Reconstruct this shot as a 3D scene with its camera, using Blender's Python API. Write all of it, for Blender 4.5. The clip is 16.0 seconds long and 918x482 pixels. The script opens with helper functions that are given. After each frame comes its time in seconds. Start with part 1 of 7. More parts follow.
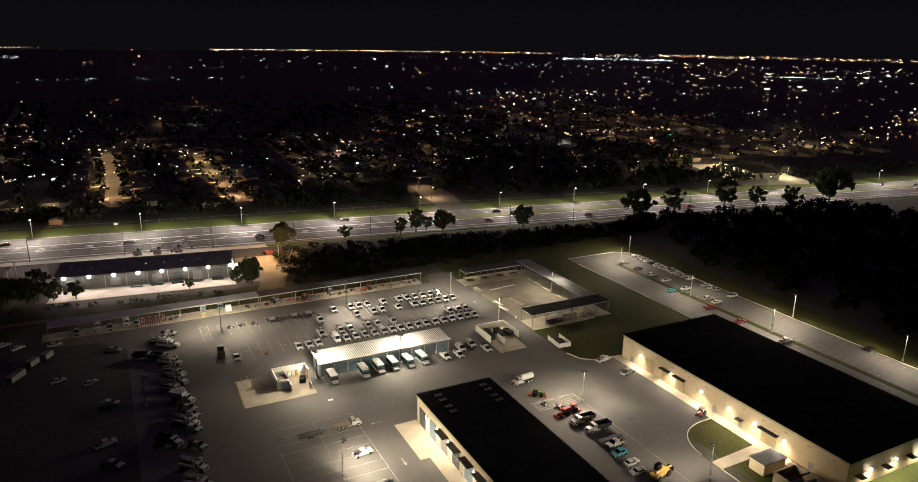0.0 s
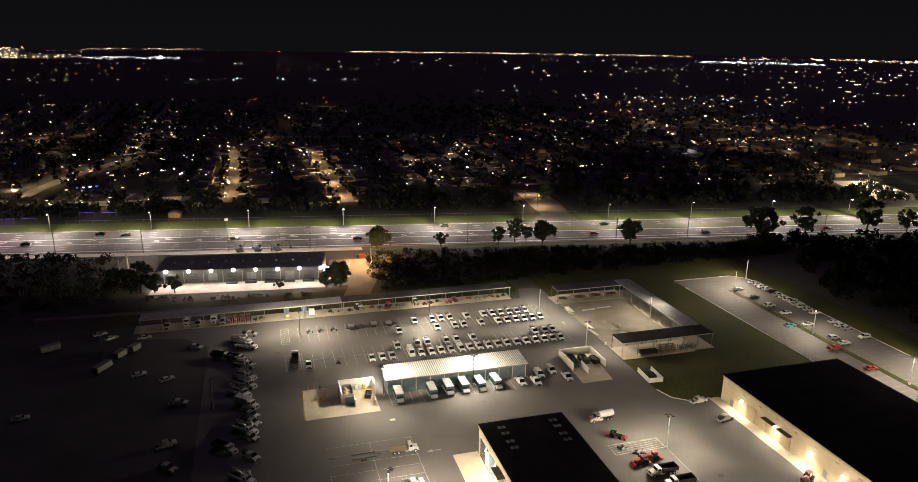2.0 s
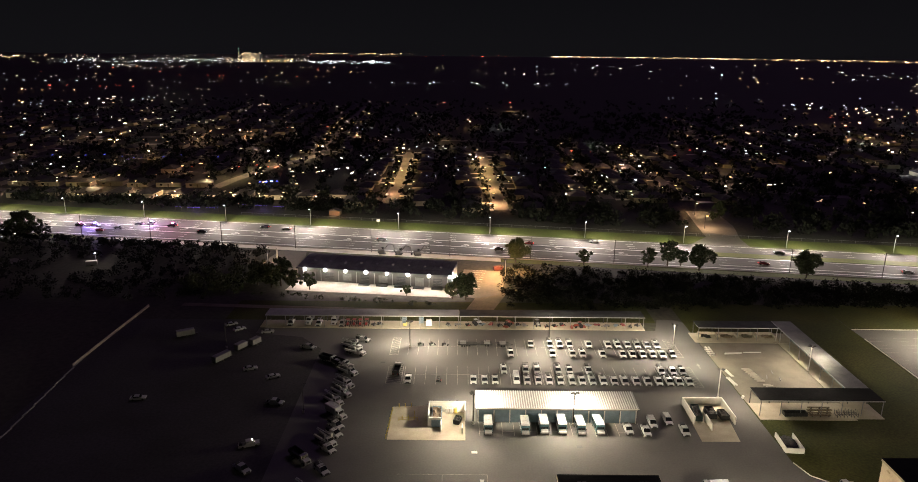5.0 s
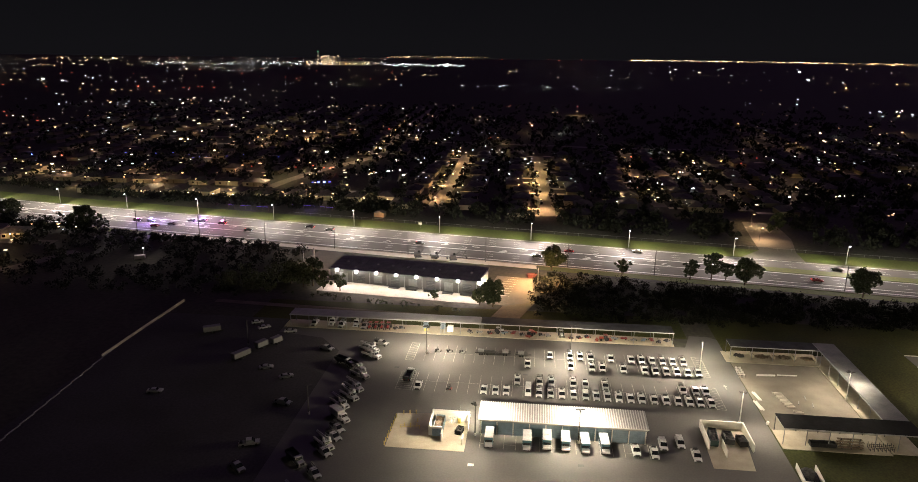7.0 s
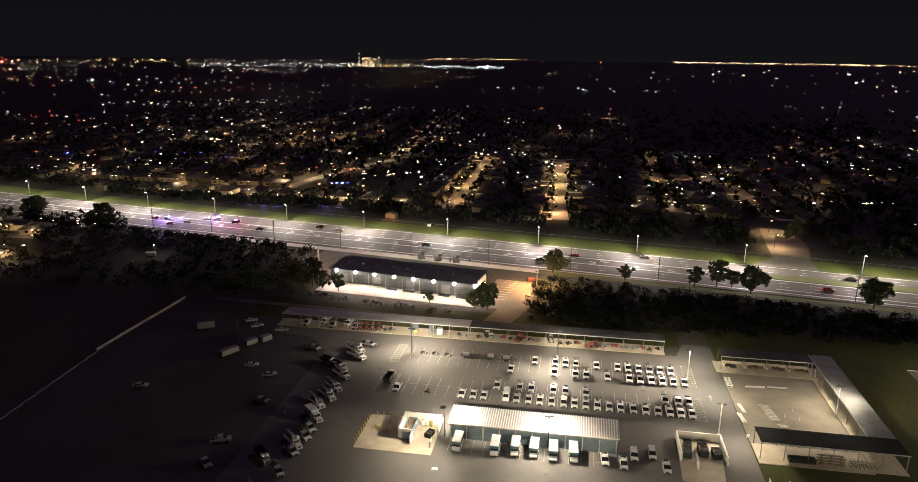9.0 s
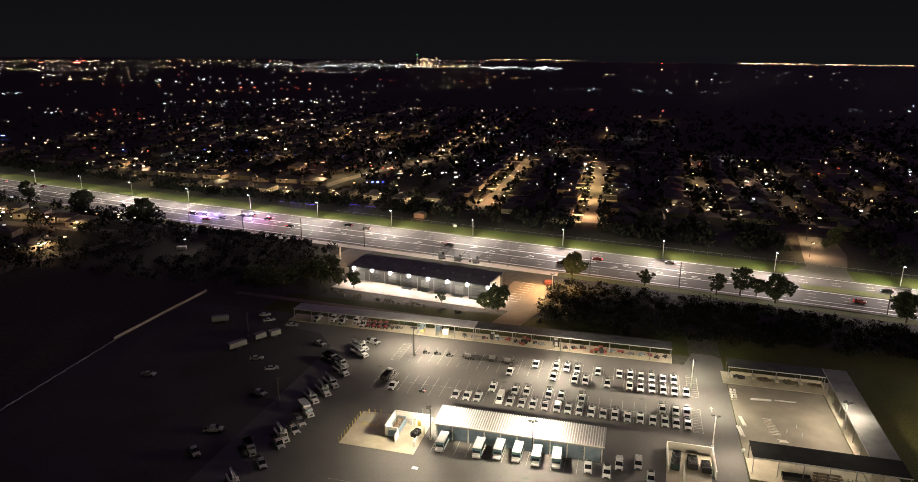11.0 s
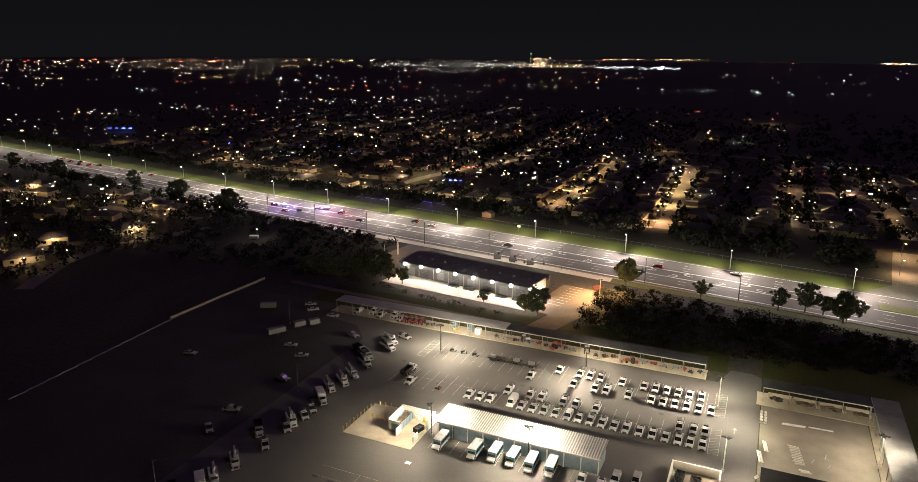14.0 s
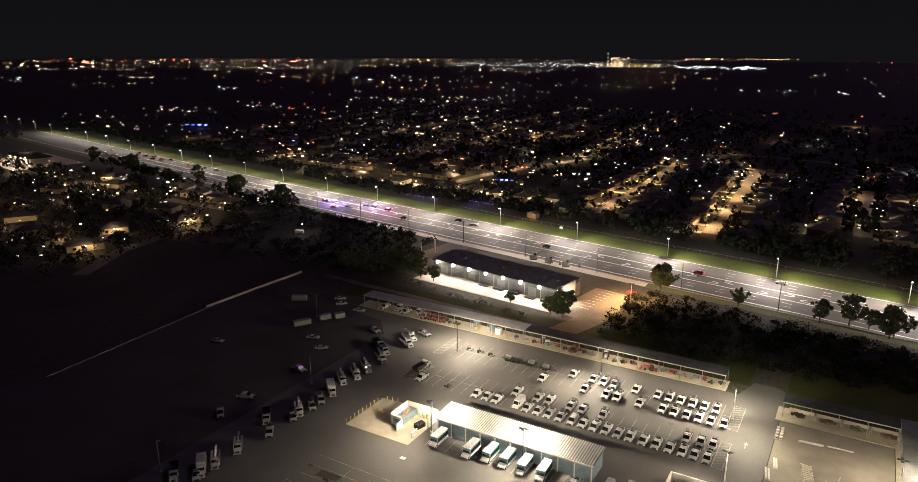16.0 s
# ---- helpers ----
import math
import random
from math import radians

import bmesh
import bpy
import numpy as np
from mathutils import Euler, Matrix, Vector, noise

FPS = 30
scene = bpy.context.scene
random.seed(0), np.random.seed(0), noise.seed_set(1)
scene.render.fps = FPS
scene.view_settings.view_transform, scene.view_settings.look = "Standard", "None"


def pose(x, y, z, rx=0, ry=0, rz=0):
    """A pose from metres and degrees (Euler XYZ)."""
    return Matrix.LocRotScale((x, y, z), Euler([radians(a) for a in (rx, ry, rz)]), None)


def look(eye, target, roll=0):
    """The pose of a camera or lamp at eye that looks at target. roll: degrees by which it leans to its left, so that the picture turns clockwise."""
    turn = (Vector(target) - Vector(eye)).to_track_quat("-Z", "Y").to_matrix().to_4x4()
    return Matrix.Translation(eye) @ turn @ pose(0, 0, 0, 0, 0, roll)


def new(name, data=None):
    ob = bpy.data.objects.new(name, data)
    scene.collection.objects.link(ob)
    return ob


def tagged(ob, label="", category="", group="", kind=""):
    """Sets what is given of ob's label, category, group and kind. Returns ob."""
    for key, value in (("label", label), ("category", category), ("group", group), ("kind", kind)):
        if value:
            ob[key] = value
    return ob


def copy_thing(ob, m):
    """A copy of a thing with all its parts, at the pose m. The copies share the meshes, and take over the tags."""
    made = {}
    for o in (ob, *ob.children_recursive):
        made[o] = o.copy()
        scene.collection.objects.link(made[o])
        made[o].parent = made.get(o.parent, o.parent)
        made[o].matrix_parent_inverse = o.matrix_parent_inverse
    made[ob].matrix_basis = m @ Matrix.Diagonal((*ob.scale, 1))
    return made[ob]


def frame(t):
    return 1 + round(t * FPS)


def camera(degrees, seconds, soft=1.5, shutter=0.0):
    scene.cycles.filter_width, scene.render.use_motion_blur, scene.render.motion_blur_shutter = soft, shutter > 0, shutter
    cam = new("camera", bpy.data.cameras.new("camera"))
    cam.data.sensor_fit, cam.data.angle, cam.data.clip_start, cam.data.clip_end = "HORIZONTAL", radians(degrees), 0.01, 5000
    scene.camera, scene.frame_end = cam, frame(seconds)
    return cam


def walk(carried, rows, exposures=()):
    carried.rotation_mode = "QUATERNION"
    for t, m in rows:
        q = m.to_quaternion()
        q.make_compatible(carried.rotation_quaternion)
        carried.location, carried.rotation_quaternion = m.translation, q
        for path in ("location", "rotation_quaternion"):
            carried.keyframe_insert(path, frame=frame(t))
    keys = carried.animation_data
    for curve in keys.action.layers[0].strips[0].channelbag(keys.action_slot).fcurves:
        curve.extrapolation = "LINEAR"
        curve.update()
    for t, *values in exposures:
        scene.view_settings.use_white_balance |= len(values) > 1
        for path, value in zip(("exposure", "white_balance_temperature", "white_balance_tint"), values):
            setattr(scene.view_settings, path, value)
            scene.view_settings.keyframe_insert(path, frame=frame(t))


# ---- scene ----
cam = camera(67.0, 16.0, soft=0.75)
METRES, EYE, TILT, LEAN, TURN = 138.35, 93.5, 0.0, 0.0, -27.0
ROWS = [
    (0.0, 0.0, 0.0, 0.0, 0.22, -16.34, -0.75),
    (0.5, 0.0219, 0.0256, 0.0003, 2.66, -16.35, -0.75),
    (1.0, 0.0428, 0.0524, 0.0004, 5.12, -16.34, -0.75),
    (1.5, 0.0627, 0.0796, 0.0004, 7.87, -16.31, -0.74),
    (2.0, 0.0822, 0.1069, 0.0006, 10.88, -16.28, -0.72),
    (2.5, 0.1014, 0.1343, 0.0007, 13.99, -16.27, -0.68),
    (3.0, 0.1208, 0.1609, 0.0005, 17.01, -16.25, -0.65),
    (3.5, 0.1404, 0.1867, 0.0007, 19.87, -16.2, -0.59),
    (4.0, 0.1606, 0.2108, 0.001, 22.53, -16.14, -0.56),
    (4.5, 0.1814, 0.2338, 0.0016, 24.93, -16.1, -0.52),
    (5.0, 0.2024, 0.257, 0.0015, 27.1, -16.06, -0.49),
    (7.5, 0.3167, 0.3575, 0.0022, 34.33, -15.81, -0.46),
    (8.0, 0.341, 0.376, 0.0027, 35.15, -15.77, -0.44),
    (8.5, 0.3654, 0.3941, 0.0032, 35.97, -15.75, -0.43),
    (9.0, 0.3896, 0.4127, 0.0033, 36.82, -15.73, -0.43),
    (11.5, 0.5036, 0.5103, 0.0034, 43.28, -15.71, -0.35),
    (12.0, 0.5252, 0.5313, 0.0033, 44.95, -15.73, -0.34),
    (12.5, 0.5466, 0.5535, 0.0034, 46.59, -15.74, -0.28),
    (13.0, 0.5672, 0.576, 0.0033, 48.18, -15.75, -0.27),
    (13.5, 0.5874, 0.5994, 0.0034, 49.67, -15.78, -0.24),
    (14.0, 0.6068, 0.6233, 0.003, 51.2, -15.77, -0.22),
    (14.5, 0.6262, 0.6478, 0.0029, 52.79, -15.78, -0.18),
    (15.0, 0.6448, 0.6729, 0.0027, 54.39, -15.79, -0.14),
    (15.5, 0.6632, 0.6985, 0.0022, 55.98, -15.79, -0.09),
    (16.0, 0.6814, 0.7242, 0.0019, 57.53, -15.8, -0.05),
]
EXPOSE = ((0.0, -0.48), (1.5, -0.30), (3.0, -0.12), (5.0, 0.02), (9.0, 0.12), (16.0, 0.19))
walk(cam, [(t, pose(0, 0, EYE, TILT, LEAN, TURN) @ pose(METRES * x, METRES * y, METRES * z, 90 + pitch, roll, yaw)) for t, x, y, z, yaw, pitch, roll in ROWS], EXPOSE)

# ---- light: night sky and the lamps of the place ----
world = bpy.data.worlds.new("night_sky")
scene.world = world
world.use_nodes = True
wn, wl = world.node_tree.nodes, world.node_tree.links
wn.clear()
w_out = wn.new("ShaderNodeOutputWorld")
w_bg = wn.new("ShaderNodeBackground")
w_tc = wn.new("ShaderNodeTexCoord")
w_sep = wn.new("ShaderNodeSeparateXYZ")
w_ramp = wn.new("ShaderNodeValToRGB")
w_ramp.color_ramp.elements[0].position, w_ramp.color_ramp.elements[0].color = 0.0, (0.0056, 0.0053, 0.0064, 1)
w_ramp.color_ramp.elements[1].position, w_ramp.color_ramp.elements[1].color = 0.14, (0.0031, 0.0030, 0.0040, 1)
wl.new(w_tc.outputs["Generated"], w_sep.inputs[0])
wl.new(w_sep.outputs["Z"], w_ramp.inputs[0])
wl.new(w_ramp.outputs[0], w_bg.inputs["Color"])
w_bg.inputs["Strength"].default_value = 1.0
wl.new(w_bg.outputs[0], w_out.inputs["Surface"])

# added fill: a dim violet sun lamp that lifts the unlit ground
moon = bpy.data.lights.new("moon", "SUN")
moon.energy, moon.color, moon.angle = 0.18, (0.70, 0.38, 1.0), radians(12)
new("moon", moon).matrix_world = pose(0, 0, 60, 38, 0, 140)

WARM_WHITE = (1.0, 0.85, 0.635)
COOL_WHITE = (1.0, 0.88, 0.78)
SODIUM = (1.0, 0.60, 0.24)


def lamp(name, m, watts, colour=WARM_WHITE, cone=150, blend=0.6, radius=0.25):
    """A spot lamp at the pose m, shining along its -Z."""
    data = bpy.data.lights.new(name, "SPOT")
    data.energy, data.color = watts, colour
    data.spot_size, data.spot_blend, data.shadow_soft_size = radians(cone), blend, radius
    ob = new(name, data)
    ob.matrix_world = m
    return ob


def bulb(name, x, y, z, watts, colour=SODIUM, radius=0.4):
    data = bpy.data.lights.new(name, "POINT")
    data.energy, data.color, data.shadow_soft_size = watts, colour, radius
    ob = new(name, data)
    ob.location = (x, y, z)
    return ob


# ---- materials ----
def material(name, colour, rough=0.7, metal=0.0, vary=0.15, scale=1.0, fine=30.0, bump=0.0, second=None, coat=0.0, stretch=(1, 1, 1), island=0.0, gloss=0.5):
    """A surface with stains at one scale and grain at another. second: a colour that the stains mix in."""
    mat = bpy.data.materials.new(name)
    mat.use_nodes = True
    n, l = mat.node_tree.nodes, mat.node_tree.links
    bsdf = n["Principled BSDF"]
    tc, mp = n.new("ShaderNodeTexCoord"), n.new("ShaderNodeMapping")
    mp.inputs["Scale"].default_value = stretch
    l.new(tc.outputs["Object"], mp.inputs[0])
    big, small = n.new("ShaderNodeTexNoise"), n.new("ShaderNodeTexNoise")
    big.inputs["Scale"].default_value, big.inputs["Detail"].default_value = scale, 5
    small.inputs["Scale"].default_value, small.inputs["Detail"].default_value = fine, 3
    l.new(mp.outputs[0], big.inputs[0]), l.new(mp.outputs[0], small.inputs[0])
    mix = n.new("ShaderNodeMix")
    mix.data_type = "RGBA"
    c = Vector(colour)
    d = Vector(second) if second else c * (1 - 2 * vary)
    mix.inputs["A"].default_value, mix.inputs["B"].default_value = (*c, 1), (*d, 1)
    ramp = n.new("ShaderNodeMapRange")
    ramp.inputs["From Min"].default_value, ramp.inputs["From Max"].default_value = 0.38, 0.66
    l.new(big.outputs["Fac"], ramp.inputs[0]), l.new(ramp.outputs[0], mix.inputs["Factor"])
    hsv = n.new("ShaderNodeHueSaturation")
    grain = n.new("ShaderNodeMapRange")
    grain.inputs["From Min"].default_value, grain.inputs["From Max"].default_value = 0.3, 0.7
    grain.inputs["To Min"].default_value, grain.inputs["To Max"].default_value = 1 - vary, 1 + vary
    l.new(small.outputs["Fac"], grain.inputs[0])
    value = grain.outputs[0]
    if island:
        info, spread, mul = n.new("ShaderNodeObjectInfo"), n.new("ShaderNodeMapRange"), n.new("ShaderNodeMath")
        spread.inputs["To Min"].default_value, spread.inputs["To Max"].default_value = 1 - island, 1 + island
        mul.operation = "MULTIPLY"
        l.new(info.outputs["Random"], spread.inputs[0]), l.new(spread.outputs[0], mul.inputs[0]), l.new(grain.outputs[0], mul.inputs[1])
        value = mul.outputs[0]
    l.new(value, hsv.inputs["Value"]), l.new(mix.outputs["Result"], hsv.inputs["Color"])
    l.new(hsv.outputs[0], bsdf.inputs["Base Color"])
    rr = n.new("ShaderNodeMapRange")
    rr.inputs["To Min"].default_value, rr.inputs["To Max"].default_value = max(rough - 0.1, 0.03), min(rough + 0.1, 1)
    l.new(big.outputs["Fac"], rr.inputs[0]), l.new(rr.outputs[0], bsdf.inputs["Roughness"])
    bsdf.inputs["Specular IOR Level"].default_value = gloss
    bsdf.inputs["Metallic"].default_value, bsdf.inputs["Coat Weight"].default_value = metal, coat
    if bump:
        bp = n.new("ShaderNodeBump")
        bp.inputs["Strength"].default_value, bp.inputs["Distance"].default_value = bump, 0.05
        l.new(small.outputs["Fac"], bp.inputs["Height"]), l.new(bp.outputs[0], bsdf.inputs["Normal"])
    return mat


def glow(name, colour, strength, spread=False):
    """A lit lens. spread: each lamp of a joined field gets a strength of its own, most of them dim."""
    mat = bpy.data.materials.new(name)
    mat.use_nodes = True
    n, l = mat.node_tree.nodes, mat.node_tree.links
    b = n["Principled BSDF"]
    mat.cycles.emission_sampling = "NONE"  # every strong lens has a lamp object beside it
    b.inputs["Base Color"].default_value = (*colour, 1)
    b.inputs["Emission Color"].default_value, b.inputs["Emission Strength"].default_value = (*colour, 1), strength
    if spread:
        geo, power, scale = n.new("ShaderNodeNewGeometry"), n.new("ShaderNodeMath"), n.new("ShaderNodeMapRange")
        power.operation = "POWER"
        power.inputs[1].default_value = 4.6
        scale.inputs["To Min"].default_value, scale.inputs["To Max"].default_value = strength * 0.05, strength
        l.new(geo.outputs["Random Per Island"], power.inputs[0]), l.new(power.outputs[0], scale.inputs[0]), l.new(scale.outputs[0], b.inputs["Emission Strength"])
    return mat


ASPHALT = material("worn_asphalt", (0.105, 0.100, 0.092), 0.85, vary=0.10, scale=0.045, fine=2.2, bump=0.15, second=(0.078, 0.075, 0.071))
ROAD = material("highway_asphalt", (0.118, 0.109, 0.098), 0.85, vary=0.14, scale=0.05, fine=0.9, second=(0.072, 0.068, 0.063), stretch=(0.25, 1, 1))
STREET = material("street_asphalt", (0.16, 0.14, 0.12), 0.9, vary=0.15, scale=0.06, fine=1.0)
# the same asphalt, its colour darkened for streets with weak lamps
STREET_DIM = material("dark_street_asphalt", (0.06, 0.055, 0.05), 0.9, vary=0.15, scale=0.06, fine=1.0)
CONCRETE = material("pale_concrete", (0.42, 0.37, 0.28), 0.85, vary=0.08, scale=0.25, fine=3.0, second=(0.33, 0.29, 0.22))
CONCRETE_W = material("white_concrete", (0.60, 0.56, 0.48), 0.85, vary=0.08, scale=0.2, fine=3.0, second=(0.48, 0.44, 0.37))
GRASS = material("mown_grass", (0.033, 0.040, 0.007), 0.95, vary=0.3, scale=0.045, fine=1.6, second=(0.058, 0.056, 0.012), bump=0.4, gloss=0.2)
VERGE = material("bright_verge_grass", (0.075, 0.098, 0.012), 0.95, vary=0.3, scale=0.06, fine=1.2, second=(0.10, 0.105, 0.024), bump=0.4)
EARTH = material("dark_scrub_ground", (0.036, 0.036, 0.022), 0.95, vary=0.35, scale=0.03, fine=0.6, second=(0.050, 0.044, 0.030))
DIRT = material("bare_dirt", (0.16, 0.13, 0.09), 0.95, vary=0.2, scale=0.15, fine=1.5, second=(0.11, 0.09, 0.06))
PAINT = material("line_paint", (0.34, 0.32, 0.28), 0.7, vary=0.2, scale=0.5, fine=3.0, second=(0.14, 0.135, 0.12))
PAINT_WORN = material("worn_line_paint", (0.24, 0.23, 0.20), 0.8, vary=0.2, scale=0.4, fine=3.0, second=(0.12, 0.115, 0.105))
LANE = material("lane_paint", (0.86, 0.85, 0.80), 0.6, vary=0.12, scale=0.3, fine=2.0, second=(0.55, 0.54, 0.50))
ROOF_BLACK = material("black_roof_membrane", (0.012, 0.012, 0.013), 0.95, vary=0.2, scale=0.2, fine=2.0, gloss=0.08)
ROOF_WHITE = material("white_metal_roof", (0.66, 0.655, 0.63), 0.45, metal=0.2, vary=0.06, scale=0.3, fine=4.0)
ROOF_DARK = material("dark_metal_roof", (0.055, 0.058, 0.058), 0.75, vary=0.15, scale=0.3, fine=3.0, gloss=0.15)
ROOF_GREY = material("grey_metal_roof", (0.15, 0.155, 0.16), 0.65, gloss=0.25, vary=0.12, scale=0.3, fine=3.0)
WALL_BEIGE = material("beige_metal_wall", (0.58, 0.48, 0.32), 0.7, vary=0.06, scale=0.4, fine=3.0)
TRIM_TAN = material("tan_trim", (0.45, 0.36, 0.22), 0.6, vary=0.06)
BLUE_PANEL = material("blue_grey_metal", (0.20, 0.27, 0.32), 0.5, metal=0.1, vary=0.08, scale=0.7, fine=5.0)
WHITE_WALL = material("white_block_wall", (0.68, 0.66, 0.60), 0.85, vary=0.06, scale=0.5, fine=4.0)
DARK_WALL = material("dark_metal_wall", (0.06, 0.06, 0.062), 0.7, vary=0.1)
GREY_METAL = material("galvanised_metal", (0.36, 0.36, 0.35), 0.5, metal=0.6, vary=0.08)
# pale to carry the lamp light that falls on the posts
POLE_LIT = material("pale_pole_paint", (0.62, 0.61, 0.57), 0.6, vary=0.05)
POLE_DARK = material("dark_pole_paint", (0.045, 0.042, 0.038), 0.6, vary=0.1)
WOOD = material("weathered_wood", (0.19, 0.14, 0.09), 0.85, vary=0.2, scale=2.0)
WHITE_CAR = material("white_car_paint", (0.47, 0.47, 0.46), 0.28, vary=0.03, coat=0.5, island=0.06)
SILVER_CAR = material("silver_car_paint", (0.36, 0.36, 0.355), 0.35, metal=0.1, vary=0.03, coat=0.5)
BLACK_CAR = material("black_car_paint", (0.018, 0.018, 0.02), 0.25, vary=0.05, coat=0.5)
RED_CAR = material("red_car_paint", (0.26, 0.022, 0.022), 0.3, vary=0.05, coat=0.5)
BLUE_CAR = material("teal_blue_car_paint", (0.05, 0.24, 0.29), 0.3, vary=0.05, coat=0.5)
TEAL_BUS = material("dark_teal_bus_paint", (0.05, 0.13, 0.16), 0.35, vary=0.04, coat=0.3)
RED_STEEL = material("red_machine_paint", (0.24, 0.022, 0.020), 0.45, vary=0.1)
ORANGE_STEEL = material("orange_machine_paint", (0.28, 0.05, 0.026), 0.45, vary=0.1)
YELLOW_STEEL = material("yellow_machine_paint", (0.55, 0.34, 0.04), 0.45, vary=0.1)
GREEN_STEEL = material("green_machine_paint", (0.03, 0.13, 0.028), 0.45, vary=0.1)
GREY_STEEL = material("grey_machine_paint", (0.20, 0.20, 0.195), 0.5, vary=0.1)
BLACK_STEEL = material("black_steel", (0.02, 0.02, 0.02), 0.5, vary=0.1)
GLASS = material("tinted_glass", (0.012, 0.014, 0.017), 0.08, vary=0.05, coat=0.3)
RUBBER = material("tyre_rubber", (0.018, 0.018, 0.018), 0.85, vary=0.1)
CHROME = material("bright_metal", (0.6, 0.6, 0.6), 0.3, metal=0.9, vary=0.05)
HEADLAMP_OFF = material("clear_lamp_lens", (0.6, 0.6, 0.58), 0.15, vary=0.05)
TAILLAMP_OFF = material("red_lamp_lens", (0.35, 0.02, 0.015), 0.2, vary=0.05)
YELLOW_PAINT = material("yellow_paint", (0.50, 0.38, 0.10), 0.6, vary=0.08)
PILE_DARK = material("dark_gravel", (0.045, 0.043, 0.04), 0.95, vary=0.3, scale=2.0, fine=8.0, bump=0.5)
BARK = material("tree_bark", (0.10, 0.075, 0.05), 0.9, vary=0.2, scale=2.0)
LEAF = material("tree_leaves", (0.034, 0.045, 0.014), 0.85, vary=0.3, scale=0.6, fine=3.0, second=(0.020, 0.028, 0.009))
# unlit plantings get near-black leaves: their darkness is put into the colour
LEAF_UNLIT = material("woodland_leaves", (0.011, 0.014, 0.005), 0.9, vary=0.3, scale=0.4, fine=3.0)
LEAF_UNLIT_DEEP = material("scrub_leaves", (0.009, 0.0105, 0.005), 0.95, vary=0.3, scale=0.4, fine=3.0, gloss=0.1)
# trees near lamps get paler leaves, the lamp light put into their colour
LEAF_LIT = material("pale_tree_leaves", (0.075, 0.085, 0.030), 0.8, vary=0.3, scale=0.6, fine=3.0)
HOUSE_WALL = material("stucco_house_wall", (0.38, 0.32, 0.24), 0.85, vary=0.06, scale=0.5, island=0.25)
HOUSE_ROOF = material("shingle_house_roof", (0.075, 0.068, 0.062), 0.9, vary=0.15, scale=0.8, fine=5.0, island=0.3)
GLOW_WHITE = glow("lit_lamp_white", (1.0, 0.95, 0.85), 30)
GLOW_GLARE = glow("glaring_dock_lamp", (1.0, 0.95, 0.88), 60)
GLOW_POLE = glow("lit_street_lamp", (0.88, 0.96, 1.0), 12)
GLOW_WARM = glow("lit_lamp_warm", (1.0, 0.62, 0.28), 5)
GLOW_SOFT = glow("lit_porch_lamp", (1.0, 0.78, 0.50), 3.5)
GLOW_COOL = glow("lit_lamp_cool", (0.80, 0.92, 1.0), 4)
GLOW_RED = glow("lit_tail_lamp", (1.0, 0.05, 0.04), 5)
GLOW_BLUE = glow("lit_blue_lamp", (0.08, 0.10, 1.0), 5)
GLOW_VIOLET = glow("lit_violet_beacon", (0.40, 0.28, 1.0), 40)
GLOW_PINK = glow("lit_red_beacon", (1.0, 0.10, 0.35), 30)
# violet light falling on the fences, put into glowing rods
GLOW_FENCE = glow("violet_string_light", (0.22, 0.14, 1.0), 0.5)
GLOW_GREEN = glow("lit_green_lamp", (0.2, 1.0, 0.35), 4)
FIELD_WARM = glow("town_lamp_orange", (1.0, 0.58, 0.28), 30.0, True)
FIELD_SOFT = glow("town_lamp_pale", (1.0, 0.78, 0.54), 22.0, True)
FIELD_COOL = glow("town_lamp_white", (0.85, 0.92, 1.0), 17.0, True)
FIELD_RED = glow("town_lamp_red", (1.0, 0.10, 0.06), 24.0, True)
FIELD_BLUE = glow("town_lamp_blue", (0.10, 0.14, 1.0), 22.0, True)
FIELD_GREEN = glow("town_lamp_green", (0.25, 1.0, 0.45), 1.6, True)


# ---- mesh helpers ----
def mesh_of(bm, name, mat):
    me = bpy.data.meshes.new(name)
    bm.normal_update()
    bm.to_mesh(me)
    bm.free()
    me.materials.append(mat)
    return me


def part(name, bm, mat, parent=None, label=""):
    """Links a bmesh as one mesh object under a thing or part."""
    ob = new(name, mesh_of(bm, name, mat))
    ob.parent = parent
    return tagged(ob, label)


def thing(name, label, category, m=None, group="", kind=""):
    """An Empty at the base of a thing that parents its parts."""
    ob = tagged(new(name), label, category, group, kind)
    if m is not None:
        ob.matrix_world = m
    return ob


def box(bm, x0, y0, z0, x1, y1, z1, m=None, bevel=0.0):
    c = Matrix.LocRotScale(((x0 + x1) / 2, (y0 + y1) / 2, (z0 + z1) / 2), None, (abs(x1 - x0), abs(y1 - y0), abs(z1 - z0)))
    r = bmesh.ops.create_cube(bm, size=1, matrix=(m @ c) if m is not None else c)
    if bevel:
        edges = list({e for v in r["verts"] for e in v.link_edges})
        bmesh.ops.bevel(bm, geom=edges, offset=bevel, segments=1, affect="EDGES", profile=0.5)
    return bm


def cube(x0, y0, z0, x1, y1, z1, m=None, bevel=0.0):
    return box(bmesh.new(), x0, y0, z0, x1, y1, z1, m, bevel)


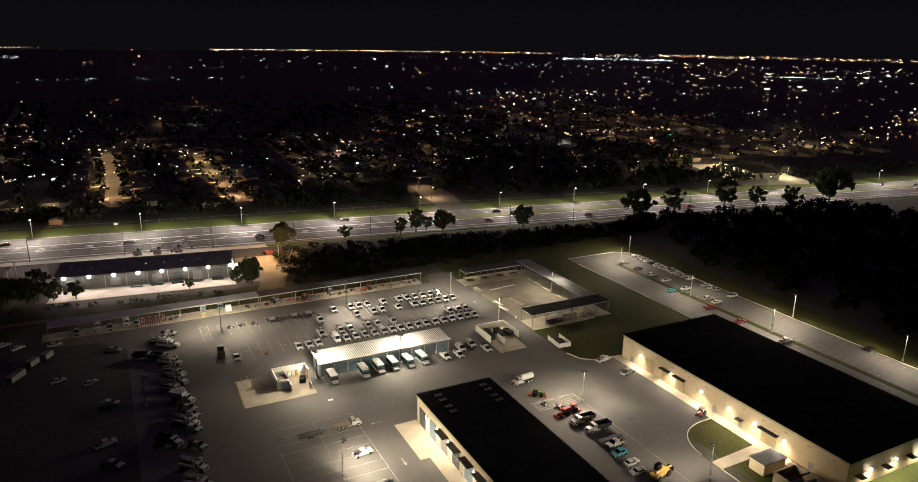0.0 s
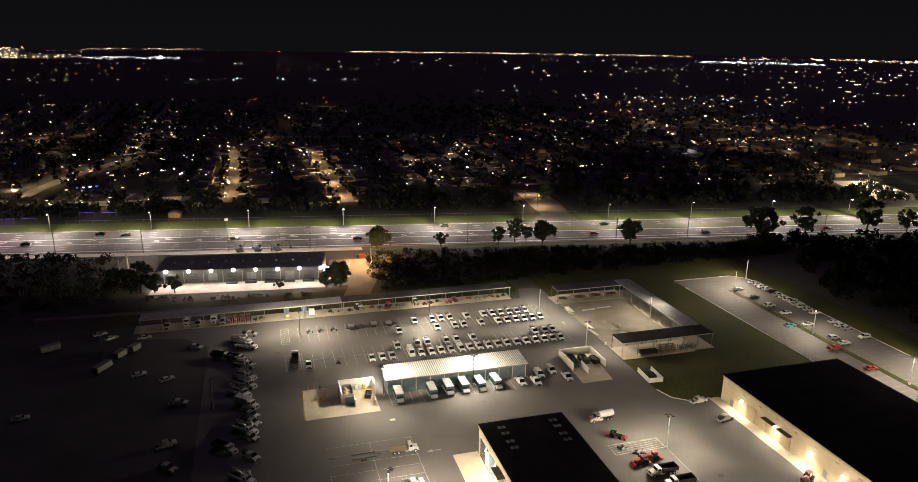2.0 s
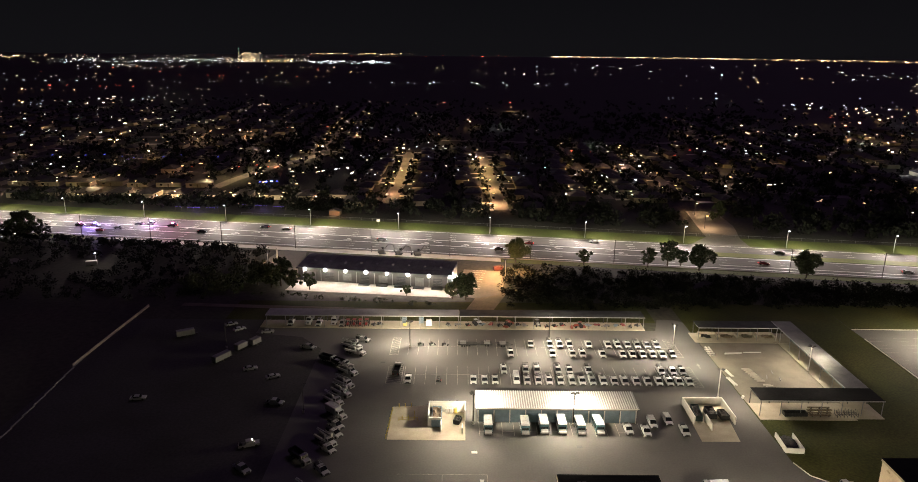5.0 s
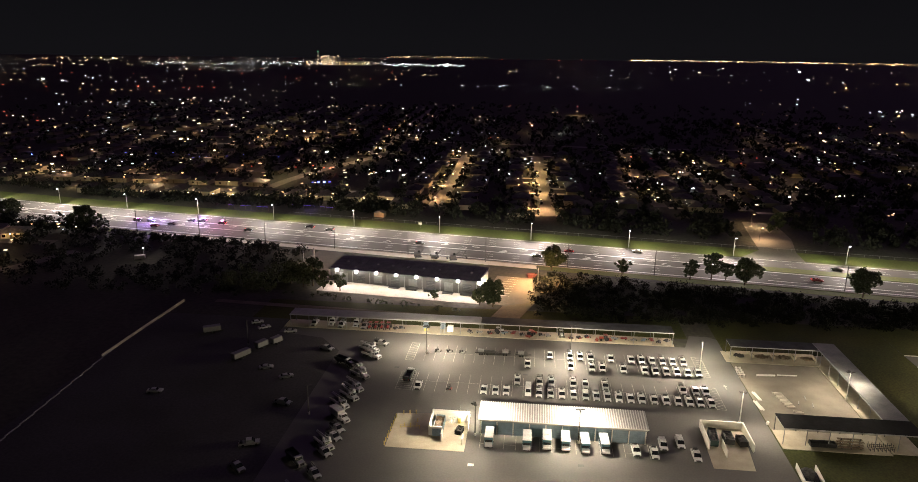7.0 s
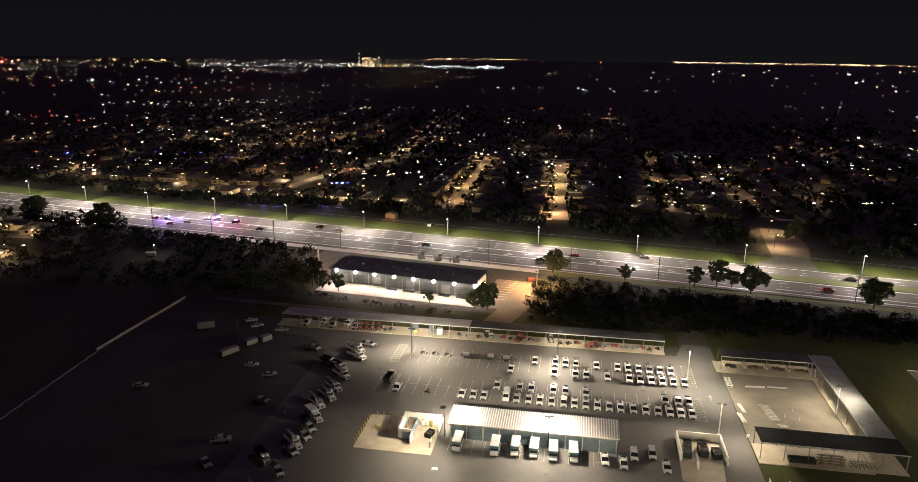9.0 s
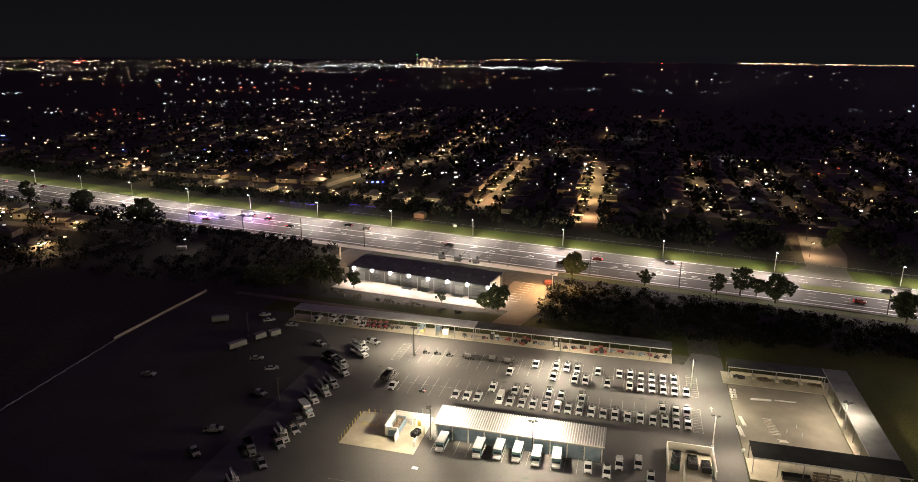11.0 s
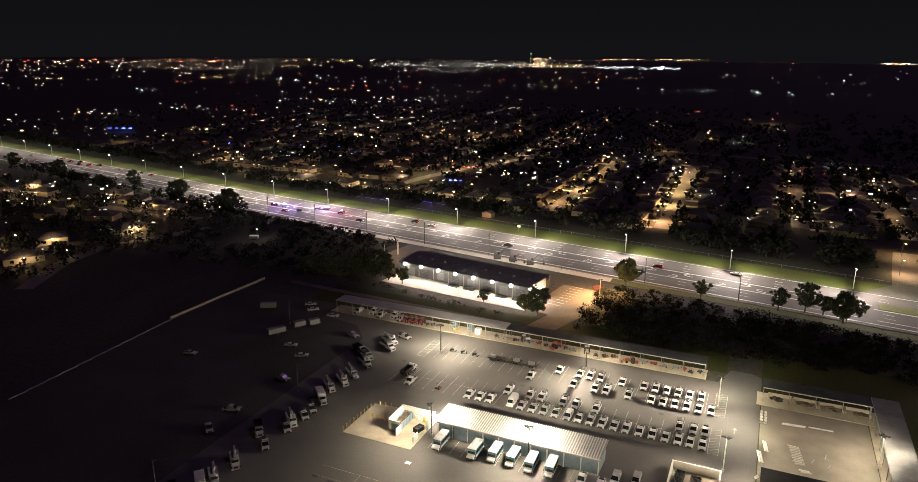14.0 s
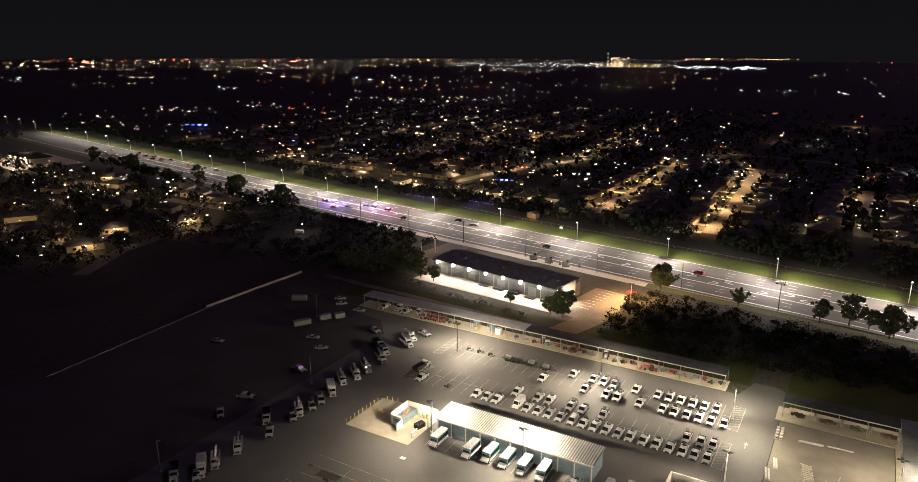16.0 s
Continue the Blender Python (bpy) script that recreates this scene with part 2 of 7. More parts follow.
def rod(bm, a, b, r0, r1=None, seg=8):
    """A tapered round bar from a to b."""
    a, b = Vector(a), Vector(b)
    q = (b - a).to_track_quat("Z", "Y").to_matrix().to_4x4()
    m = Matrix.Translation((a + b) / 2) @ q
    bmesh.ops.create_cone(bm, cap_ends=True, segments=seg, radius1=r0, radius2=r0 if r1 is None else r1, depth=(b - a).length, matrix=m)
    return bm


def prism(bm, outline, y0, y1, m=None, inset=0.0):
    """An outline of (x, z) pairs drawn out from y0 to y1; inset narrows what lies above the waist."""
    lo = [bm.verts.new((x, y0 + inset * (z > 1.15), z)) for x, z in outline]
    hi = [bm.verts.new((x, y1 - inset * (z > 1.15), z)) for x, z in outline]
    k = len(outline)
    fs = [bm.faces.new(lo), bm.faces.new(hi[::-1])]
    for i in range(k):
        fs.append(bm.faces.new((lo[(i + 1) % k], lo[i], hi[i], hi[(i + 1) % k])))
    bmesh.ops.recalc_face_normals(bm, faces=fs)
    if m is not None:
        bmesh.ops.transform(bm, matrix=m, verts=lo + hi)
    return bm


def sheet(bm, points, z, thick=0.05):
    """A flat slab with an outline of (x, y) pairs."""
    top = [bm.verts.new((x, y, z)) for x, y in points]
    low = [bm.verts.new((x, y, z - thick)) for x, y in points]
    k = len(points)
    fs = [bm.faces.new(top), bm.faces.new(low[::-1])]
    for i in range(k):
        fs.append(bm.faces.new((top[i], low[i], low[(i + 1) % k], top[(i + 1) % k])))
    bmesh.ops.recalc_face_normals(bm, faces=fs)
    return bm


def strip(bm, points, w, z, thick=0.012):
    """A painted line or kerb of width w along points."""
    for (ax, ay), (bx, by) in zip(points, points[1:]):
        d = Vector((bx - ax, by - ay))
        if d.length < 1e-6:
            continue
        n = Vector((-d.y, d.x)).normalized() * w / 2
        sheet(bm, [(ax - n.x, ay - n.y), (bx - n.x, by - n.y), (bx + n.x, by + n.y), (ax + n.x, ay + n.y)], z, thick)
    return bm


def structure(name, bm, mat, label, category, kind="structure"):
    return tagged(part(name, bm, mat), label, category, kind=kind)


# ---- the ground and what is laid on it ----
def north_edge(x):
    """The highway's north edge, which bends a little in the far west."""
    return 366.0 - 0.152 * x if x > -220 else 399.4 - 0.186 * (x + 220)


def highway_point(x, d):
    """A point d metres south of the highway's north edge."""
    return (x, north_edge(x) - d * 1.012)


def highway_band(bm, x0, x1, d0, d1, z, step=40.0, thick=0.05):
    n = max(1, int((x1 - x0) / step))
    xs = [x0 + (x1 - x0) * i / n for i in range(n + 1)]
    for a, b in zip(xs, xs[1:]):
        sheet(bm, [highway_point(a, d1), highway_point(b, d1), highway_point(b, d0), highway_point(a, d0)], z, thick)
    return bm


bm = bmesh.new()
sheet(bm, [(-4700, -4700), (4700, -4700), (4700, 4700), (-4700, 4700)], -0.10, 0.5)
structure("ground", bm, EARTH, "dark scrubby ground running out to the horizon", "ground")

ISLAND = [(129.5 - 13.5 * math.cos(radians(7.5 * i)) ** 0.8, 97.8 + 14.2 * math.sin(radians(7.5 * i)) ** 0.8) for i in range(13)]
bm = bmesh.new()
sheet(bm, [(-2.0, 20), (116, 20), (116, 94.5), *ISLAND, (131.0, 112), (131.0, 152), (124.5, 152.2), (121, 155), (119.4, 160), (119.6, 228), (119.6, 244), (117, 246), (111, 246), (108, 236.4), (-26, 236.4), (-26, 232), (-10, 229), (-2.0, 220)], 0.0, 0.08)
# west ground coloured darker to imitate the fall-off of the yard lamps
gravel = bmesh.new()
sheet(gravel, [(-73, 20), (-1, 20), (-1, 237), (-26, 243.4), (-73, 243.4)], -0.02, 0.08)
structure("gravel_yard", gravel, material("dark_gravel_yard", (0.052, 0.050, 0.046), 0.95, vary=0.25, scale=0.05, fine=1.4, second=(0.040, 0.040, 0.032)), "dark gravel storage yard beside the asphalt", "ground")
structure("yard_pavement", bm, ASPHALT, "worn grey asphalt of the service yard", "pavement")
bm = bmesh.new()
sheet(bm, [(176, 20), (208.5, 20), (208.5, 228), (206.5, 235), (201.5, 238.8), (176, 238.8)], 0.0, 0.08)
structure("car_park_pavement", bm, ASPHALT, "grey asphalt of the staff car park", "pavement")
bm = bmesh.new()
sheet(bm, [(119.6, 60), (175.8, 60), (175.8, 262), (119.6, 262)], -0.06, 0.03)
sheet(bm, [(208.7, 20), (222, 20), (222, 262), (176, 262), (176, 239), (202, 239), (207, 235.2), (208.7, 228)], -0.06, 0.03)
sheet(bm, [(-40, 243.5), (110, 243.5), (110, 262), (-40, 262)], -0.06, 0.03)
structure("lawn", bm, GRASS, "dull green mown grass round the yard and car park", "grass")
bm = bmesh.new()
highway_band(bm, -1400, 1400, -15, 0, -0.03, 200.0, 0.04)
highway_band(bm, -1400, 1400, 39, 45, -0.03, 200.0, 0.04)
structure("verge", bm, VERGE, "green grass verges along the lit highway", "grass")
bm = bmesh.new()
highway_band(bm, -1400, 1400, 0, 39, 0.02, thick=0.1)
structure("road", bm, ROAD, "wide pale asphalt highway with several lanes", "road")
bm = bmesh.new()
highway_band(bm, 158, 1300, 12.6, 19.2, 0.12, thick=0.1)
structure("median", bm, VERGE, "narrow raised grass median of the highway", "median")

# highway paint: edge lines, lane dashes, turn bays
bm = bmesh.new()
for d, w in ((1.4, 0.4), (36.0, 0.75)):
    highway_band(bm, -1300, 1300, d, d + w, 0.035, thick=0.012)
highway_band(bm, -400, 156, 15.4, 16.2, 0.035, thick=0.012)
highway_band(bm, -400, 150, 24.2, 24.85, 0.035, thick=0.012)
highway_band(bm, 156, 1300, 19.7, 20.5, 0.035, thick=0.012)
highway_band(bm, 156, 1300, 31.9, 32.5, 0.035, thick=0.012)
structure("edge_line", bm, LANE, "white painted edge lines of the highway", "marking")
bm = bmesh.new()
for d in (6.0, 9.6, 13.0, 24.0, 28.2, 31.8):
    for i in range(-30, 36):
        if (d == 13.0 or d == 31.8) and i > 12 or d == 24.0 and i < 13:
            continue
        highway_band(bm, i * 12.2, i * 12.2 + 3.4, d, d + 0.22, 0.035, step=50, thick=0.012)
structure("lane_dash", bm, LANE, "white dashed lane lines of the highway", "marking")


def turn_bay(x, d, size, flip):
    """A hooked line of the left-turn bays in the middle of the highway."""
    bm = bmesh.new()
    pts = []
    for i in range(9):
        a = radians(-70 + 160 * i / 8)
        pts.append(highway_point(x + flip * size * 1.4 * math.cos(a), d + size * 0.5 * math.sin(a)))
    strip(bm, pts, 0.5, 0.04)
    return bm


for i in range(-40, 15):
    d = 18.2 if i % 2 else 21.6
    structure("turn_mark", turn_bay(i * 9.6 + 4, d, 2.6, 1 if i % 3 else -1), LANE, "curved white turn mark on the highway", "marking")

# the concrete footway south of the highway, whitened to stand for lamplight on it
bm = bmesh.new()
highway_band(bm, -130, 60, 39.6, 44.5, 0.03, thick=0.08)
structure("footway", bm, material("bright_concrete", (0.78, 0.73, 0.63), 0.85, vary=0.06, scale=0.2, fine=2.0), "pale concrete footway beside the highway", "pavement")
bm = bmesh.new()
for i in range(-40, 60):
    highway_band(bm, i * 9.0, i * 9.0 + 8.9, 39.02, 39.4, 0.16, step=50, thick=0.2)
structure("kerb", bm, CONCRETE, "pale concrete kerb along the highway", "kerb")

# side road that leaves the highway to the north
bm = bmesh.new()
sheet(bm, [(153, 341.5), (181, 337.2), (182, 353), (188, 378), (189, 400), (184, 411), (173, 412), (168.5, 378), (166, 356)], 0.01, 0.08)
structure("side_road", bm, STREET, "pale side road running into the housing area", "road")

# yard details: slabs, kerbs, painted lines
bm = bmesh.new()
sheet(bm, [(24.0, 168.3), (43.2, 168.3), (43.2, 186), (24.0, 184.2)], 0.06, 0.12)
structure("fuel_pad", bm, CONCRETE, "pale tan concrete fuelling pad", "pavement")
bm = bmesh.new()
sheet(bm, [(58.2, 60), (62.0, 60), (62.0, 144.2), (55.9, 144.2), (55.9, 127.6), (58.2, 127.6)], 0.05, 0.12)
sheet(bm, [(130.8, 60), (134.0, 60), (134.0, 152), (130.8, 152)], 0.05, 0.12)
sheet(bm, [(116.2, 94.7), (131, 94.9), (131, 98.6), (116.2, 97.8)], 0.04, 0.12)
structure("apron", bm, CONCRETE, "pale concrete aprons along the workshop doors", "pavement")
bm = bmesh.new()
sheet(bm, [(101.2, 168.7), (110.6, 168.7), (112.4, 187), (101.8, 187)], 0.05, 0.1)
sheet(bm, [(-26, 236.6), (104.6, 236.6), (104.6, 243.2), (-26, 243.2)], 0.08, 0.15)
sheet(bm, [(118.6, 227.2), (152, 227.2), (152, 235), (118.6, 235)], 0.08, 0.15)
sheet(bm, [(145.4, 180), (152.6, 180), (152.6, 227.0), (145.4, 227.0)], 0.08, 0.15)
sheet(bm, [(119.9, 179.2), (145.2, 179.2), (145.2, 188), (119.9, 188)], 0.08, 0.15)
structure("slab", bm, CONCRETE, "pale concrete slabs under the open sheds", "pavement")
bm = bmesh.new()
sheet(bm, [(119.8, 188.2), (145.2, 188.2), (145.2, 227.0), (119.8, 227.0)], 0.02, 0.1)
structure("material_yard", bm, material("gravel_paving", (0.22, 0.20, 0.155), 0.9, vary=0.1, scale=0.2, fine=3.0, second=(0.18, 0.16, 0.125)), "tan paved storage yard between the open sheds", "pavement")

bm = bmesh.new()
kerb_lines = (
    [(176, 231), (176, 174)], [(208.6, 20), (208.6, 228), (206.6, 235), (201.5, 239), (176, 239)],
    [(119.5, 160), (121.1, 155), (124.6, 152.3), (131, 152.1)],
    [(131, 112.1)] + [(x + 0.1, y + 0.1) for x, y in ISLAND[::-1]][:-1], [(116.1, 94.6), (116.1, 60)],
    [(176, 174), (176, 20)],
)
for pts in kerb_lines:
    strip(bm, pts, 0.22, 0.15, 0.2)
structure("kerb", bm, CONCRETE_W, "pale concrete kerbs of the yard and car park", "kerb")
bm = bmesh.new()
strip(bm, [(191.6, 224), (191.6, 40)], 2.0, 0.1, 0.15)
structure("median", bm, GRASS, "thin grass strip between the car park bays", "median")

bm = bmesh.new()
for i in range(29):
    x = 25.6 + i * 3.1
    if x < 108.5:
        strip(bm, [(x, 228.5), (x, 216.2)], 0.11, 0.018)
        strip(bm, [(x, 208.5), (x, 197.0)], 0.11, 0.018)
strip(bm, [(25.6, 222.4), (108.2, 222.4)], 0.09, 0.018)
strip(bm, [(25.6, 203.2), (108.2, 203.2)], 0.09, 0.018)
for i in range(15):
    x = 46.7 + i * 2.9
    strip(bm, [(x, 177.0), (x, 170.6)], 0.12, 0.018)
    if i < 14 and i % 2:
        strip(bm, [(x - 2.9, 172.6), (x, 172.6)], 0.1, 0.018)
strip(bm, [(27.6, 154.4), (48.0, 154.4), (48.4, 118)], 0.13, 0.018)
strip(bm, [(27.6, 120), (27.6, 144)], 0.13, 0.018)
for i in range(9):
    y = 150.6 - i * 3.75
    strip(bm, [(27.6, y), (48.3, y)], 0.12, 0.018)
strip(bm, [(37.9, 154.4), (37.9, 118)], 0.1, 0.018)
strip(bm, [(92.5, 138.4), (106.2, 138.4)], 0.12, 0.018)
strip(bm, [(106.2, 138.4), (106.2, 88)], 0.12, 0.018)
structure("bay_line", bm, PAINT, "faded white parking bay lines", "marking")
bm = bmesh.new()
for i in range(60):
    y = 232 - i * 2.75
    if y > 60:
        strip(bm, [(203.2, y), (208.2, y)], 0.1, 0.018)
        strip(bm, [(192.7, y), (197.6, y)], 0.1, 0.018)
        strip(bm, [(185.6, y), (190.5, y)], 0.1, 0.018)
        strip(bm, [(176.3, y), (181.0, y)], 0.1, 0.018)
structure("bay_line", bm, PAINT_WORN, "worn parking bay lines of the car park", "marking")


def hatch(x0, y0, x1, y1, n):
    bm = bmesh.new()
    strip(bm, [(x0, y0), (x1, y0), (x1, y1), (x0, y1), (x0, y0)], 0.14, 0.02)
    for i in range(n):
        a, b = y0 + (y1 - y0) * i / n, y0 + (y1 - y0) * (i + 1) / n
        strip(bm, [(x0, a), (x1, b)], 0.13, 0.02)
    return bm


for q in ((20.0, 216.2, 22.6, 229.0, 9), (108.3, 215.8, 111.2, 229.0, 10), (108.6, 196.6, 111.0, 209.0, 9), (20.6, 197.2, 25.0, 208.4, 8), (93, 134.2, 106, 138.2, 5)):
    structure("hatched_mark", hatch(*q), PAINT, "white hatched no-parking mark on the asphalt", "marking")


def arrow(x, y, turn):
    bm = bmesh.new()
    m = pose(x, y, 0, 0, 0, turn)
    strip(bm, [(0, -1.6), (0, 0.6)], 0.3, 0.02)
    sheet(bm, [(-0.55, 0.4), (0.55, 0.4), (0, 1.7)], 0.024, 0.012)
    bmesh.ops.transform(bm, matrix=m, verts=bm.verts)
    return bm


for q in ((52.2, 147.2, 90), (52.2, 128.7, 180), (114, 210, 0)):
    structure("arrow_mark", arrow(*q), PAINT, "white painted direction arrow", "marking")
for x, y in ((18.5, 210.8), (70.7, 166.1), (95.7, 211.0), (57.0, 210.8), (28.5, 150.2), (112, 121)):
    structure("drain_cover", cube(x - 0.7, y - 0.5, -0.02, x + 0.7, y + 0.5, 0.012, bevel=0.01), BLACK_STEEL, "dark iron drain grate in the asphalt", "drain")
structure("drain_cover", cube(44.6, 162.8, -0.02, 46.0, 163.8, 0.03, bevel=0.01), WHITE_WALL, "white concrete utility cover in the asphalt", "drain")


# ---- buildings of the yard ----
def wall_box(bm, x0, y0, x1, y1, z0, z1):
    return box(bm, x0, y0, z0, x1, y1, z1)


def flat_roofed_hall(name, x0, y0, x1, y1, h, label):
    b = thing(name, label, "building", pose(0, 0, 0))
    t = 0.3
    for n, q in (("wall", (x0, y0, x0 + t, y1)), ("wall", (x1 - t, y0, x1, y1)), ("wall", (x0 + t, y1 - t, x1 - t, y1)), ("wall", (x0 + t, y0, x1 - t, y0 + t))):
        part(n, cube(q[0], q[1], 0, q[2], q[3], h), WALL_BEIGE, b)
    part("roof", cube(x0 - 0.25, y0 - 0.25, h + 0.004, x1 + 0.25, y1 + 0.25, h + 0.35, bevel=0.05), ROOF_BLACK, b, "black flat roof")
    for q in ((x0 - 0.32, y0, x0 - 0.256, y1), (x1 + 0.256, y0, x1 + 0.32, y1)):
        part("gutter", cube(q[0], q[1], h - 0.25, q[2], q[3], h + 0.2), TRIM_TAN, b, "tan metal gutter")
    return b


def wall_pack(parent, x, y, z, watts, dx=-1, dy=0, colour=WARM_WHITE):
    """A lamp box on a wall, with its light."""
    p = part("wall_lamp", cube(x - 0.22, y - 0.22, z - 0.15, x + 0.22, y + 0.22, z + 0.18, bevel=0.04), BLACK_STEEL, parent, "lit wall lamp")
    q = 0.16 if watts < 3100 else 0.26
    part("lens", cube(x - q + dx * 0.26, y - q + dy * 0.26, z - 0.3, x + q + dx * 0.26, y + q + dy * 0.26, z + 0.2, bevel=0.06), GLOW_WHITE, p, "glowing lens")
    lamp("wall_light", look((x + dx * 0.6, y + dy * 0.6, z - 0.1), (x + dx * 2.2, y + dy * 2.2, z - 3)), watts, colour, 165, 0.7, 0.15)


hall_a = flat_roofed_hall("workshop", 62.2, 58, 82.9, 144.0, 7.0, "long beige metal workshop with a black flat roof")
for i in range(4):
    for x in (65.8, 78.6):
        y = 141.2 - 2.55 * i - (0.8 if i > 1 else 0)
        for k in (0, 1):
            part("skylight", cube(x + k * 1.05, y - 0.5, 7.354, x + k * 1.05 + 0.8, y + 0.5, 7.5, bevel=0.04), ROOF_GREY, hall_a, "pale roof skylight")
for i in range(13):
    y = 140.4 - 6.2 * i
    d = part("door", cube(62.05, y - 2.0, 0.06, 62.196, y + 2.0, 4.6), BLUE_PANEL if i % 3 == 1 else GREY_METAL if i % 3 == 2 else DARK_WALL, hall_a, "tall roll-up bay door")
    for k in range(1, 6):
        part("door_rib", cube(62.02, y - 1.98, k * 0.75, 62.046, y + 1.98, k * 0.75 + 0.06), GREY_METAL, d)
    for s in (-1, 1):
        part("door_frame", cube(61.96, y + s * 2.16 - 0.12, 0.06, 62.19, y + s * 2.16 + 0.12, 4.8), WHITE_WALL, hall_a, "white door frame")
    if i >= 2:
        part("awning", cube(60.4, y - 2.3, 5.0, 62.19, y + 2.3, 5.14, bevel=0.03), DARK_WALL, hall_a, "dark metal awning")
for y in (137.3, 131.1, 124.9, 112.5, 100, 87.7):
    wall_pack(hall_a, 61.9, y, 4.6, 3000)

hall_b = flat_roofed_hall("office_hall", 133.9, 77.0, 171.6, 151.0, 7.0, "large beige metal hall with a black flat roof")
for y, w, h in ((139, 3.6, 4.2), (132, 3.2, 3.6), (126.6, 3.2, 3.6), (114, 1.1, 2.1), (105.5, 1.1, 2.1), (97, 4.4, 3.4), (85.5, 1.1, 2.1), (146.5, 1.1, 2.1)):
    part("door", cube(133.76, y - w / 2, 0.06, 133.896, y + w / 2, h), TRIM_TAN if w > 2 else GREY_METAL, hall_b, "tan metal door")
    if 2 < w < 4.3 and y < 135 or w == 4.4 or y == 105.5:
        part("awning", cube(132.4, y - w / 2 - 0.5, h + 0.4, 133.89, y + w / 2 + 0.5, h + 0.54, bevel=0.03), DARK_WALL, hall_b, "dark metal awning")
for i in range(12):
    y = 148.5 - 6.2 * i
    part("vent", cube(133.7, y - 0.5, 5.5, 133.896, y + 0.5, 5.9, bevel=0.03), TRIM_TAN, hall_b, "louvred wall vent")
for y in (142.5, 130, 118.5, 109, 92.5, 101):
    wall_pack(hall_b, 133.6, y, 3.9, 5000)
for x in (141, 150, 159, 168):
    wall_pack(hall_b, x, 76.7, 4.0, 8500, 0, -1)
    part("awning", cube(x - 4.6, 75.2, 3.2, x - 2.6, 76.99, 3.34, bevel=0.03), DARK_WALL, hall_b, "dark metal awning")

# walled bin stores beside the hall
for y0, y1, roofed in ((88.6, 92.6, True), (80.5, 86.2, False)):
    b = thing("bin_store", "beige block bin store beside the hall", "shed", pose(0, 0, 0))
    for q in ((122.4, y0, 122.7, y1), (128.9, y0, 129.2, y1), (122.7, y1 - 0.3, 128.9, y1), (122.7, y0, 128.9, y0 + 0.3)):
        part("wall", cube(q[0], q[1], 0, q[2], q[3], 2.8), WALL_BEIGE, b)
    if roofed:
        part("roof", cube(122.2, y0 - 0.2, 2.804, 129.4, y1 + 0.2, 3.0, bevel=0.04), ROOF_GREY, b, "dark flat roof")
    else:
        part("roof_frame", cube(122.5, y0 + 1.8, 2.804, 129.1, y0 + 2.2, 2.95), ROOF_BLACK, b)
        part("bin", cube(123.4, y0 + 0.6, -0.05, 126.4, y0 + 3.4, 2.0, bevel=0.1), BLACK_STEEL, b, "black waste container")

# ---- the blue vehicle shed with its white roof ----
shed = thing("vehicle_shed", "white-roofed metal vehicle shed with blue-grey bays", "shed", pose(0, 0, 0))
SX0, SX1, SF, SB, ZF, ZB = 46.4, 86.9, 176.95, 184.0, 4.4, 5.0
part("back_wall", cube(SX0, SB - 0.2, 0, SX1, SB, ZB - 0.15), BLUE_PANEL, shed)
for x in (SX0, SX1 - 0.2):
    part("side_wall", cube(x, SF, 0, x + 0.2, SB - 0.2, ZF - 0.1), BLUE_PANEL, shed)
for i in range(10):
    x0 = SX0 + 0.2 + (SX1 - SX0 - 0.4) * i / 10
    x1 = SX0 + 0.2 + (SX1 - SX0 - 0.4) * (i + 1) / 10
    d = part("bay_door", cube(x0 + 0.16, SF + 0.02, 0.05, x1 - 0.16, SF + 0.12, 3.5), BLUE_PANEL, shed, "blue-grey roll-up door")
    for k in range(1, 6):
        part("door_rib", cube(x0 + 0.18, SF - 0.01, k * 0.58, x1 - 0.18, SF + 0.017, k * 0.58 + 0.04), BLUE_PANEL, d)
for i in range(11):
    x = SX0 + 0.1 + (SX1 - SX0 - 0.2) * i / 10
    part("post", cube(x - 0.13, SF - 0.16, 0, x + 0.13, SF - 0.012, 4.0), WHITE_WALL, shed, "white steel post")
part("fascia", cube(SX0 - 0.2, SF - 0.2, 3.6, SX1 + 0.2, SF + 0.01, 4.06), GREY_METAL, shed, "pale metal front band")
roof_m = Matrix.Translation((0, SF - 0.5, ZF)) @ Matrix.Rotation(math.atan2(ZB - ZF, SB - SF + 0.8), 4, "X")
# pans coloured darker than the ribs, standing for the rib shadows
deck = part("roof", cube(SX0 - 0.5, 0, -0.1, SX1 + 0.5, SB - SF + 0.9, 0.0, roof_m), material("dusty_metal_roof", (0.33, 0.328, 0.315), 0.5, metal=0.2, vary=0.1, scale=0.3, fine=4.0), shed, "white corrugated metal roof")
for i in range(68):
    x = SX0 - 0.35 + i * 0.607
    part("roof_rib", cube(x, 0.02, 0.004, x + 0.22, SB - SF + 0.88, 0.1, roof_m), ROOF_WHITE, deck)
part("gutter", cube(SX0 - 0.5, SF - 0.66, ZF - 0.2, SX1 + 0.5, SF - 0.51, ZF + 0.02), WHITE_WALL, shed, "white gutter")


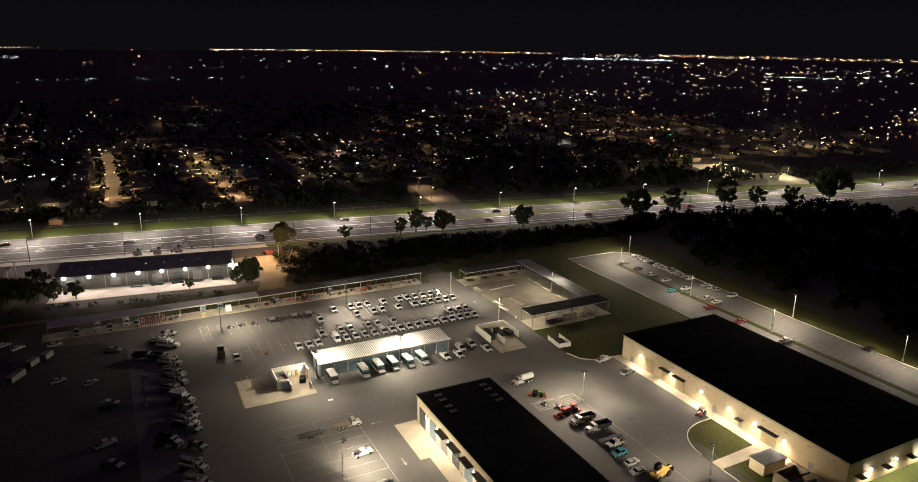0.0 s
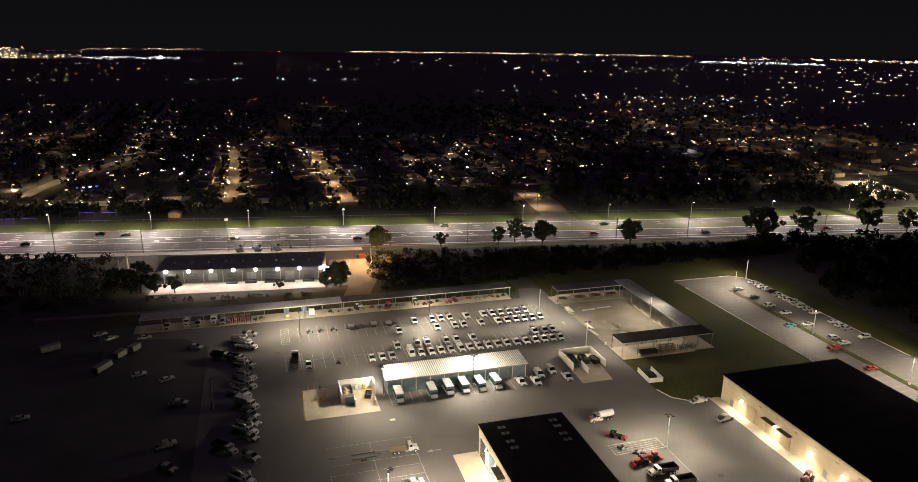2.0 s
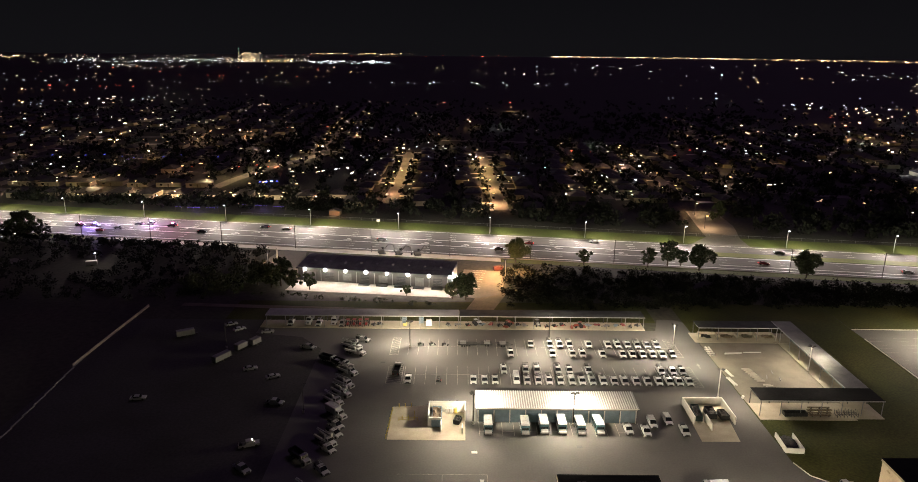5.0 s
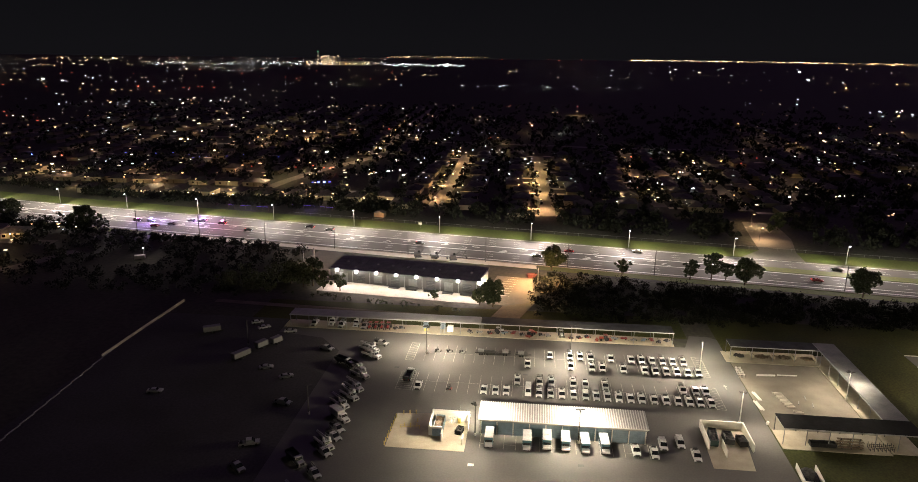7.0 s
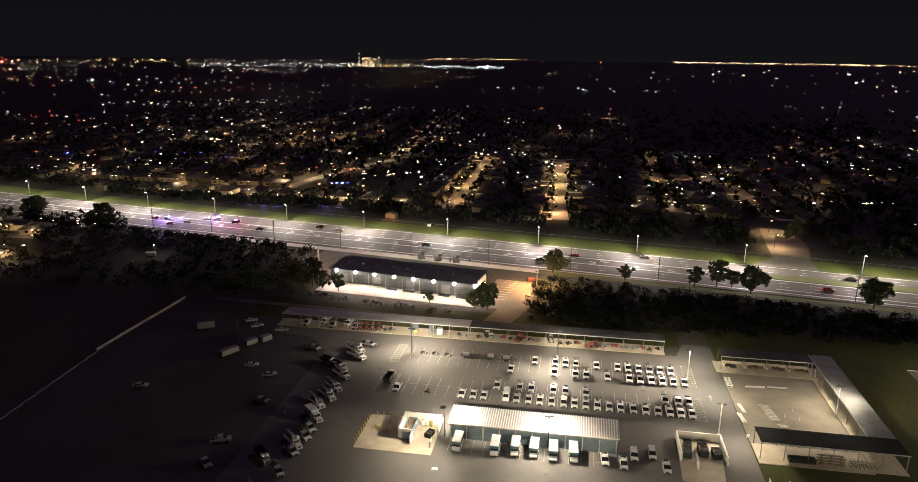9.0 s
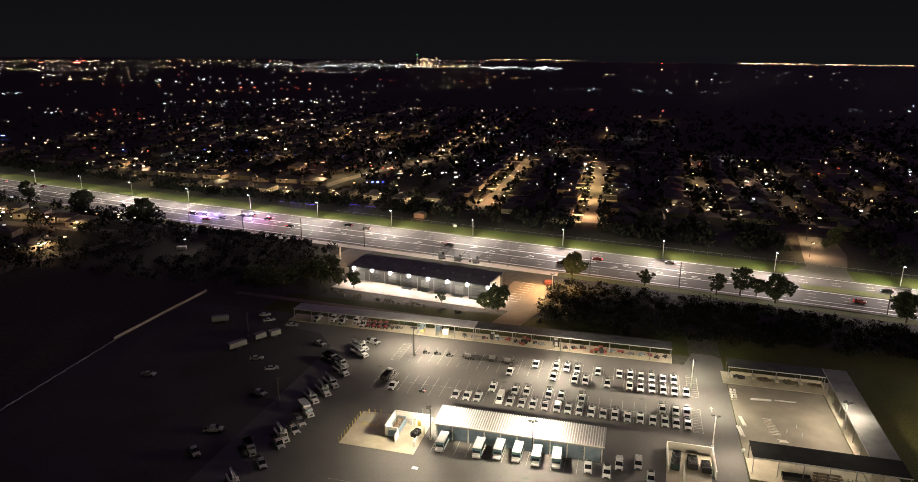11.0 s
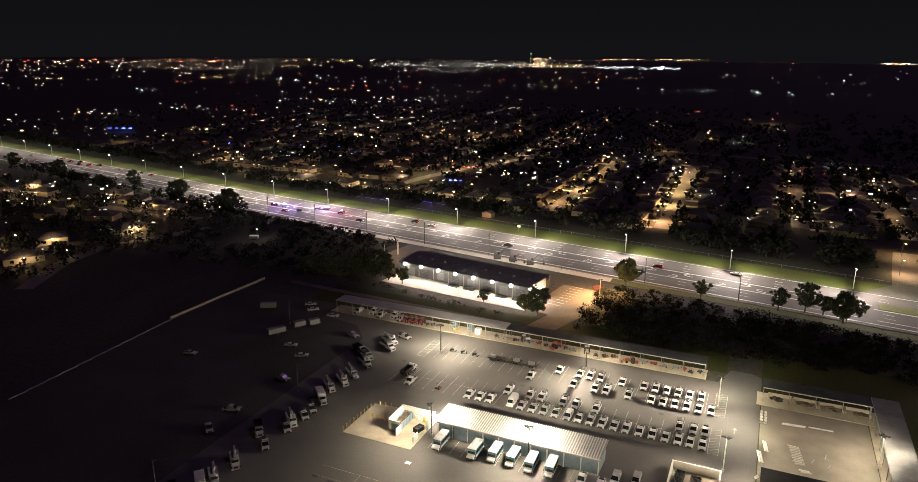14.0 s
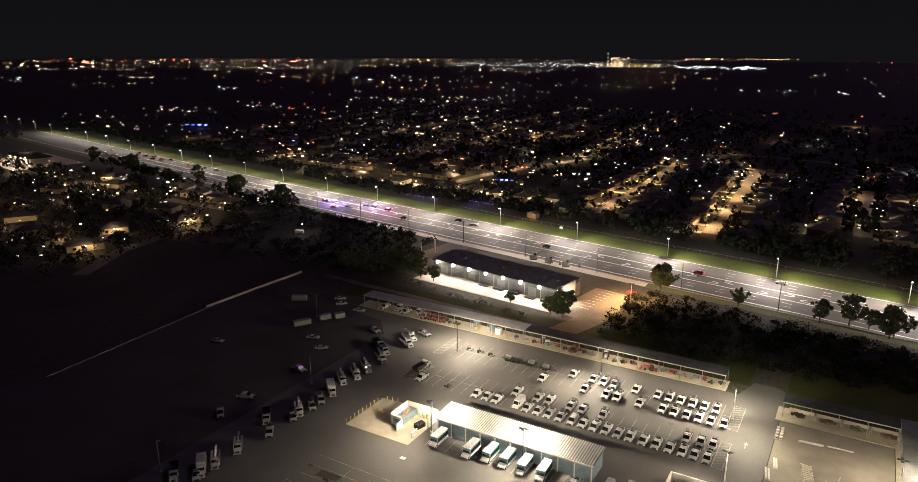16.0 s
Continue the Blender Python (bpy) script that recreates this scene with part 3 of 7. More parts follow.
# ---- open-fronted sheds along the north and east ----
def open_shed(name, label, x0, y0, x1, y1, front, step, z=4.4, roof=None, beams=True):
    """A flat-roofed shed on posts. front: the side that is open ('s', 'w')."""
    s = thing(name, label, "shed", pose(0, 0, 0))
    part("roof", cube(x0, y0, z, x1, y1, z + 0.16, bevel=0.03), roof or ROOF_GREY, s, "low grey metal roof")
    if front == "s":
        part("fascia", cube(x0, y0 - 0.07, z - 0.06, x1, y0 - 0.01, z + 0.2), GREY_METAL, s, "pale front edge")
        n = int((x1 - x0) / step)
        ps = [(x0 + 0.25 + (x1 - x0 - 0.5) * i / n, y0 + 0.3) for i in range(n + 1)]
        back = [(x, y1 - 0.3) for x, _ in ps]
    else:
        part("fascia", cube(x0 - 0.07, y0, z - 0.1, x0 - 0.01, y1, z + 0.2), GREY_METAL, s, "pale front edge")
        n = int((y1 - y0) / step)
        ps = [(x0 + 0.3, y0 + 0.25 + (y1 - y0 - 0.5) * i / n) for i in range(n + 1)]
        back = [(x1 - 0.3, y) for _, y in ps]
    for x, y in back:
        part("post", cube(x - 0.09, y - 0.09, 0, x + 0.09, y + 0.09, z - 0.004), POLE_DARK, s, "dark steel post")
    for i, (x, y) in enumerate(ps):
        part("post", cube(x - 0.08, y - 0.08, 0, x + 0.08, y + 0.08, z - 0.004), GREY_STEEL, s, "steel post")
        if beams and i % 2 == 0:
            if front == "s":
                part("beam", cube(x - 0.08, y + 0.12, z - 0.3, x + 0.08, y1 - 0.42, z - 0.02), GREY_METAL, s)
            else:
                part("beam", cube(x + 0.12, y - 0.08, z - 0.3, x1 - 0.42, y + 0.08, z - 0.02), GREY_METAL, s)
    return s


open_shed("machine_shed", "very long open-fronted machine shed with a low grey roof", 41.8, 236.9, 104.3, 243.0, "s", 6.2, 4.4, ROOF_DARK)
# roof colour raised to stand for lamp light on it
open_shed("machine_shed", "long open-fronted machine shed with a pale grey roof", -24.0, 236.9, 41.6, 243.0, "s", 6.2, 4.32, material("galvanised_roof", (0.34, 0.335, 0.32), 0.6, vary=0.1, scale=0.3, fine=3.0, gloss=0.3))
open_shed("material_shed", "open material shed with a dark roof beside the storage yard", 119.8, 228.9, 145.9, 234.8, "s", 6.4, 4.4, ROOF_DARK)
open_shed("material_shed", "open material shed with a grey roof and pallet racking", 146.1, 188.4, 152.4, 234.8, "w", 6.6, 4.4, material("weathered_grey_roof", (0.16, 0.162, 0.157), 0.6, vary=0.15, scale=0.3, fine=3.0, gloss=0.3))
open_shed("material_shed", "open material shed with a black roof over pipe racks", 120.2, 181.0, 152.6, 188.2, "s", 5.3, 4.45, ROOF_BLACK)

# ---- the lit warehouse beside the highway ----
WH = pose(-21.5, 285.2, 0, 0, 0, -8.6)
ware = thing("warehouse", "low dark-roofed warehouse with a row of glaring wall lamps", "building", WH)
part("wall", cube(-2.5, 0, 0, 60.5, 0.3, 5.2), material("grey_warehouse_wall", (0.10, 0.095, 0.09), 0.7, vary=0.08, scale=0.4), ware)
part("wall", cube(-2.5, 14.2, 0, 60.5, 14.5, 6.0), DARK_WALL, ware)
for x in (-2.5, 60.2):
    part("wall", cube(x, 0.3, 0, x + 0.3, 14.2, 5.3), DARK_WALL, ware)
wr = Matrix.Translation((0, -0.6, 5.3)) @ Matrix.Rotation(math.atan2(1.2, 15.4), 4, "X")
wroof = part("roof", cube(-2.9, 0, 0, 60.9, 15.6, 0.2, wr), material("brown_grey_roof", (0.23, 0.235, 0.205), 0.7, vary=0.15, scale=0.3, fine=1.5), ware, "dark grey sloping roof")
for i in range(20):
    part("roof_seam", cube(-2.5 + i * 3.2, 0.1, 0.204, -2.4 + i * 3.2, 15.5, 0.26, wr), ROOF_GREY, wroof)
for i in range(9):
    part("roof_vent", cube(2 + i * 6.6, 7.5, 0.204, 2.8 + i * 6.6, 8.3, 0.7, wr, 0.05), GREY_METAL, wroof, "small metal roof vent")
part("fascia", cube(-2.9, -0.72, 5.05, 60.9, -0.61, 5.6), DARK_WALL, ware, "dark roof edge")
for i in range(9):
    part("pilaster", cube(-0.2 + i * 7.4, -0.16, 0, 0.0 + i * 7.4, -0.004, 5.0), GREY_METAL, ware, "pale wall pilaster")
for i in range(8):
    x0 = 1.6 + i * 7.4
    d = part("dock_door", cube(x0, -0.05, 0.9 if i % 3 else 0.1, x0 + 3.6, -0.006, 3.9), DARK_WALL if i % 2 else GREY_STEEL, ware, "dark roll-up dock door")
    for k in range(4):
        part("door_rib", cube(x0 + 0.05, -0.08, 1.2 + k * 0.65, x0 + 3.55, -0.054, 1.26 + k * 0.65), GREY_STEEL, d)
    if i in (3, 4, 5, 6, 7):
        part("dock_ramp", cube(x0 - 0.4, -2.6, 0.02, x0 + 4.0, -0.1, 0.9 if i % 3 else 0.35, bevel=0.05), DARK_WALL, ware, "dark steel dock ramp")
part("sign_wall", cube(60.9, -0.5, 0, 61.5, 9, 7.4), WHITE_WALL, ware, "pale end wall that rises above the roof")
for i in range(8):
    x = 1.2 + i * 8.45
    p = part("wall_lamp", cube(x - 0.2, -1.3, 5.15, x + 0.2, -0.724, 5.55, bevel=0.06), BLACK_STEEL, ware, "glaring lamp bracketed to the roof edge")
    globe = bmesh.new()
    bmesh.ops.create_icosphere(globe, subdivisions=2, radius=0.66, matrix=Matrix.Translation((x, -1.7, 5.4)))
    part("lens", globe, GLOW_GLARE, p, "glaring round lens")
    lamp("dock_light", WH @ look((x, -2.7, 4.5), (x, -9.2, 0)), 4500, (1.0, 0.79, 0.68), 142, 0.7, 0.4)
p = part("wall_lamp", cube(61.504, 2.7, 3.4, 61.8, 3.3, 4.0, bevel=0.06), BLACK_STEEL, ware, "glaring wall lamp")
globe = bmesh.new()
bmesh.ops.create_icosphere(globe, subdivisions=2, radius=0.7, matrix=Matrix.Translation((62.4, 3.0, 3.7)))
part("lens", globe, GLOW_GLARE, p, "glaring round lens")
lamp("dock_light", WH @ look((63.4, 3.0, 3.6), (68.0, 3.0, 0)), 4200, (1.0, 0.78, 0.62), 142, 0.7, 0.4)
for x in (4, 18, 32, 46):
    p = part("wall_lamp", cube(x - 0.3, 14.51, 4.3, x + 0.3, 14.8, 4.7, bevel=0.05), BLACK_STEEL, ware, "lit wall lamp")
    part("lens", cube(x - 0.24, 14.6, 4.22, x + 0.24, 14.78, 4.296), GLOW_WHITE, p, "glowing lens")
    lamp("rear_light", WH @ look((x, 15.3, 4.3), (x, 33.0, 0)), 30000, COOL_WHITE, 62, 0.8, 0.25)
bm = bmesh.new()
sheet(bm, [(-3, -12.5), (62, -9.5), (62, -0.01), (-3, -0.01)], 0.02, 0.1)
bmesh.ops.transform(bm, matrix=WH, verts=bm.verts)
court = bmesh.new()
sheet(court, [(62.02, -7.5), (72, -8.5), (80, -3), (81, 22), (77, 25), (62.02, 25)], 0.016, 0.1)
bmesh.ops.transform(court, matrix=WH, verts=court.verts)
structure("parking_court", court, STREET, "asphalt parking court under an orange lamp", "pavement")
structure("loading_yard", bm, material("stained_concrete", (0.46, 0.42, 0.36), 0.85, vary=0.12, scale=0.15, fine=2.0, second=(0.30, 0.27, 0.23)), "pale concrete loading yard of the warehouse", "pavement")
for i in range(9):
    bm = bmesh.new()
    strip(bm, [(66.0, 2 + i * 2.8), (71.5, 2 + i * 2.8)], 0.15, 0.04)
    bmesh.ops.transform(bm, matrix=WH, verts=bm.verts)
    structure("bay_line", bm, LANE, "white parking line of the warehouse", "marking")


# ---- lamp posts ----
def lamp_post(x, y, h, face, watts, lit=True, colour=WARM_WHITE, dark=False, spread=(-96, 0, 96), tilt=57, soft=0.14, throw=0.0):
    """A yard lamp: post, foot and flat heads that shine towards face (degrees) and to both sides of it."""
    p = thing("lamp_post", ("dark steel" if dark else "pale steel") + " yard lamp post with " + ("lit heads" if lit else "an unlit head") + " on the asphalt", "lamp post", pose(x, y, 0, 0, 0, face), "yard lamps")
    part("foot", rod(bmesh.new(), (0, 0, -0.05), (0, 0, 0.7), 0.3, 0.28, 12), CONCRETE_W, p, "round concrete foot")
    # post colour stands for the light on it: pale if lamplit, else dark
    part("post", rod(bmesh.new(), (0, 0, 0.7), (0, 0, h), 0.15, 0.11, 10), POLE_DARK if dark else POLE_LIT, p)
    if lit and not dark and x < 160:
        lamp("post_light", pose(x, y, 0) @ look((0.5, -0.5, h - 0.1), (0.0, 0.0, h - 4.5)), 420, colour, 26, 1.0, 0.1)
    for turn in spread if lit else (0,):
        m = pose(0, 0, 0, 0, 0, turn)
        head = part("head", cube(0.25, -0.28, h - 0.06, 1.15, 0.28, h + 0.12, m, bevel=0.05), POLE_DARK, p, "flat lamp head")
        part("lens", cube(0.45, -0.2, h - 0.066, 1.08, 0.2, h - 0.062, m), GLOW_WHITE if lit else HEADLAMP_OFF, head, "lamp lens")
        if lit:
            a = radians(face + turn)
            r = math.tan(radians(tilt)) * 5
            ex, ey = x + 0.8 * math.cos(a), y + 0.8 * math.sin(a)
            lamp("yard_light", look((ex, ey, h - 0.2), (ex + math.cos(a) * r, ey + math.sin(a) * r, h - 5.2)), watts, colour, 124, 1.0, soft)
            if throw:
                r = math.tan(radians(67)) * 5
                lamp("yard_light", look((ex, ey, h - 0.2), (ex + math.cos(a) * r, ey + math.sin(a) * r, h - 5.2)), watts * throw, colour, 60, 1.0, soft)
    if lit:
        a = radians(face)
        lamp("down_light", look((x + 0.8 * math.cos(a), y + 0.8 * math.sin(a), h - 0.2), (x + 0.85 * math.cos(a), y + 0.85 * math.sin(a), 0)), watts * 0.10, colour, 170, 0.5, soft)
    return p


for x, y, h, face, w, spread, throw in (
    (26.0, 221.0, 9.2, 0, 17000, (-58, -10, 40, 90, 135, 190), 0.25), (71.0, 228.5, 9.2, -90, 17000, (-36, 0, 62), 1.7), (109.2, 220.6, 9.2, 215, 19000, (-58, 0, 86), 1.7), (112.6, 190.2, 9.0, -70, 9500, (-96, 0, 50), 0.35),
    (106.0, 133.6, 9.0, -45, 24000, (-96, 0, 96, 180), 0.35), (38.0, 129.6, 9.0, -10, 27000, (-80, -20, 30, 62), 0.3), (110.6, 93.0, 9.0, 120, 16000, (-96, 0, 96), 0.35), (145.4, 206.6, 8.4, 180, 8500, (-80, 0, 80, 180), 0.35),
):
    lamp_post(x, y, h, face, w, dark=x in (26.0, 71.0), spread=spread, throw=throw)
lamp_post(45.2, 175.9, 8.9, 180, 8000, True, WARM_WHITE, True, (-70, 0, 52, 95), 60, 0.03, 2.4)
lamp("yard_light", look((110.0, 220.6, 9.0), (121.0, 214.0, 0)), 9000, WARM_WHITE, 150, 1.0, 0.2)
lamp("yard_light", look((109.9, 221.4, 9.0), (111.0, 240.0, 0)), 34000, WARM_WHITE, 120, 1.0, 0.2)
for x in (26.0, 71.0):
    lamp("yard_light", look((x, 229.4 if x > 30 else 222, 9.0), (x + 4, 238.5, 0)), 13000, WARM_WHITE, 125, 1.0, 0.15)
lamp_post(70.6, 175.6, 9.3, -90, 23000, True, WARM_WHITE, True, (-60, 0, 80), 60)
for x, w, dx in ((46.0, 44000, 5.0), (71.2, 38000, -1.0)):
    lamp("roof_light", look((x, 176.0, 9.0), (x + dx, 184.5, 4.8)), w, WARM_WHITE, 144, 0.8, 0.12)
for x, y in ((206.2, 233.9), (191.6, 181.0), (191.6, 144.0), (210.4, 111.4), (191.6, 222), (209.6, 150)):
    lamp_post(x, y, 8.5, 180, 13000, spread=(-60, 0, 60) if x > 200 else (-80, 0, 80, 180))
for x, y in ((1.0, 180.8), (-31.9, 220.2), (1.1, 130.5)):
    lamp_post(x, y, 8.5, 0, 0, False, dark=True)

# ---- highway lamps ----
for i in range(-17, 13):
    x = 10.0 + i * 47.0
    y = north_edge(x) + 1.6
    p = thing("street_lamp", "tall pale highway lamp with a lit head on the verge", "street lamp", pose(x, y, 0), "highway lamps")
    part("post", rod(bmesh.new(), (0, 0, -0.05), (0, 0, 8.6), 0.17, 0.11, 8), POLE_LIT, p)
    part("arm", rod(bmesh.new(), (0, 0, 8.5), (0, -1.1, 8.9), 0.06, 0.05, 6), GREY_METAL, p)
    head = part("head", cube(-0.3, -1.8, 8.84, 0.3, -0.9, 9.02, bevel=0.05), POLE_DARK, p)
    part("lens", cube(-0.26, -1.75, 8.5, 0.26, -0.95, 8.836, bevel=0.05), GLOW_POLE, head, "glowing lens")
    if -12 < i < 10:
        lamp("post_light", look((x, y - 0.9, 8.5), (x, y, 4.0)), 2400, (1.0, 0.97, 0.86), 30, 1.0, 0.1)
    if -15 < i < 12:
        for s in (-1, 1):
            lamp("verge_light", look((x + s * 0.3, y - 2.6, 8.4), (x + s * 27, y + 9.0, 0)), (19000 if i > -7 else 13000), (1.0, 0.95, 0.68), 132, 1.0, 0.3)
            lamp("highway_light", look((x + s * 0.3, y - 2.6, 8.5), (x + s * 30, y - 34, 0)), (50000 if i > -6 else 14500), (1.0, 0.84, 0.74), 134, 1.0, 0.3)


# ---- vehicles: x ahead, y to the left ----
def wheel_set(parent, xs, half, r, width=0.26, dual=(), rims=False):
    for x in xs:
        for s in (-1, 1):
            w = width * (1.8 if x in dual else 1)
            y = s * (half - w / 2)
            wheel = part("wheel", rod(bmesh.new(), (x, y - w / 2, r), (x, y + w / 2, r), r, r, 14), RUBBER, parent, "black tyre")
            if rims:
                part("rim", rod(bmesh.new(), (x, y + s * (w / 2 + 0.002), r), (x, y + s * (w / 2 + 0.03), r), r * 0.58, r * 0.5, 10), CHROME, wheel)


def quad(bm, a, b, c, d):
    bm.faces.new([bm.verts.new(p) for p in (a, b, c, d)])
    return bm


def pane(bm, pts, out):
    """A thin pane lifted off the bodywork by out."""
    a = [bm.verts.new(Vector(p)) for p in pts]
    b = [bm.verts.new(Vector(p) + Vector(out)) for p in pts]
    k = len(pts)
    fs = [bm.faces.new(a[::-1]), bm.faces.new(b)]
    for i in range(k):
        fs.append(bm.faces.new((a[i], a[(i + 1) % k], b[(i + 1) % k], b[i])))
    bmesh.ops.recalc_face_normals(bm, faces=fs)
    return bm


def lights_on(parent, x_front, x_rear, half, z, lit=False):
    for s in (-1, 1):
        part("headlight", cube(x_front - 0.06, s * half - 0.2, z - 0.12, x_front + 0.03, s * half + 0.2, z + 0.1, bevel=0.02), GLOW_COOL if lit else HEADLAMP_OFF, parent, "lit headlight" if lit else "")
        part("tail_light", cube(x_rear - 0.03, s * half - 0.12, z - 0.1, x_rear + 0.05, s * half + 0.12, z + 0.25, bevel=0.02), GLOW_RED if lit else TAILLAMP_OFF, parent, "lit tail light" if lit else "")


def pickup(paint, label, bed="plain", lit=False):
    v = thing("pickup_truck", label, "pickup truck", None, "parked fleet vehicles")
    body = prism(bmesh.new(), [(-2.75, 0.45), (2.7, 0.45), (2.78, 0.75), (2.72, 0.98), (2.2, 1.06), (1.45, 1.1), (-0.75, 1.1), (-0.75, 0.62), (-2.75, 0.62)], -0.98, 0.98)
    part("body", body, paint, v)
    cab = prism(bmesh.new(), [(1.5, 1.1), (0.62, 1.9), (-0.5, 1.93), (-0.88, 1.86), (-0.96, 1.1)], -0.92, 0.92, inset=0.13)
    part("cab", cab, paint, v)
    part("windscreen", pane(bmesh.new(), [(1.47, -0.90, 1.13), (1.47, 0.90, 1.13), (0.66, 0.785, 1.865), (0.66, -0.785, 1.865)], (0.03, 0, 0.03)), GLASS, v, "dark windscreen")
    part("rear_window", pane(bmesh.new(), [(-0.94, -0.7, 1.25), (-0.94, 0.7, 1.25), (-0.87, 0.65, 1.72), (-0.87, -0.65, 1.72)], (-0.03, 0, 0)), GLASS, v)
    for s in (-1, 1):
        part("side_window", pane(bmesh.new(), [(1.05, s * 0.80, 1.22), (0.15, s * 0.80, 1.22), (0.15, s * 0.79, 1.74), (0.58, s * 0.79, 1.74)], (0, s * 0.035, 0)), GLASS, v)
        part("side_window", pane(bmesh.new(), [(0.05, s * 0.80, 1.22), (-0.85, s * 0.80, 1.22), (-0.78, s * 0.79, 1.74), (0.05, s * 0.79, 1.74)], (0, s * 0.035, 0)), GLASS, v)
    part("bumper", cube(2.70, -0.96, 0.42, 2.86, 0.96, 0.62, bevel=0.03), BLACK_STEEL, v)
    part("bumper", cube(-2.90, -0.96, 0.48, -2.76, 0.96, 0.64, bevel=0.03), CHROME, v)
    part("grille", cube(2.66, -0.58, 0.63, 2.82, 0.58, 0.99, bevel=0.02), BLACK_STEEL, v)
    lights_on(v, 2.72, -2.76, 0.78, 0.86, lit)
    wheel_set(v, (1.75, -1.75), 0.99, 0.39)
    if bed in ("plain", "rack", "cover", "load"):
        for q in ((-2.75, -0.98, -0.75, -0.88), (-2.75, 0.88, -0.75, 0.98)):
            part("bed_side", cube(q[0], q[1], 0.62, q[2], q[3], 1.12, bevel=0.02), paint, v)
        part("tailgate", cube(-2.76, -0.87, 0.62, -2.68, 0.87, 1.10, bevel=0.02), paint, v)
        part("bed_liner", cube(-2.67, -0.87, 0.624, -0.96, 0.87, 0.68), BLACK_STEEL, v, "dark bed liner")
    if bed == "plain":
        for y in (-0.85, 0.0, 0.85):
            part("guard_bar", cube(-1.08, y - 0.04, 0.7, -1.0, y + 0.04, 1.98), POLE_DARK, v)
        part("guard_bar", cube(-1.09, -0.9, 1.984, -0.99, 0.9, 2.06), POLE_DARK, v, "dark cab guard")
        part("tool_chest", cube(-1.75, -0.84, 0.69, -1.15, 0.84, 1.22, bevel=0.03), GREY_STEEL, v, "grey tool chest")
        part("crate", cube(-2.55, -0.2, 0.69, -1.95, 0.75, 1.3, bevel=0.04), BLACK_STEEL, v, "dark crate in the bed")
    if bed == "rack":
        part("gear", cube(-2.5, -0.8, 0.69, -1.2, 0.3, 2.0, bevel=0.08), BLACK_STEEL, v, "dark gear in the bed")
        for x in (-2.6, -0.9, 0.4):
            for s in (-1, 1):
                part("rack_upright", cube(x - 0.04, s * 0.9 - 0.04, 1.12 if x < 0 else 1.86, x + 0.04, s * 0.9 + 0.04, 2.05), POLE_DARK, v)
            part("rack_bar", cube(x - 0.04, -0.94, 2.054, x + 0.04, 0.94, 2.12), POLE_DARK, v)
        part("ladder", box(box(bmesh.new(), -2.9, 0.35, 2.124, 0.6, 0.42, 2.2), -2.9, 0.68, 2.124, 0.6, 0.75, 2.2), GREY_STEEL, v, "ladder on the rack")
    if bed == "cover":
        part("bed_cap", prism(bmesh.new(), [(-2.7, 1.12), (-0.98, 1.12), (-0.98, 1.8), (-2.55, 1.76)], -0.94, 0.94, inset=0.1), WHITE_CAR, v, "white bed cap")
    if bed == "load":
        part("toolbox", cube(-1.35, -0.86, 0.62, -0.85, 0.86, 1.25, bevel=0.03), CHROME, v, "bright metal toolbox")
        part("tank", cube(-2.4, -0.6, 0.69, -1.5, 0.6, 1.95, bevel=0.08), BLACK_STEEL, v, "dark tank in the bed")
    if bed == "service":
        for s in (-1, 1):
            part("tool_locker", cube(-2.8, s * 0.78 - 0.24, 0.62, -0.98, s * 0.78 + 0.24, 1.45, bevel=0.03), WHITE_CAR, v, "white tool locker")
        part("bed_liner", cube(-2.78, -0.53, 0.624, -0.98, 0.53, 0.72), BLACK_STEEL, v, "dark bed floor")
        part("gear", cube(-2.6, -0.5, 0.724, -1.3, 0.4, 2.05, bevel=0.08), BLACK_STEEL, v, "dark gear between the lockers")
        for x in (-2.7, -1.05):
            part("rack_bar", box(box(cube(x - 0.04, -0.94, 2.1, x + 0.04, 0.94, 2.17), x - 0.04, -0.94, 1.454, x + 0.04, -0.86, 2.096), x - 0.04, 0.86, 1.454, x + 0.04, 0.94, 2.096), POLE_DARK, v)
        part("crane", rod(rod(bmesh.new(), (-2.3, 0.4, 1.1), (-2.3, 0.4, 2.1), 0.1), (-2.3, 0.4, 2.1), (-0.9, 0.2, 2.2), 0.07), GREY_STEEL, v, "small folded crane")
    return v


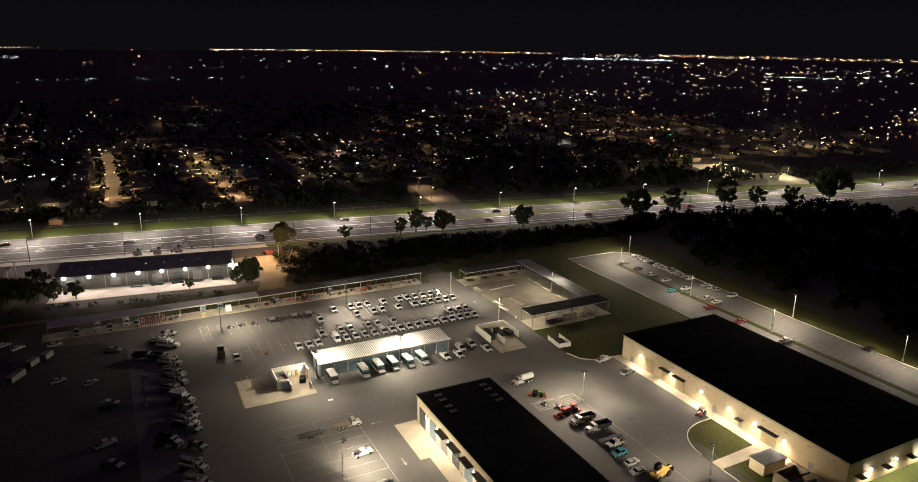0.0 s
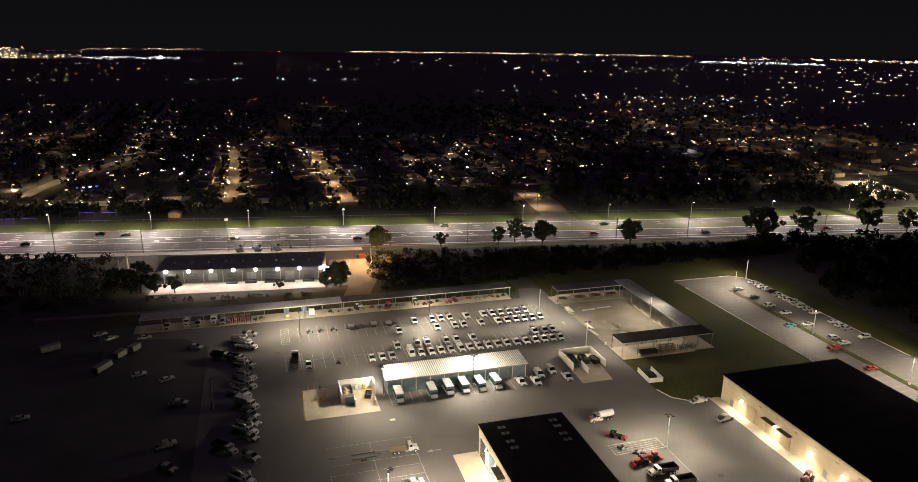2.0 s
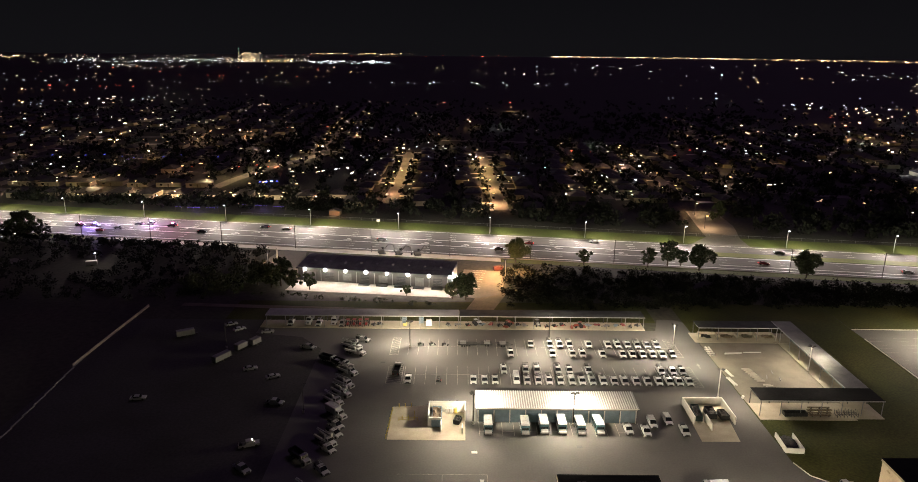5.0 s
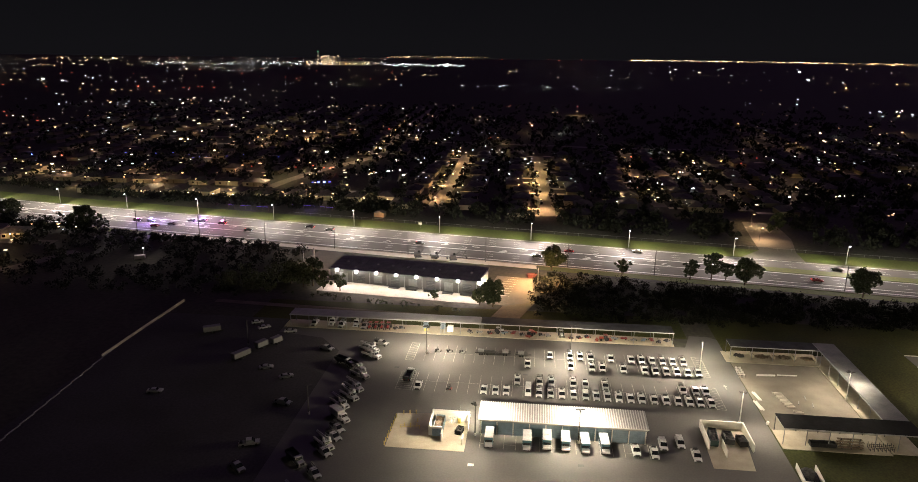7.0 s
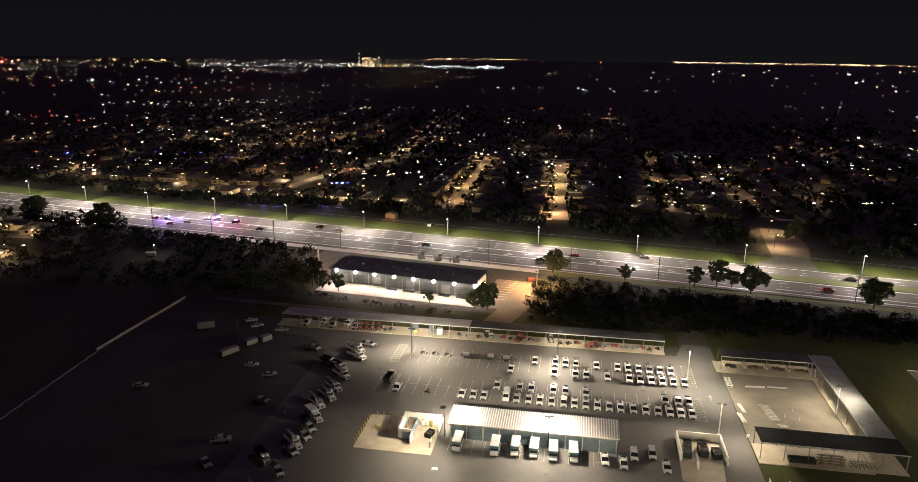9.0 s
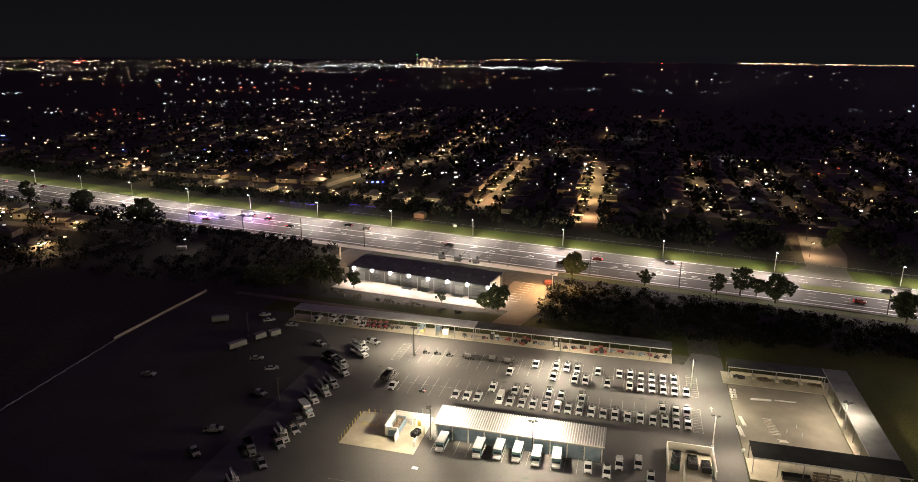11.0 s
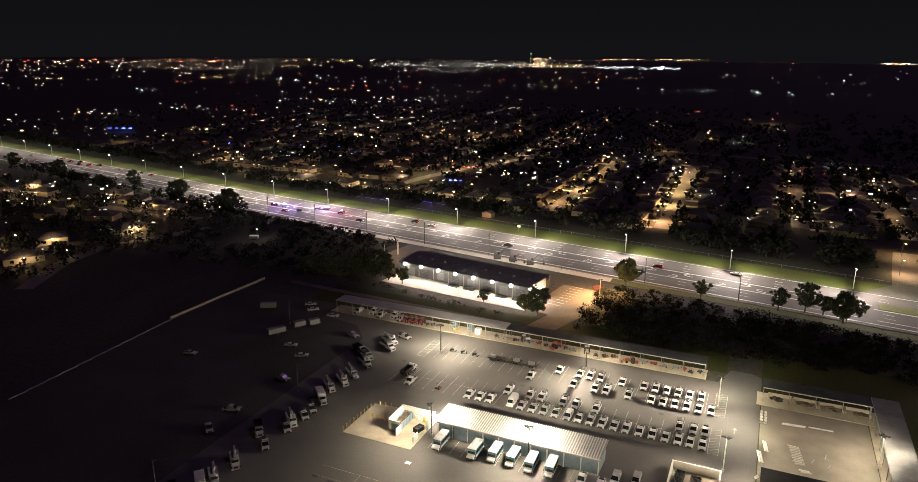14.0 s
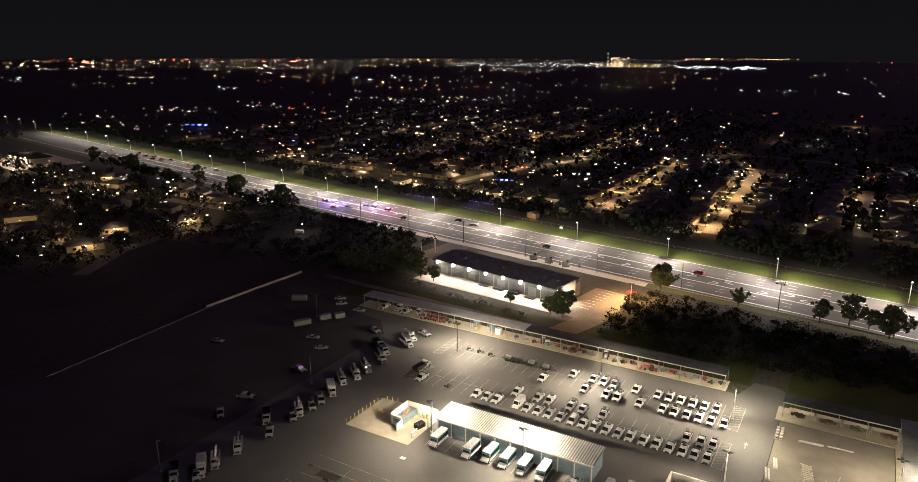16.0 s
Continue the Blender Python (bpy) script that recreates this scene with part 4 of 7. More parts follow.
def car(paint, label, lit=False, suv=False, beacon=None):
    v = thing("suv" if suv else "sedan", label, "car", None)
    h = 1.75 if suv else 1.43
    part("body", prism(bmesh.new(), [(-2.3, 0.4), (2.3, 0.4), (2.35, 0.68), (2.2, 0.85), (1.05, 0.98), (-1.7, 1.02), (-2.32, 0.95)], -0.92, 0.92), paint, v)
    rear = -2.15 if suv else -1.75
    part("cabin", prism(bmesh.new(), [(1.1, 0.98), (0.35, h - 0.04), (-0.5, h), (-1.9 if suv else -1.05, h - 0.06), (rear, 1.0)], -0.86, 0.86, inset=0.12), paint, v)
    part("windscreen", pane(bmesh.new(), [(1.04, -0.74, 1.04), (1.04, 0.74, 1.04), (0.41, 0.64, h - 0.09), (0.41, -0.64, h - 0.09)], (0.03, 0, 0.03)), GLASS, v)
    xr = -1.98 if suv else -1.15
    part("rear_window", pane(bmesh.new(), [(rear + 0.03, -0.7, 1.06), (rear + 0.03, 0.7, 1.06), (xr, 0.62, h - 0.12), (xr, -0.62, h - 0.12)], (-0.04, 0, 0.03)), GLASS, v)
    for s in (-1, 1):
        part("side_window", pane(bmesh.new(), [(0.85, s * 0.78, 1.05), (-1.45, s * 0.78, 1.05), (-1.1, s * 0.74, h - 0.1), (0.36, s * 0.74, h - 0.1)], (0, s * 0.06, 0)), GLASS, v)
    lights_on(v, 2.26, -2.3, 0.66, 0.74, lit)
    wheel_set(v, (1.42, -1.42), 0.93, 0.33, 0.22)
    if beacon:
        part("light_bar", cube(-0.5, -0.75, h + 0.01, 0.2, 0.75, h + 0.42, bevel=0.06), beacon, v, "flashing roof light bar")
    return v


def van(paint, label):
    v = thing("cargo_van", label, "van", None, "parked fleet vehicles")
    part("body", prism(bmesh.new(), [(-2.9, 0.4), (2.85, 0.4), (2.9, 0.95), (2.2, 1.2), (1.55, 2.3), (1.2, 2.5), (-2.8, 2.5), (-2.92, 2.2)], -0.98, 0.98, inset=0.1), paint, v)
    part("windscreen", pane(bmesh.new(), [(2.14, -0.8, 1.32), (2.14, 0.8, 1.32), (1.62, 0.76, 2.2), (1.62, -0.76, 2.2)], (0.04, 0, 0.03)), GLASS, v)
    for s in (-1, 1):
        part("side_window", pane(bmesh.new(), [(1.85, s * 0.87, 1.35), (0.8, s * 0.87, 1.35), (0.8, s * 0.87, 2.05), (1.5, s * 0.87, 2.05)], (0, s * 0.03, 0)), GLASS, v)
    lights_on(v, 2.84, -2.92, 0.74, 0.82)
    wheel_set(v, (1.9, -1.8), 0.99, 0.36)
    return v


def minibus(label):
    v = thing("minibus", label, "bus", None, "buses at the vehicle shed")
    part("body", prism(bmesh.new(), [(-3.5, 0.45), (2.1, 0.45), (2.1, 1.2), (2.3, 2.2), (2.15, 2.75), (-3.45, 2.75), (-3.52, 2.4)], -1.17, 1.17, inset=0.05), TEAL_BUS, v, "dark teal sides")
    part("roof", cube(-3.5, -1.2, 2.754, 2.2, 1.2, 2.98, bevel=0.1), WHITE_CAR, v, "white roof")
    part("roof_hatch", cube(-1.2, -0.4, 2.984, -0.4, 0.4, 3.06, bevel=0.03), WHITE_CAR, v)
    part("bonnet", prism(bmesh.new(), [(2.1, 0.45), (3.4, 0.45), (3.45, 0.95), (3.3, 1.15), (2.1, 1.35)], -1.0, 1.0), WHITE_CAR, v, "white bonnet")
    part("windscreen", pane(bmesh.new(), [(2.13, -1.0, 1.40), (2.13, 1.0, 1.40), (2.3, 1.0, 2.2), (2.3, -1.0, 2.2)], (0.03, 0, 0)), GLASS, v)
    part("band", cube(-3.4, -1.20, 0.55, 2.0, 1.20, 0.95), WHITE_CAR, v, "white lower band")
    for s in (-1, 1):
        for i in range(5):
            x = -3.2 + i * 1.02
            part("side_window", pane(bmesh.new(), [(x, s * 1.15, 1.4), (x + 0.9, s * 1.15, 1.4), (x + 0.9, s * 1.13, 2.3), (x, s * 1.13, 2.3)], (0, s * 0.05, 0)), GLASS, v)
        part("mirror", cube(2.3, s * 1.3 - 0.08, 1.5, 2.42, s * 1.3 + 0.08, 1.95, bevel=0.02), BLACK_STEEL, v)
    part("bumper", cube(3.4, -1.05, 0.45, 3.58, 1.05, 0.7, bevel=0.03), BLACK_STEEL, v)
    lights_on(v, 3.38, -3.52, 0.75, 0.9)
    wheel_set(v, (2.5, -2.1), 1.15, 0.42, 0.28, (-2.1,), True)
    return v


def heavy_truck(kind, label, paint=None):
    """A utility lorry. kind: dump, tank, bucket, flat, box, line."""
    paint = paint or WHITE_CAR
    v = thing("utility_truck", label, "truck", None, "parked trucks")
    part("frame", cube(-3.9, -0.45, 0.65, 3.2, 0.45, 0.95), BLACK_STEEL, v)
    part("cab", prism(bmesh.new(), [(1.1, 0.7), (2.35, 0.7), (2.35, 1.6), (2.1, 2.45), (1.15, 2.5)], -1.1, 1.1, inset=0.08), paint, v)
    part("bonnet", prism(bmesh.new(), [(2.35, 0.6), (3.75, 0.6), (3.8, 1.2), (3.6, 1.48), (2.35, 1.6)], -0.95, 0.95, inset=0.05), paint, v)
    part("windscreen", pane(bmesh.new(), [(2.36, -0.9, 1.68), (2.36, 0.9, 1.68), (2.14, 0.85, 2.36), (2.14, -0.85, 2.36)], (0.04, 0, 0.02)), GLASS, v)
    for s in (-1, 1):
        part("side_window", pane(bmesh.new(), [(2.2, s * 1.0, 1.65), (1.3, s * 1.0, 1.65), (1.3, s * 1.0, 2.3), (2.0, s * 1.0, 2.3)], (0, s * 0.05, 0)), GLASS, v)
        part("fuel_tank", rod(bmesh.new(), (0.1, s * 0.85, 0.75), (1.0, s * 0.85, 0.75), 0.28, 0.28, 12), CHROME, v)
    part("bumper", cube(3.7, -1.1, 0.5, 3.9, 1.1, 0.8, bevel=0.03), CHROME, v)
    part("grille", cube(3.68, -0.5, 0.85, 3.84, 0.5, 1.35, bevel=0.02), BLACK_STEEL, v)
    lights_on(v, 3.74, -3.9, 0.75, 1.0)
    wheel_set(v, (2.9, -1.6, -2.7), 1.15, 0.5, 0.28, (-1.6, -2.7), kind in ("dump", "tank", "flat"))
    if kind == "dump":
        bm = cube(-3.9, -1.15, 1.05, 0.9, 1.15, 1.15)
        for q in ((-3.9, -1.2, 0.9, -1.08), (-3.9, 1.08, 0.9, 1.2), (0.8, -1.07, 0.92, 1.07), (-3.92, -1.07, -3.8, 1.07)):
            box(bm, q[0], q[1], 1.16, q[2], q[3], 2.15)
        part("dump_bed", bm, BLACK_STEEL, v, "dark steel dump bed")
    if kind == "tank":
        part("tank", rod(bmesh.new(), (-3.7, 0, 1.95), (0.8, 0, 1.95), 0.95, 0.95, 18), WHITE_CAR, v, "white tank")
        part("hose_reel", rod(bmesh.new(), (3.9, -0.5, 1.1), (3.9, 0.5, 1.1), 0.4, 0.4, 12), RED_STEEL, v, "red hose reel")
    if kind == "box":
        part("cargo_box", cube(-3.9, -1.2, 1.0, 0.9, 1.2, 3.1, bevel=0.05), WHITE_CAR, v, "white cargo box")
    if kind == "flat":
        part("flatbed", cube(-3.95, -1.2, 1.0, 0.95, 1.2, 1.14, bevel=0.02), WOOD, v, "wooden flatbed")
        part("headboard", cube(0.8, -1.2, 1.144, 0.95, 1.2, 2.2), BLACK_STEEL, v)
    if kind in ("bucket", "line"):
        for s in (-1, 1):
            part("tool_locker", cube(-3.9, s * 0.92 - 0.26, 0.95, 0.9, s * 0.92 + 0.26, 1.6, bevel=0.03), GREY_STEEL if s > 0 else paint, v, "tool lockers")
        part("deck", cube(-3.9, -0.65, 1.0, 0.9, 0.65, 1.1), BLACK_STEEL, v)
        part("turret", rod(bmesh.new(), (-0.2, 0, 1.104), (-0.2, 0, 2.4), 0.36, 0.3, 12), paint, v)
        boom = part("boom", rod(bmesh.new(), (-0.2, 0, 2.5), (-4.1, 0.1, 2.75), 0.2, 0.15, 8), paint, v, "folded white boom")
        part("upper_boom", rod(bmesh.new(), (-4.0, 0.35, 2.9), (1.9, 0.35, 3.05), 0.15, 0.11, 8), paint, boom)
        if kind == "bucket":
            part("bucket", cube(1.5, 0.05, 2.62, 2.3, 0.85, 3.5, bevel=0.06), paint, boom, "white lift bucket")
    return v


def trailer(label, length=5.5, load=""):
    v = thing("trailer", label, "trailer", None, "trailers")
    bm = cube(-length / 2, -1.0, 0.62, length / 2, 1.0, 0.74)
    part("deck", bm, POLE_DARK, v, "dark plank deck")
    part("drawbar", rod(rod(bmesh.new(), (length / 2, 0.8, 0.6), (length / 2 + 1.4, 0, 0.55), 0.06), (length / 2, -0.8, 0.6), (length / 2 + 1.4, 0, 0.55), 0.06), BLACK_STEEL, v)
    for s in (-1, 1):
        part("side_rail", cube(-length / 2, s * 1.0 - 0.04, 0.744, length / 2, s * 1.0 + 0.04, 0.95), BLACK_STEEL, v)
        part("mudguard", cube(-0.95, s * 1.14 - 0.12, 0.72, 0.75, s * 1.14 + 0.12, 0.8, bevel=0.02), BLACK_STEEL, v)
    wheel_set(v, (-0.5, 0.35), 1.24, 0.34, 0.2)
    if load == "pipes":
        for i in range(5):
            part("pipe", rod(bmesh.new(), (-length / 2 + 0.2, -0.7 + i * 0.34, 0.92), (length / 2 + 0.3, -0.7 + i * 0.34, 0.92), 0.15, 0.15, 10), GREY_METAL, v, "grey pipe")
    if load == "machine":
        part("engine", cube(-1.2, -0.7, 0.744, 0.9, 0.7, 1.7, bevel=0.1), GREY_STEEL, v, "grey engine box")
        part("stack", rod(bmesh.new(), (0.5, 0.3, 1.7), (0.5, 0.3, 2.2), 0.07, 0.07, 8), BLACK_STEEL, v)
    return v


def tractor(label, paint, loader=None):
    v = thing("tractor", label, "tractor", None, "yard machines")
    part("bonnet", cube(0.2, -0.4, 0.8, 1.9, 0.4, 1.5, bevel=0.1), paint, v)
    part("chassis", cube(-1.1, -0.35, 0.5, 1.8, 0.35, 0.85, bevel=0.04), BLACK_STEEL, v)
    part("seat", cube(-0.9, -0.3, 1.0, -0.35, 0.3, 1.55, bevel=0.08), BLACK_STEEL, v)
    for x, y in ((-1.0, -0.6), (-1.0, 0.6), (0.15, -0.6), (0.15, 0.6)):
        part("cab_post", cube(x - 0.04, y - 0.04, 0.85, x + 0.04, y + 0.04, 2.3), BLACK_STEEL, v)
    part("canopy", cube(-1.15, -0.72, 2.304, 0.3, 0.72, 2.42, bevel=0.04), paint, v)
    wheel_set(v, (-0.75,), 1.05, 0.78, 0.42)
    wheel_set(v, (1.35,), 0.9, 0.45, 0.28)
    if loader:
        for s in (-1, 1):
            part("loader_arm", rod(bmesh.new(), (0.1, s * 0.55, 1.3), (2.6, s * 0.55, 0.6), 0.08, 0.08, 6), loader, v)
        part("loader_bucket", prism(bmesh.new(), [(2.5, 0.1), (3.3, 0.1), (2.9, 0.25), (2.7, 0.85), (2.5, 0.85)], -1.0, 1.0), loader, v, "front loader bucket")
        part("rear_blade", cube(-2.6, -1.0, 0.15, -1.3, 1.0, 0.6, bevel=0.05), loader, v, "red rear implement")
    return v


def mower(label, paint):
    v = thing("ride_on_mower", label, "mower", None, "yard machines")
    part("deck", cube(-0.9, -0.85, 0.12, 0.5, 0.85, 0.35, bevel=0.05), paint, v)
    part("engine", cube(-1.3, -0.4, 0.3, -0.5, 0.4, 0.95, bevel=0.08), BLACK_STEEL, v)
    part("seat", cube(-0.4, -0.28, 0.352, 0.15, 0.28, 1.05, bevel=0.08), BLACK_STEEL, v)
    part("roll_bar", rod(rod(rod(bmesh.new(), (-0.5, -0.5, 0.35), (-0.5, -0.5, 1.8), 0.04), (-0.5, 0.5, 0.35), (-0.5, 0.5, 1.8), 0.04), (-0.5, -0.5, 1.8), (-0.5, 0.5, 1.8), 0.04), BLACK_STEEL, v)
    wheel_set(v, (-0.85,), 0.8, 0.32, 0.26)
    wheel_set(v, (0.85,), 0.55, 0.2, 0.16)
    return v


def telehandler(label):
    v = thing("telehandler", label, "machine", None, "yard machines")
    part("chassis", cube(-2.2, -0.9, 0.6, 2.0, 0.9, 1.2, bevel=0.08), YELLOW_STEEL, v)
    part("cab", cube(-0.6, 0.1, 1.204, 0.7, 0.95, 2.4, bevel=0.08), GLASS, v, "dark glazed cab")
    boom = part("boom", rod(bmesh.new(), (-2.2, -0.45, 1.9), (2.9, -0.45, 1.2), 0.28, 0.2, 4), YELLOW_STEEL, v, "yellow telescopic boom")
    part("fork_carriage", cube(2.8, -1.0, 0.35, 3.0, 0.3, 1.3, bevel=0.03), BLACK_STEEL, boom)
    part("engine_cover", cube(-1.9, -0.95, 1.204, -0.6, -0.75, 1.7, bevel=0.05), YELLOW_STEEL, v)
    wheel_set(v, (-1.5, 1.4), 1.15, 0.6, 0.4)
    return v


def excavator(label):
    v = thing("excavator", label, "machine", None, "machines by the highway")
    for s in (-1, 1):
        part("track", cube(-1.8, s * 1.1 - 0.3, 0, 1.8, s * 1.1 + 0.3, 0.8, bevel=0.2), BLACK_STEEL, v)
    # house and boom coloured near black for the shade they stand in
    part("house", cube(-1.9, -1.2, 0.9, 1.2, 1.2, 2.2, bevel=0.1), POLE_DARK, v)
    part("cab", cube(0.1, 0.2, 2.204, 1.2, 1.2, 3.1, bevel=0.08), GLASS, v)
    part("boom", rod(rod(bmesh.new(), (1.0, -0.3, 1.8), (3.6, -0.3, 5.0), 0.22, 0.18, 4), (3.6, -0.3, 5.0), (6.0, -0.3, 4.4), 0.18, 0.14, 4), POLE_DARK, v)
    part("stick", rod(bmesh.new(), (6.0, -0.3, 4.5), (6.8, -0.3, 1.4), 0.14, 0.11, 4), POLE_DARK, v)
    part("digging_bucket", cube(6.3, -0.8, 0.3, 7.2, 0.2, 1.4, bevel=0.12), BLACK_STEEL, v)
    return v


def place_all(make, spots):
    """Builds one, then copies it to the other spots (x, y, heading)."""
    first = make()
    x, y, a = spots[0]
    first.matrix_world = pose(x, y, 0, 0, 0, a) @ Matrix.Scale(0.89, 4)
    for x, y, a in spots[1:]:
        copy_thing(first, pose(x, y, 0, 0, 0, a))
    return first


S = -90  # bonnets to the south
NA, SA, NB, SBY = 223.6, 216.6, 205.4, 198.8
place_all(lambda: pickup(WHITE_CAR, "white fleet pickup parked in a marked bay"), [
    (64.35, NA, S), (70.55, SA, S - 2), (82.95, NA, S + 1), (89.15, NA, S), (95.35, NA, S), (101.55, NA, S - 1), (92.25, SA, S), (98.45, SA, S + 2), (104.65, SA, S - 2), (107.75, SA + 0.4, S),
    (45.7, SBY, S), (48.9, SBY, S + 2), (85.9, SBY, S), (92.2, SBY, S), (98.6, SBY, S - 2), (104.4, SBY, S), (27.0, SBY + 0.3, S), (104.5, NB, S)])
place_all(lambda: pickup(WHITE_CAR, "white fleet pickup with a steel ladder rack", "rack"), [
    (70.55, NA, S), (76.75, NA, S + 2), (98.45, NA, S), (86.05, SA, S), (95.35, SA, S - 1), (61.0, SBY, S), (64.2, SBY, S), (70.5, SBY, S + 1), (61.2, NB, S), (79.7, NB, S), (101.1, NB, S)])
place_all(lambda: pickup(WHITE_CAR, "white service-body pickup with side lockers and crane", "service"), [
    (73.65, NA, S), (92.25, NA, S + 1), (104.65, NA, S), (76.75, SA, S), (79.85, SA, S), (101.55, SA, S), (67.3, SBY, S), (79.7, SBY, S), (82.8, SBY, S - 1), (88.9, SBY, S), (101.6, SBY, S), (64.5, NB, S), (70.7, NB, S), (54.8, NB, S)])
place_all(lambda: pickup(WHITE_CAR, "white fleet pickup with tools in its bed", "load"), [(51.9, SBY, S), (76.7, SBY, S), (95.4, SBY, S), (107.3, SBY, S), (74.1, NB, S), (107.3, NB, S), (98.0, 172.6, S), (88.3, 172.4, S), (57.6, 216.6, S)])
place_all(lambda: pickup(WHITE_CAR, "white pickup with a white bed cap", "cover"), [(73.8, SBY, S), (90.9, 176.4, S), (95.2, 177.8, S)])
place_all(lambda: van(WHITE_CAR, "tall white cargo van parked in a bay"), [(58.0, 199.6, S)])
place_all(lambda: pickup(WHITE_CAR, "white fleet pickup parked beside the vehicle shed"), [(84.0, 173.2, S + 3)])
place_all(lambda: minibus("white-roofed teal minibus parked at the vehicle shed"), [(48.9, 173.2, S), (58.1, 173.0, S), (62.9, 173.8, S), (67.4, 173.8, S), (72.0, 173.4, S + 2), (76.7, 173.7, S + 3)])

# rows and single vehicles round the workshops
place_all(lambda: heavy_truck("tank", "white tanker truck with a red hose reel", WHITE_CAR), [(96.9, 149.4, 185)])
place_all(lambda: tractor("green tractor with red loader and implement", GREEN_STEEL, RED_STEEL), [(96.6, 141.4, -40)])
place_all(lambda: mower("dark ride-on mower on the asphalt", GREY_STEEL), [(95.8, 136.4, 10), (98.0, 134.0, 60), (29.4, 223.6, 0), (33.0, 223.8, 20), (37.2, 223.4, -10)])
place_all(lambda: mower("red ride-on mower on the asphalt", RED_STEEL), [(98.6, 132.6, 170), (35.9, 199.2, 80)])
place_all(lambda: tractor("red tractor with a red front loader", RED_STEEL, RED_STEEL), [(97.0, 129.6, 185), (100.4, 130.6, 175)])
place_all(lambda: heavy_truck("dump", "white-cabbed dump truck with a dark bed"), [(99.6, 125.0, 182), (101.0, 120.4, 180)])
place_all(lambda: heavy_truck("flat", "white truck with a long flatbed", WHITE_CAR), [(45.2, 148.6, 0)])
place_all(lambda: trailer("long dark plank trailer", 6.5), [(100.4, 115.4, 0), (35.6, 148.2, 2), (44.5, 223.6, 0)])
place_all(lambda: trailer("dark trailer with a grey engine box", 4.2, "machine"), [(50.4, 223.8, 180), (43.0, 223.4, 0), (55.6, 223.4, 0)])
place_all(lambda: pickup(WHITE_CAR, "white pickup with a ladder rack beside the workshop", "rack"), [(100.4, 113.0, 186), (44.6, 135.4, 8), (127.8, 141.2, 10)])
place_all(lambda: car(BLUE_CAR, "teal-blue sport utility car on the asphalt", suv=True), [(98.7, 109.4, 184)])
place_all(lambda: car(WHITE_CAR, "white sedan parked beside the workshop"), [(98.8, 105.2, 8)])
place_all(lambda: car(SILVER_CAR, "silver sedan parked beside the workshop"), [(97.7, 101.8, 180)])
place_all(lambda: telehandler("yellow telehandler with its boom lowered"), [(101.4, 98.8, 15)]).scale *= 1.4
place_all(lambda: pickup(WHITE_CAR, "white pickup beside the grass kerb"), [(126.6, 150.8, 8)])
place_all(lambda: tractor("dark red utility cart by the hall", RED_CAR), [(129.6, 114.4, 200)])
place_all(lambda: mower("green mower on the asphalt", GREEN_STEEL), [(46.4, 122.8, 0)])
place_all(lambda: heavy_truck("dump", "white truck with a dark bed on hatched paint"), [(23.4, 204.8, 85)])

# the long west row, parked aslant, in half-dark
place_all(lambda: pickup(WHITE_CAR, "white pickup in the unlit west row", "rack"), [(10.4, 226.0, -18), (10.6, 174.0, -42), (10.8, 170.2, -40), (10.6, 155.0, -48), (10.4, 163.4, -42), (9.6, 133.6, -40)])
place_all(lambda: heavy_truck("bucket", "white bucket truck with a folded boom"), [(7.6, 221.0, -25), (9.0, 203.4, -35), (9.2, 190.8, -40), (8.8, 146.4, -44), (9.4, 166.8, -42)])
place_all(lambda: heavy_truck("line", "white line truck with a long boom"), [(9.4, 216.6, -28), (9.2, 195.8, -38), (7.8, 186.2, -40), (9.0, 139.4, -42)])
place_all(lambda: heavy_truck("box", "white box truck in the unlit west row"), [(9.8, 179.4, -42), (8.8, 135.6, -42)])
place_all(lambda: heavy_truck("dump", "dark dump truck in the unlit west row", SILVER_CAR), [(4.8, 159.6, -45), (2.4, 211.0, -30), (6.6, 208.2, -34), (5.0, 131.2, -40)])
place_all(lambda: pickup(SILVER_CAR, "grey pickup standing in the dark yard"), [(-7.4, 155.2, -40), (-6.0, 220.0, -20), (-8.6, 165.0, 20), (-7.6, 185.0, -10)])


# ---- the fuelling pad's walled bay ----
bay = thing("walled_bay", "white block-walled bay on the fuelling pad", "wall", pose(0, 0, 0))
for q in ((33.7, 174.5, 34.0, 182.1, 3.0), (34.004, 181.8, 43.0, 182.1, 3.0), (43.004, 177.4, 43.3, 182.1, 3.0), (34.004, 174.5, 37.0, 174.75, 2.5), (37.004, 172.2, 37.25, 174.75, 1.9), (42.3, 171.2, 42.55, 173.6, 1.6)):
    part("wall", cube(*q[:2], 0.05, *q[2:]), WHITE_WALL, bay)
    part("coping", cube(q[0] - 0.04, q[1] - 0.04, q[4] + 0.004, q[2] + 0.04, q[3] + 0.04, q[4] + 0.1, bevel=0.02), WHITE_WALL, bay)


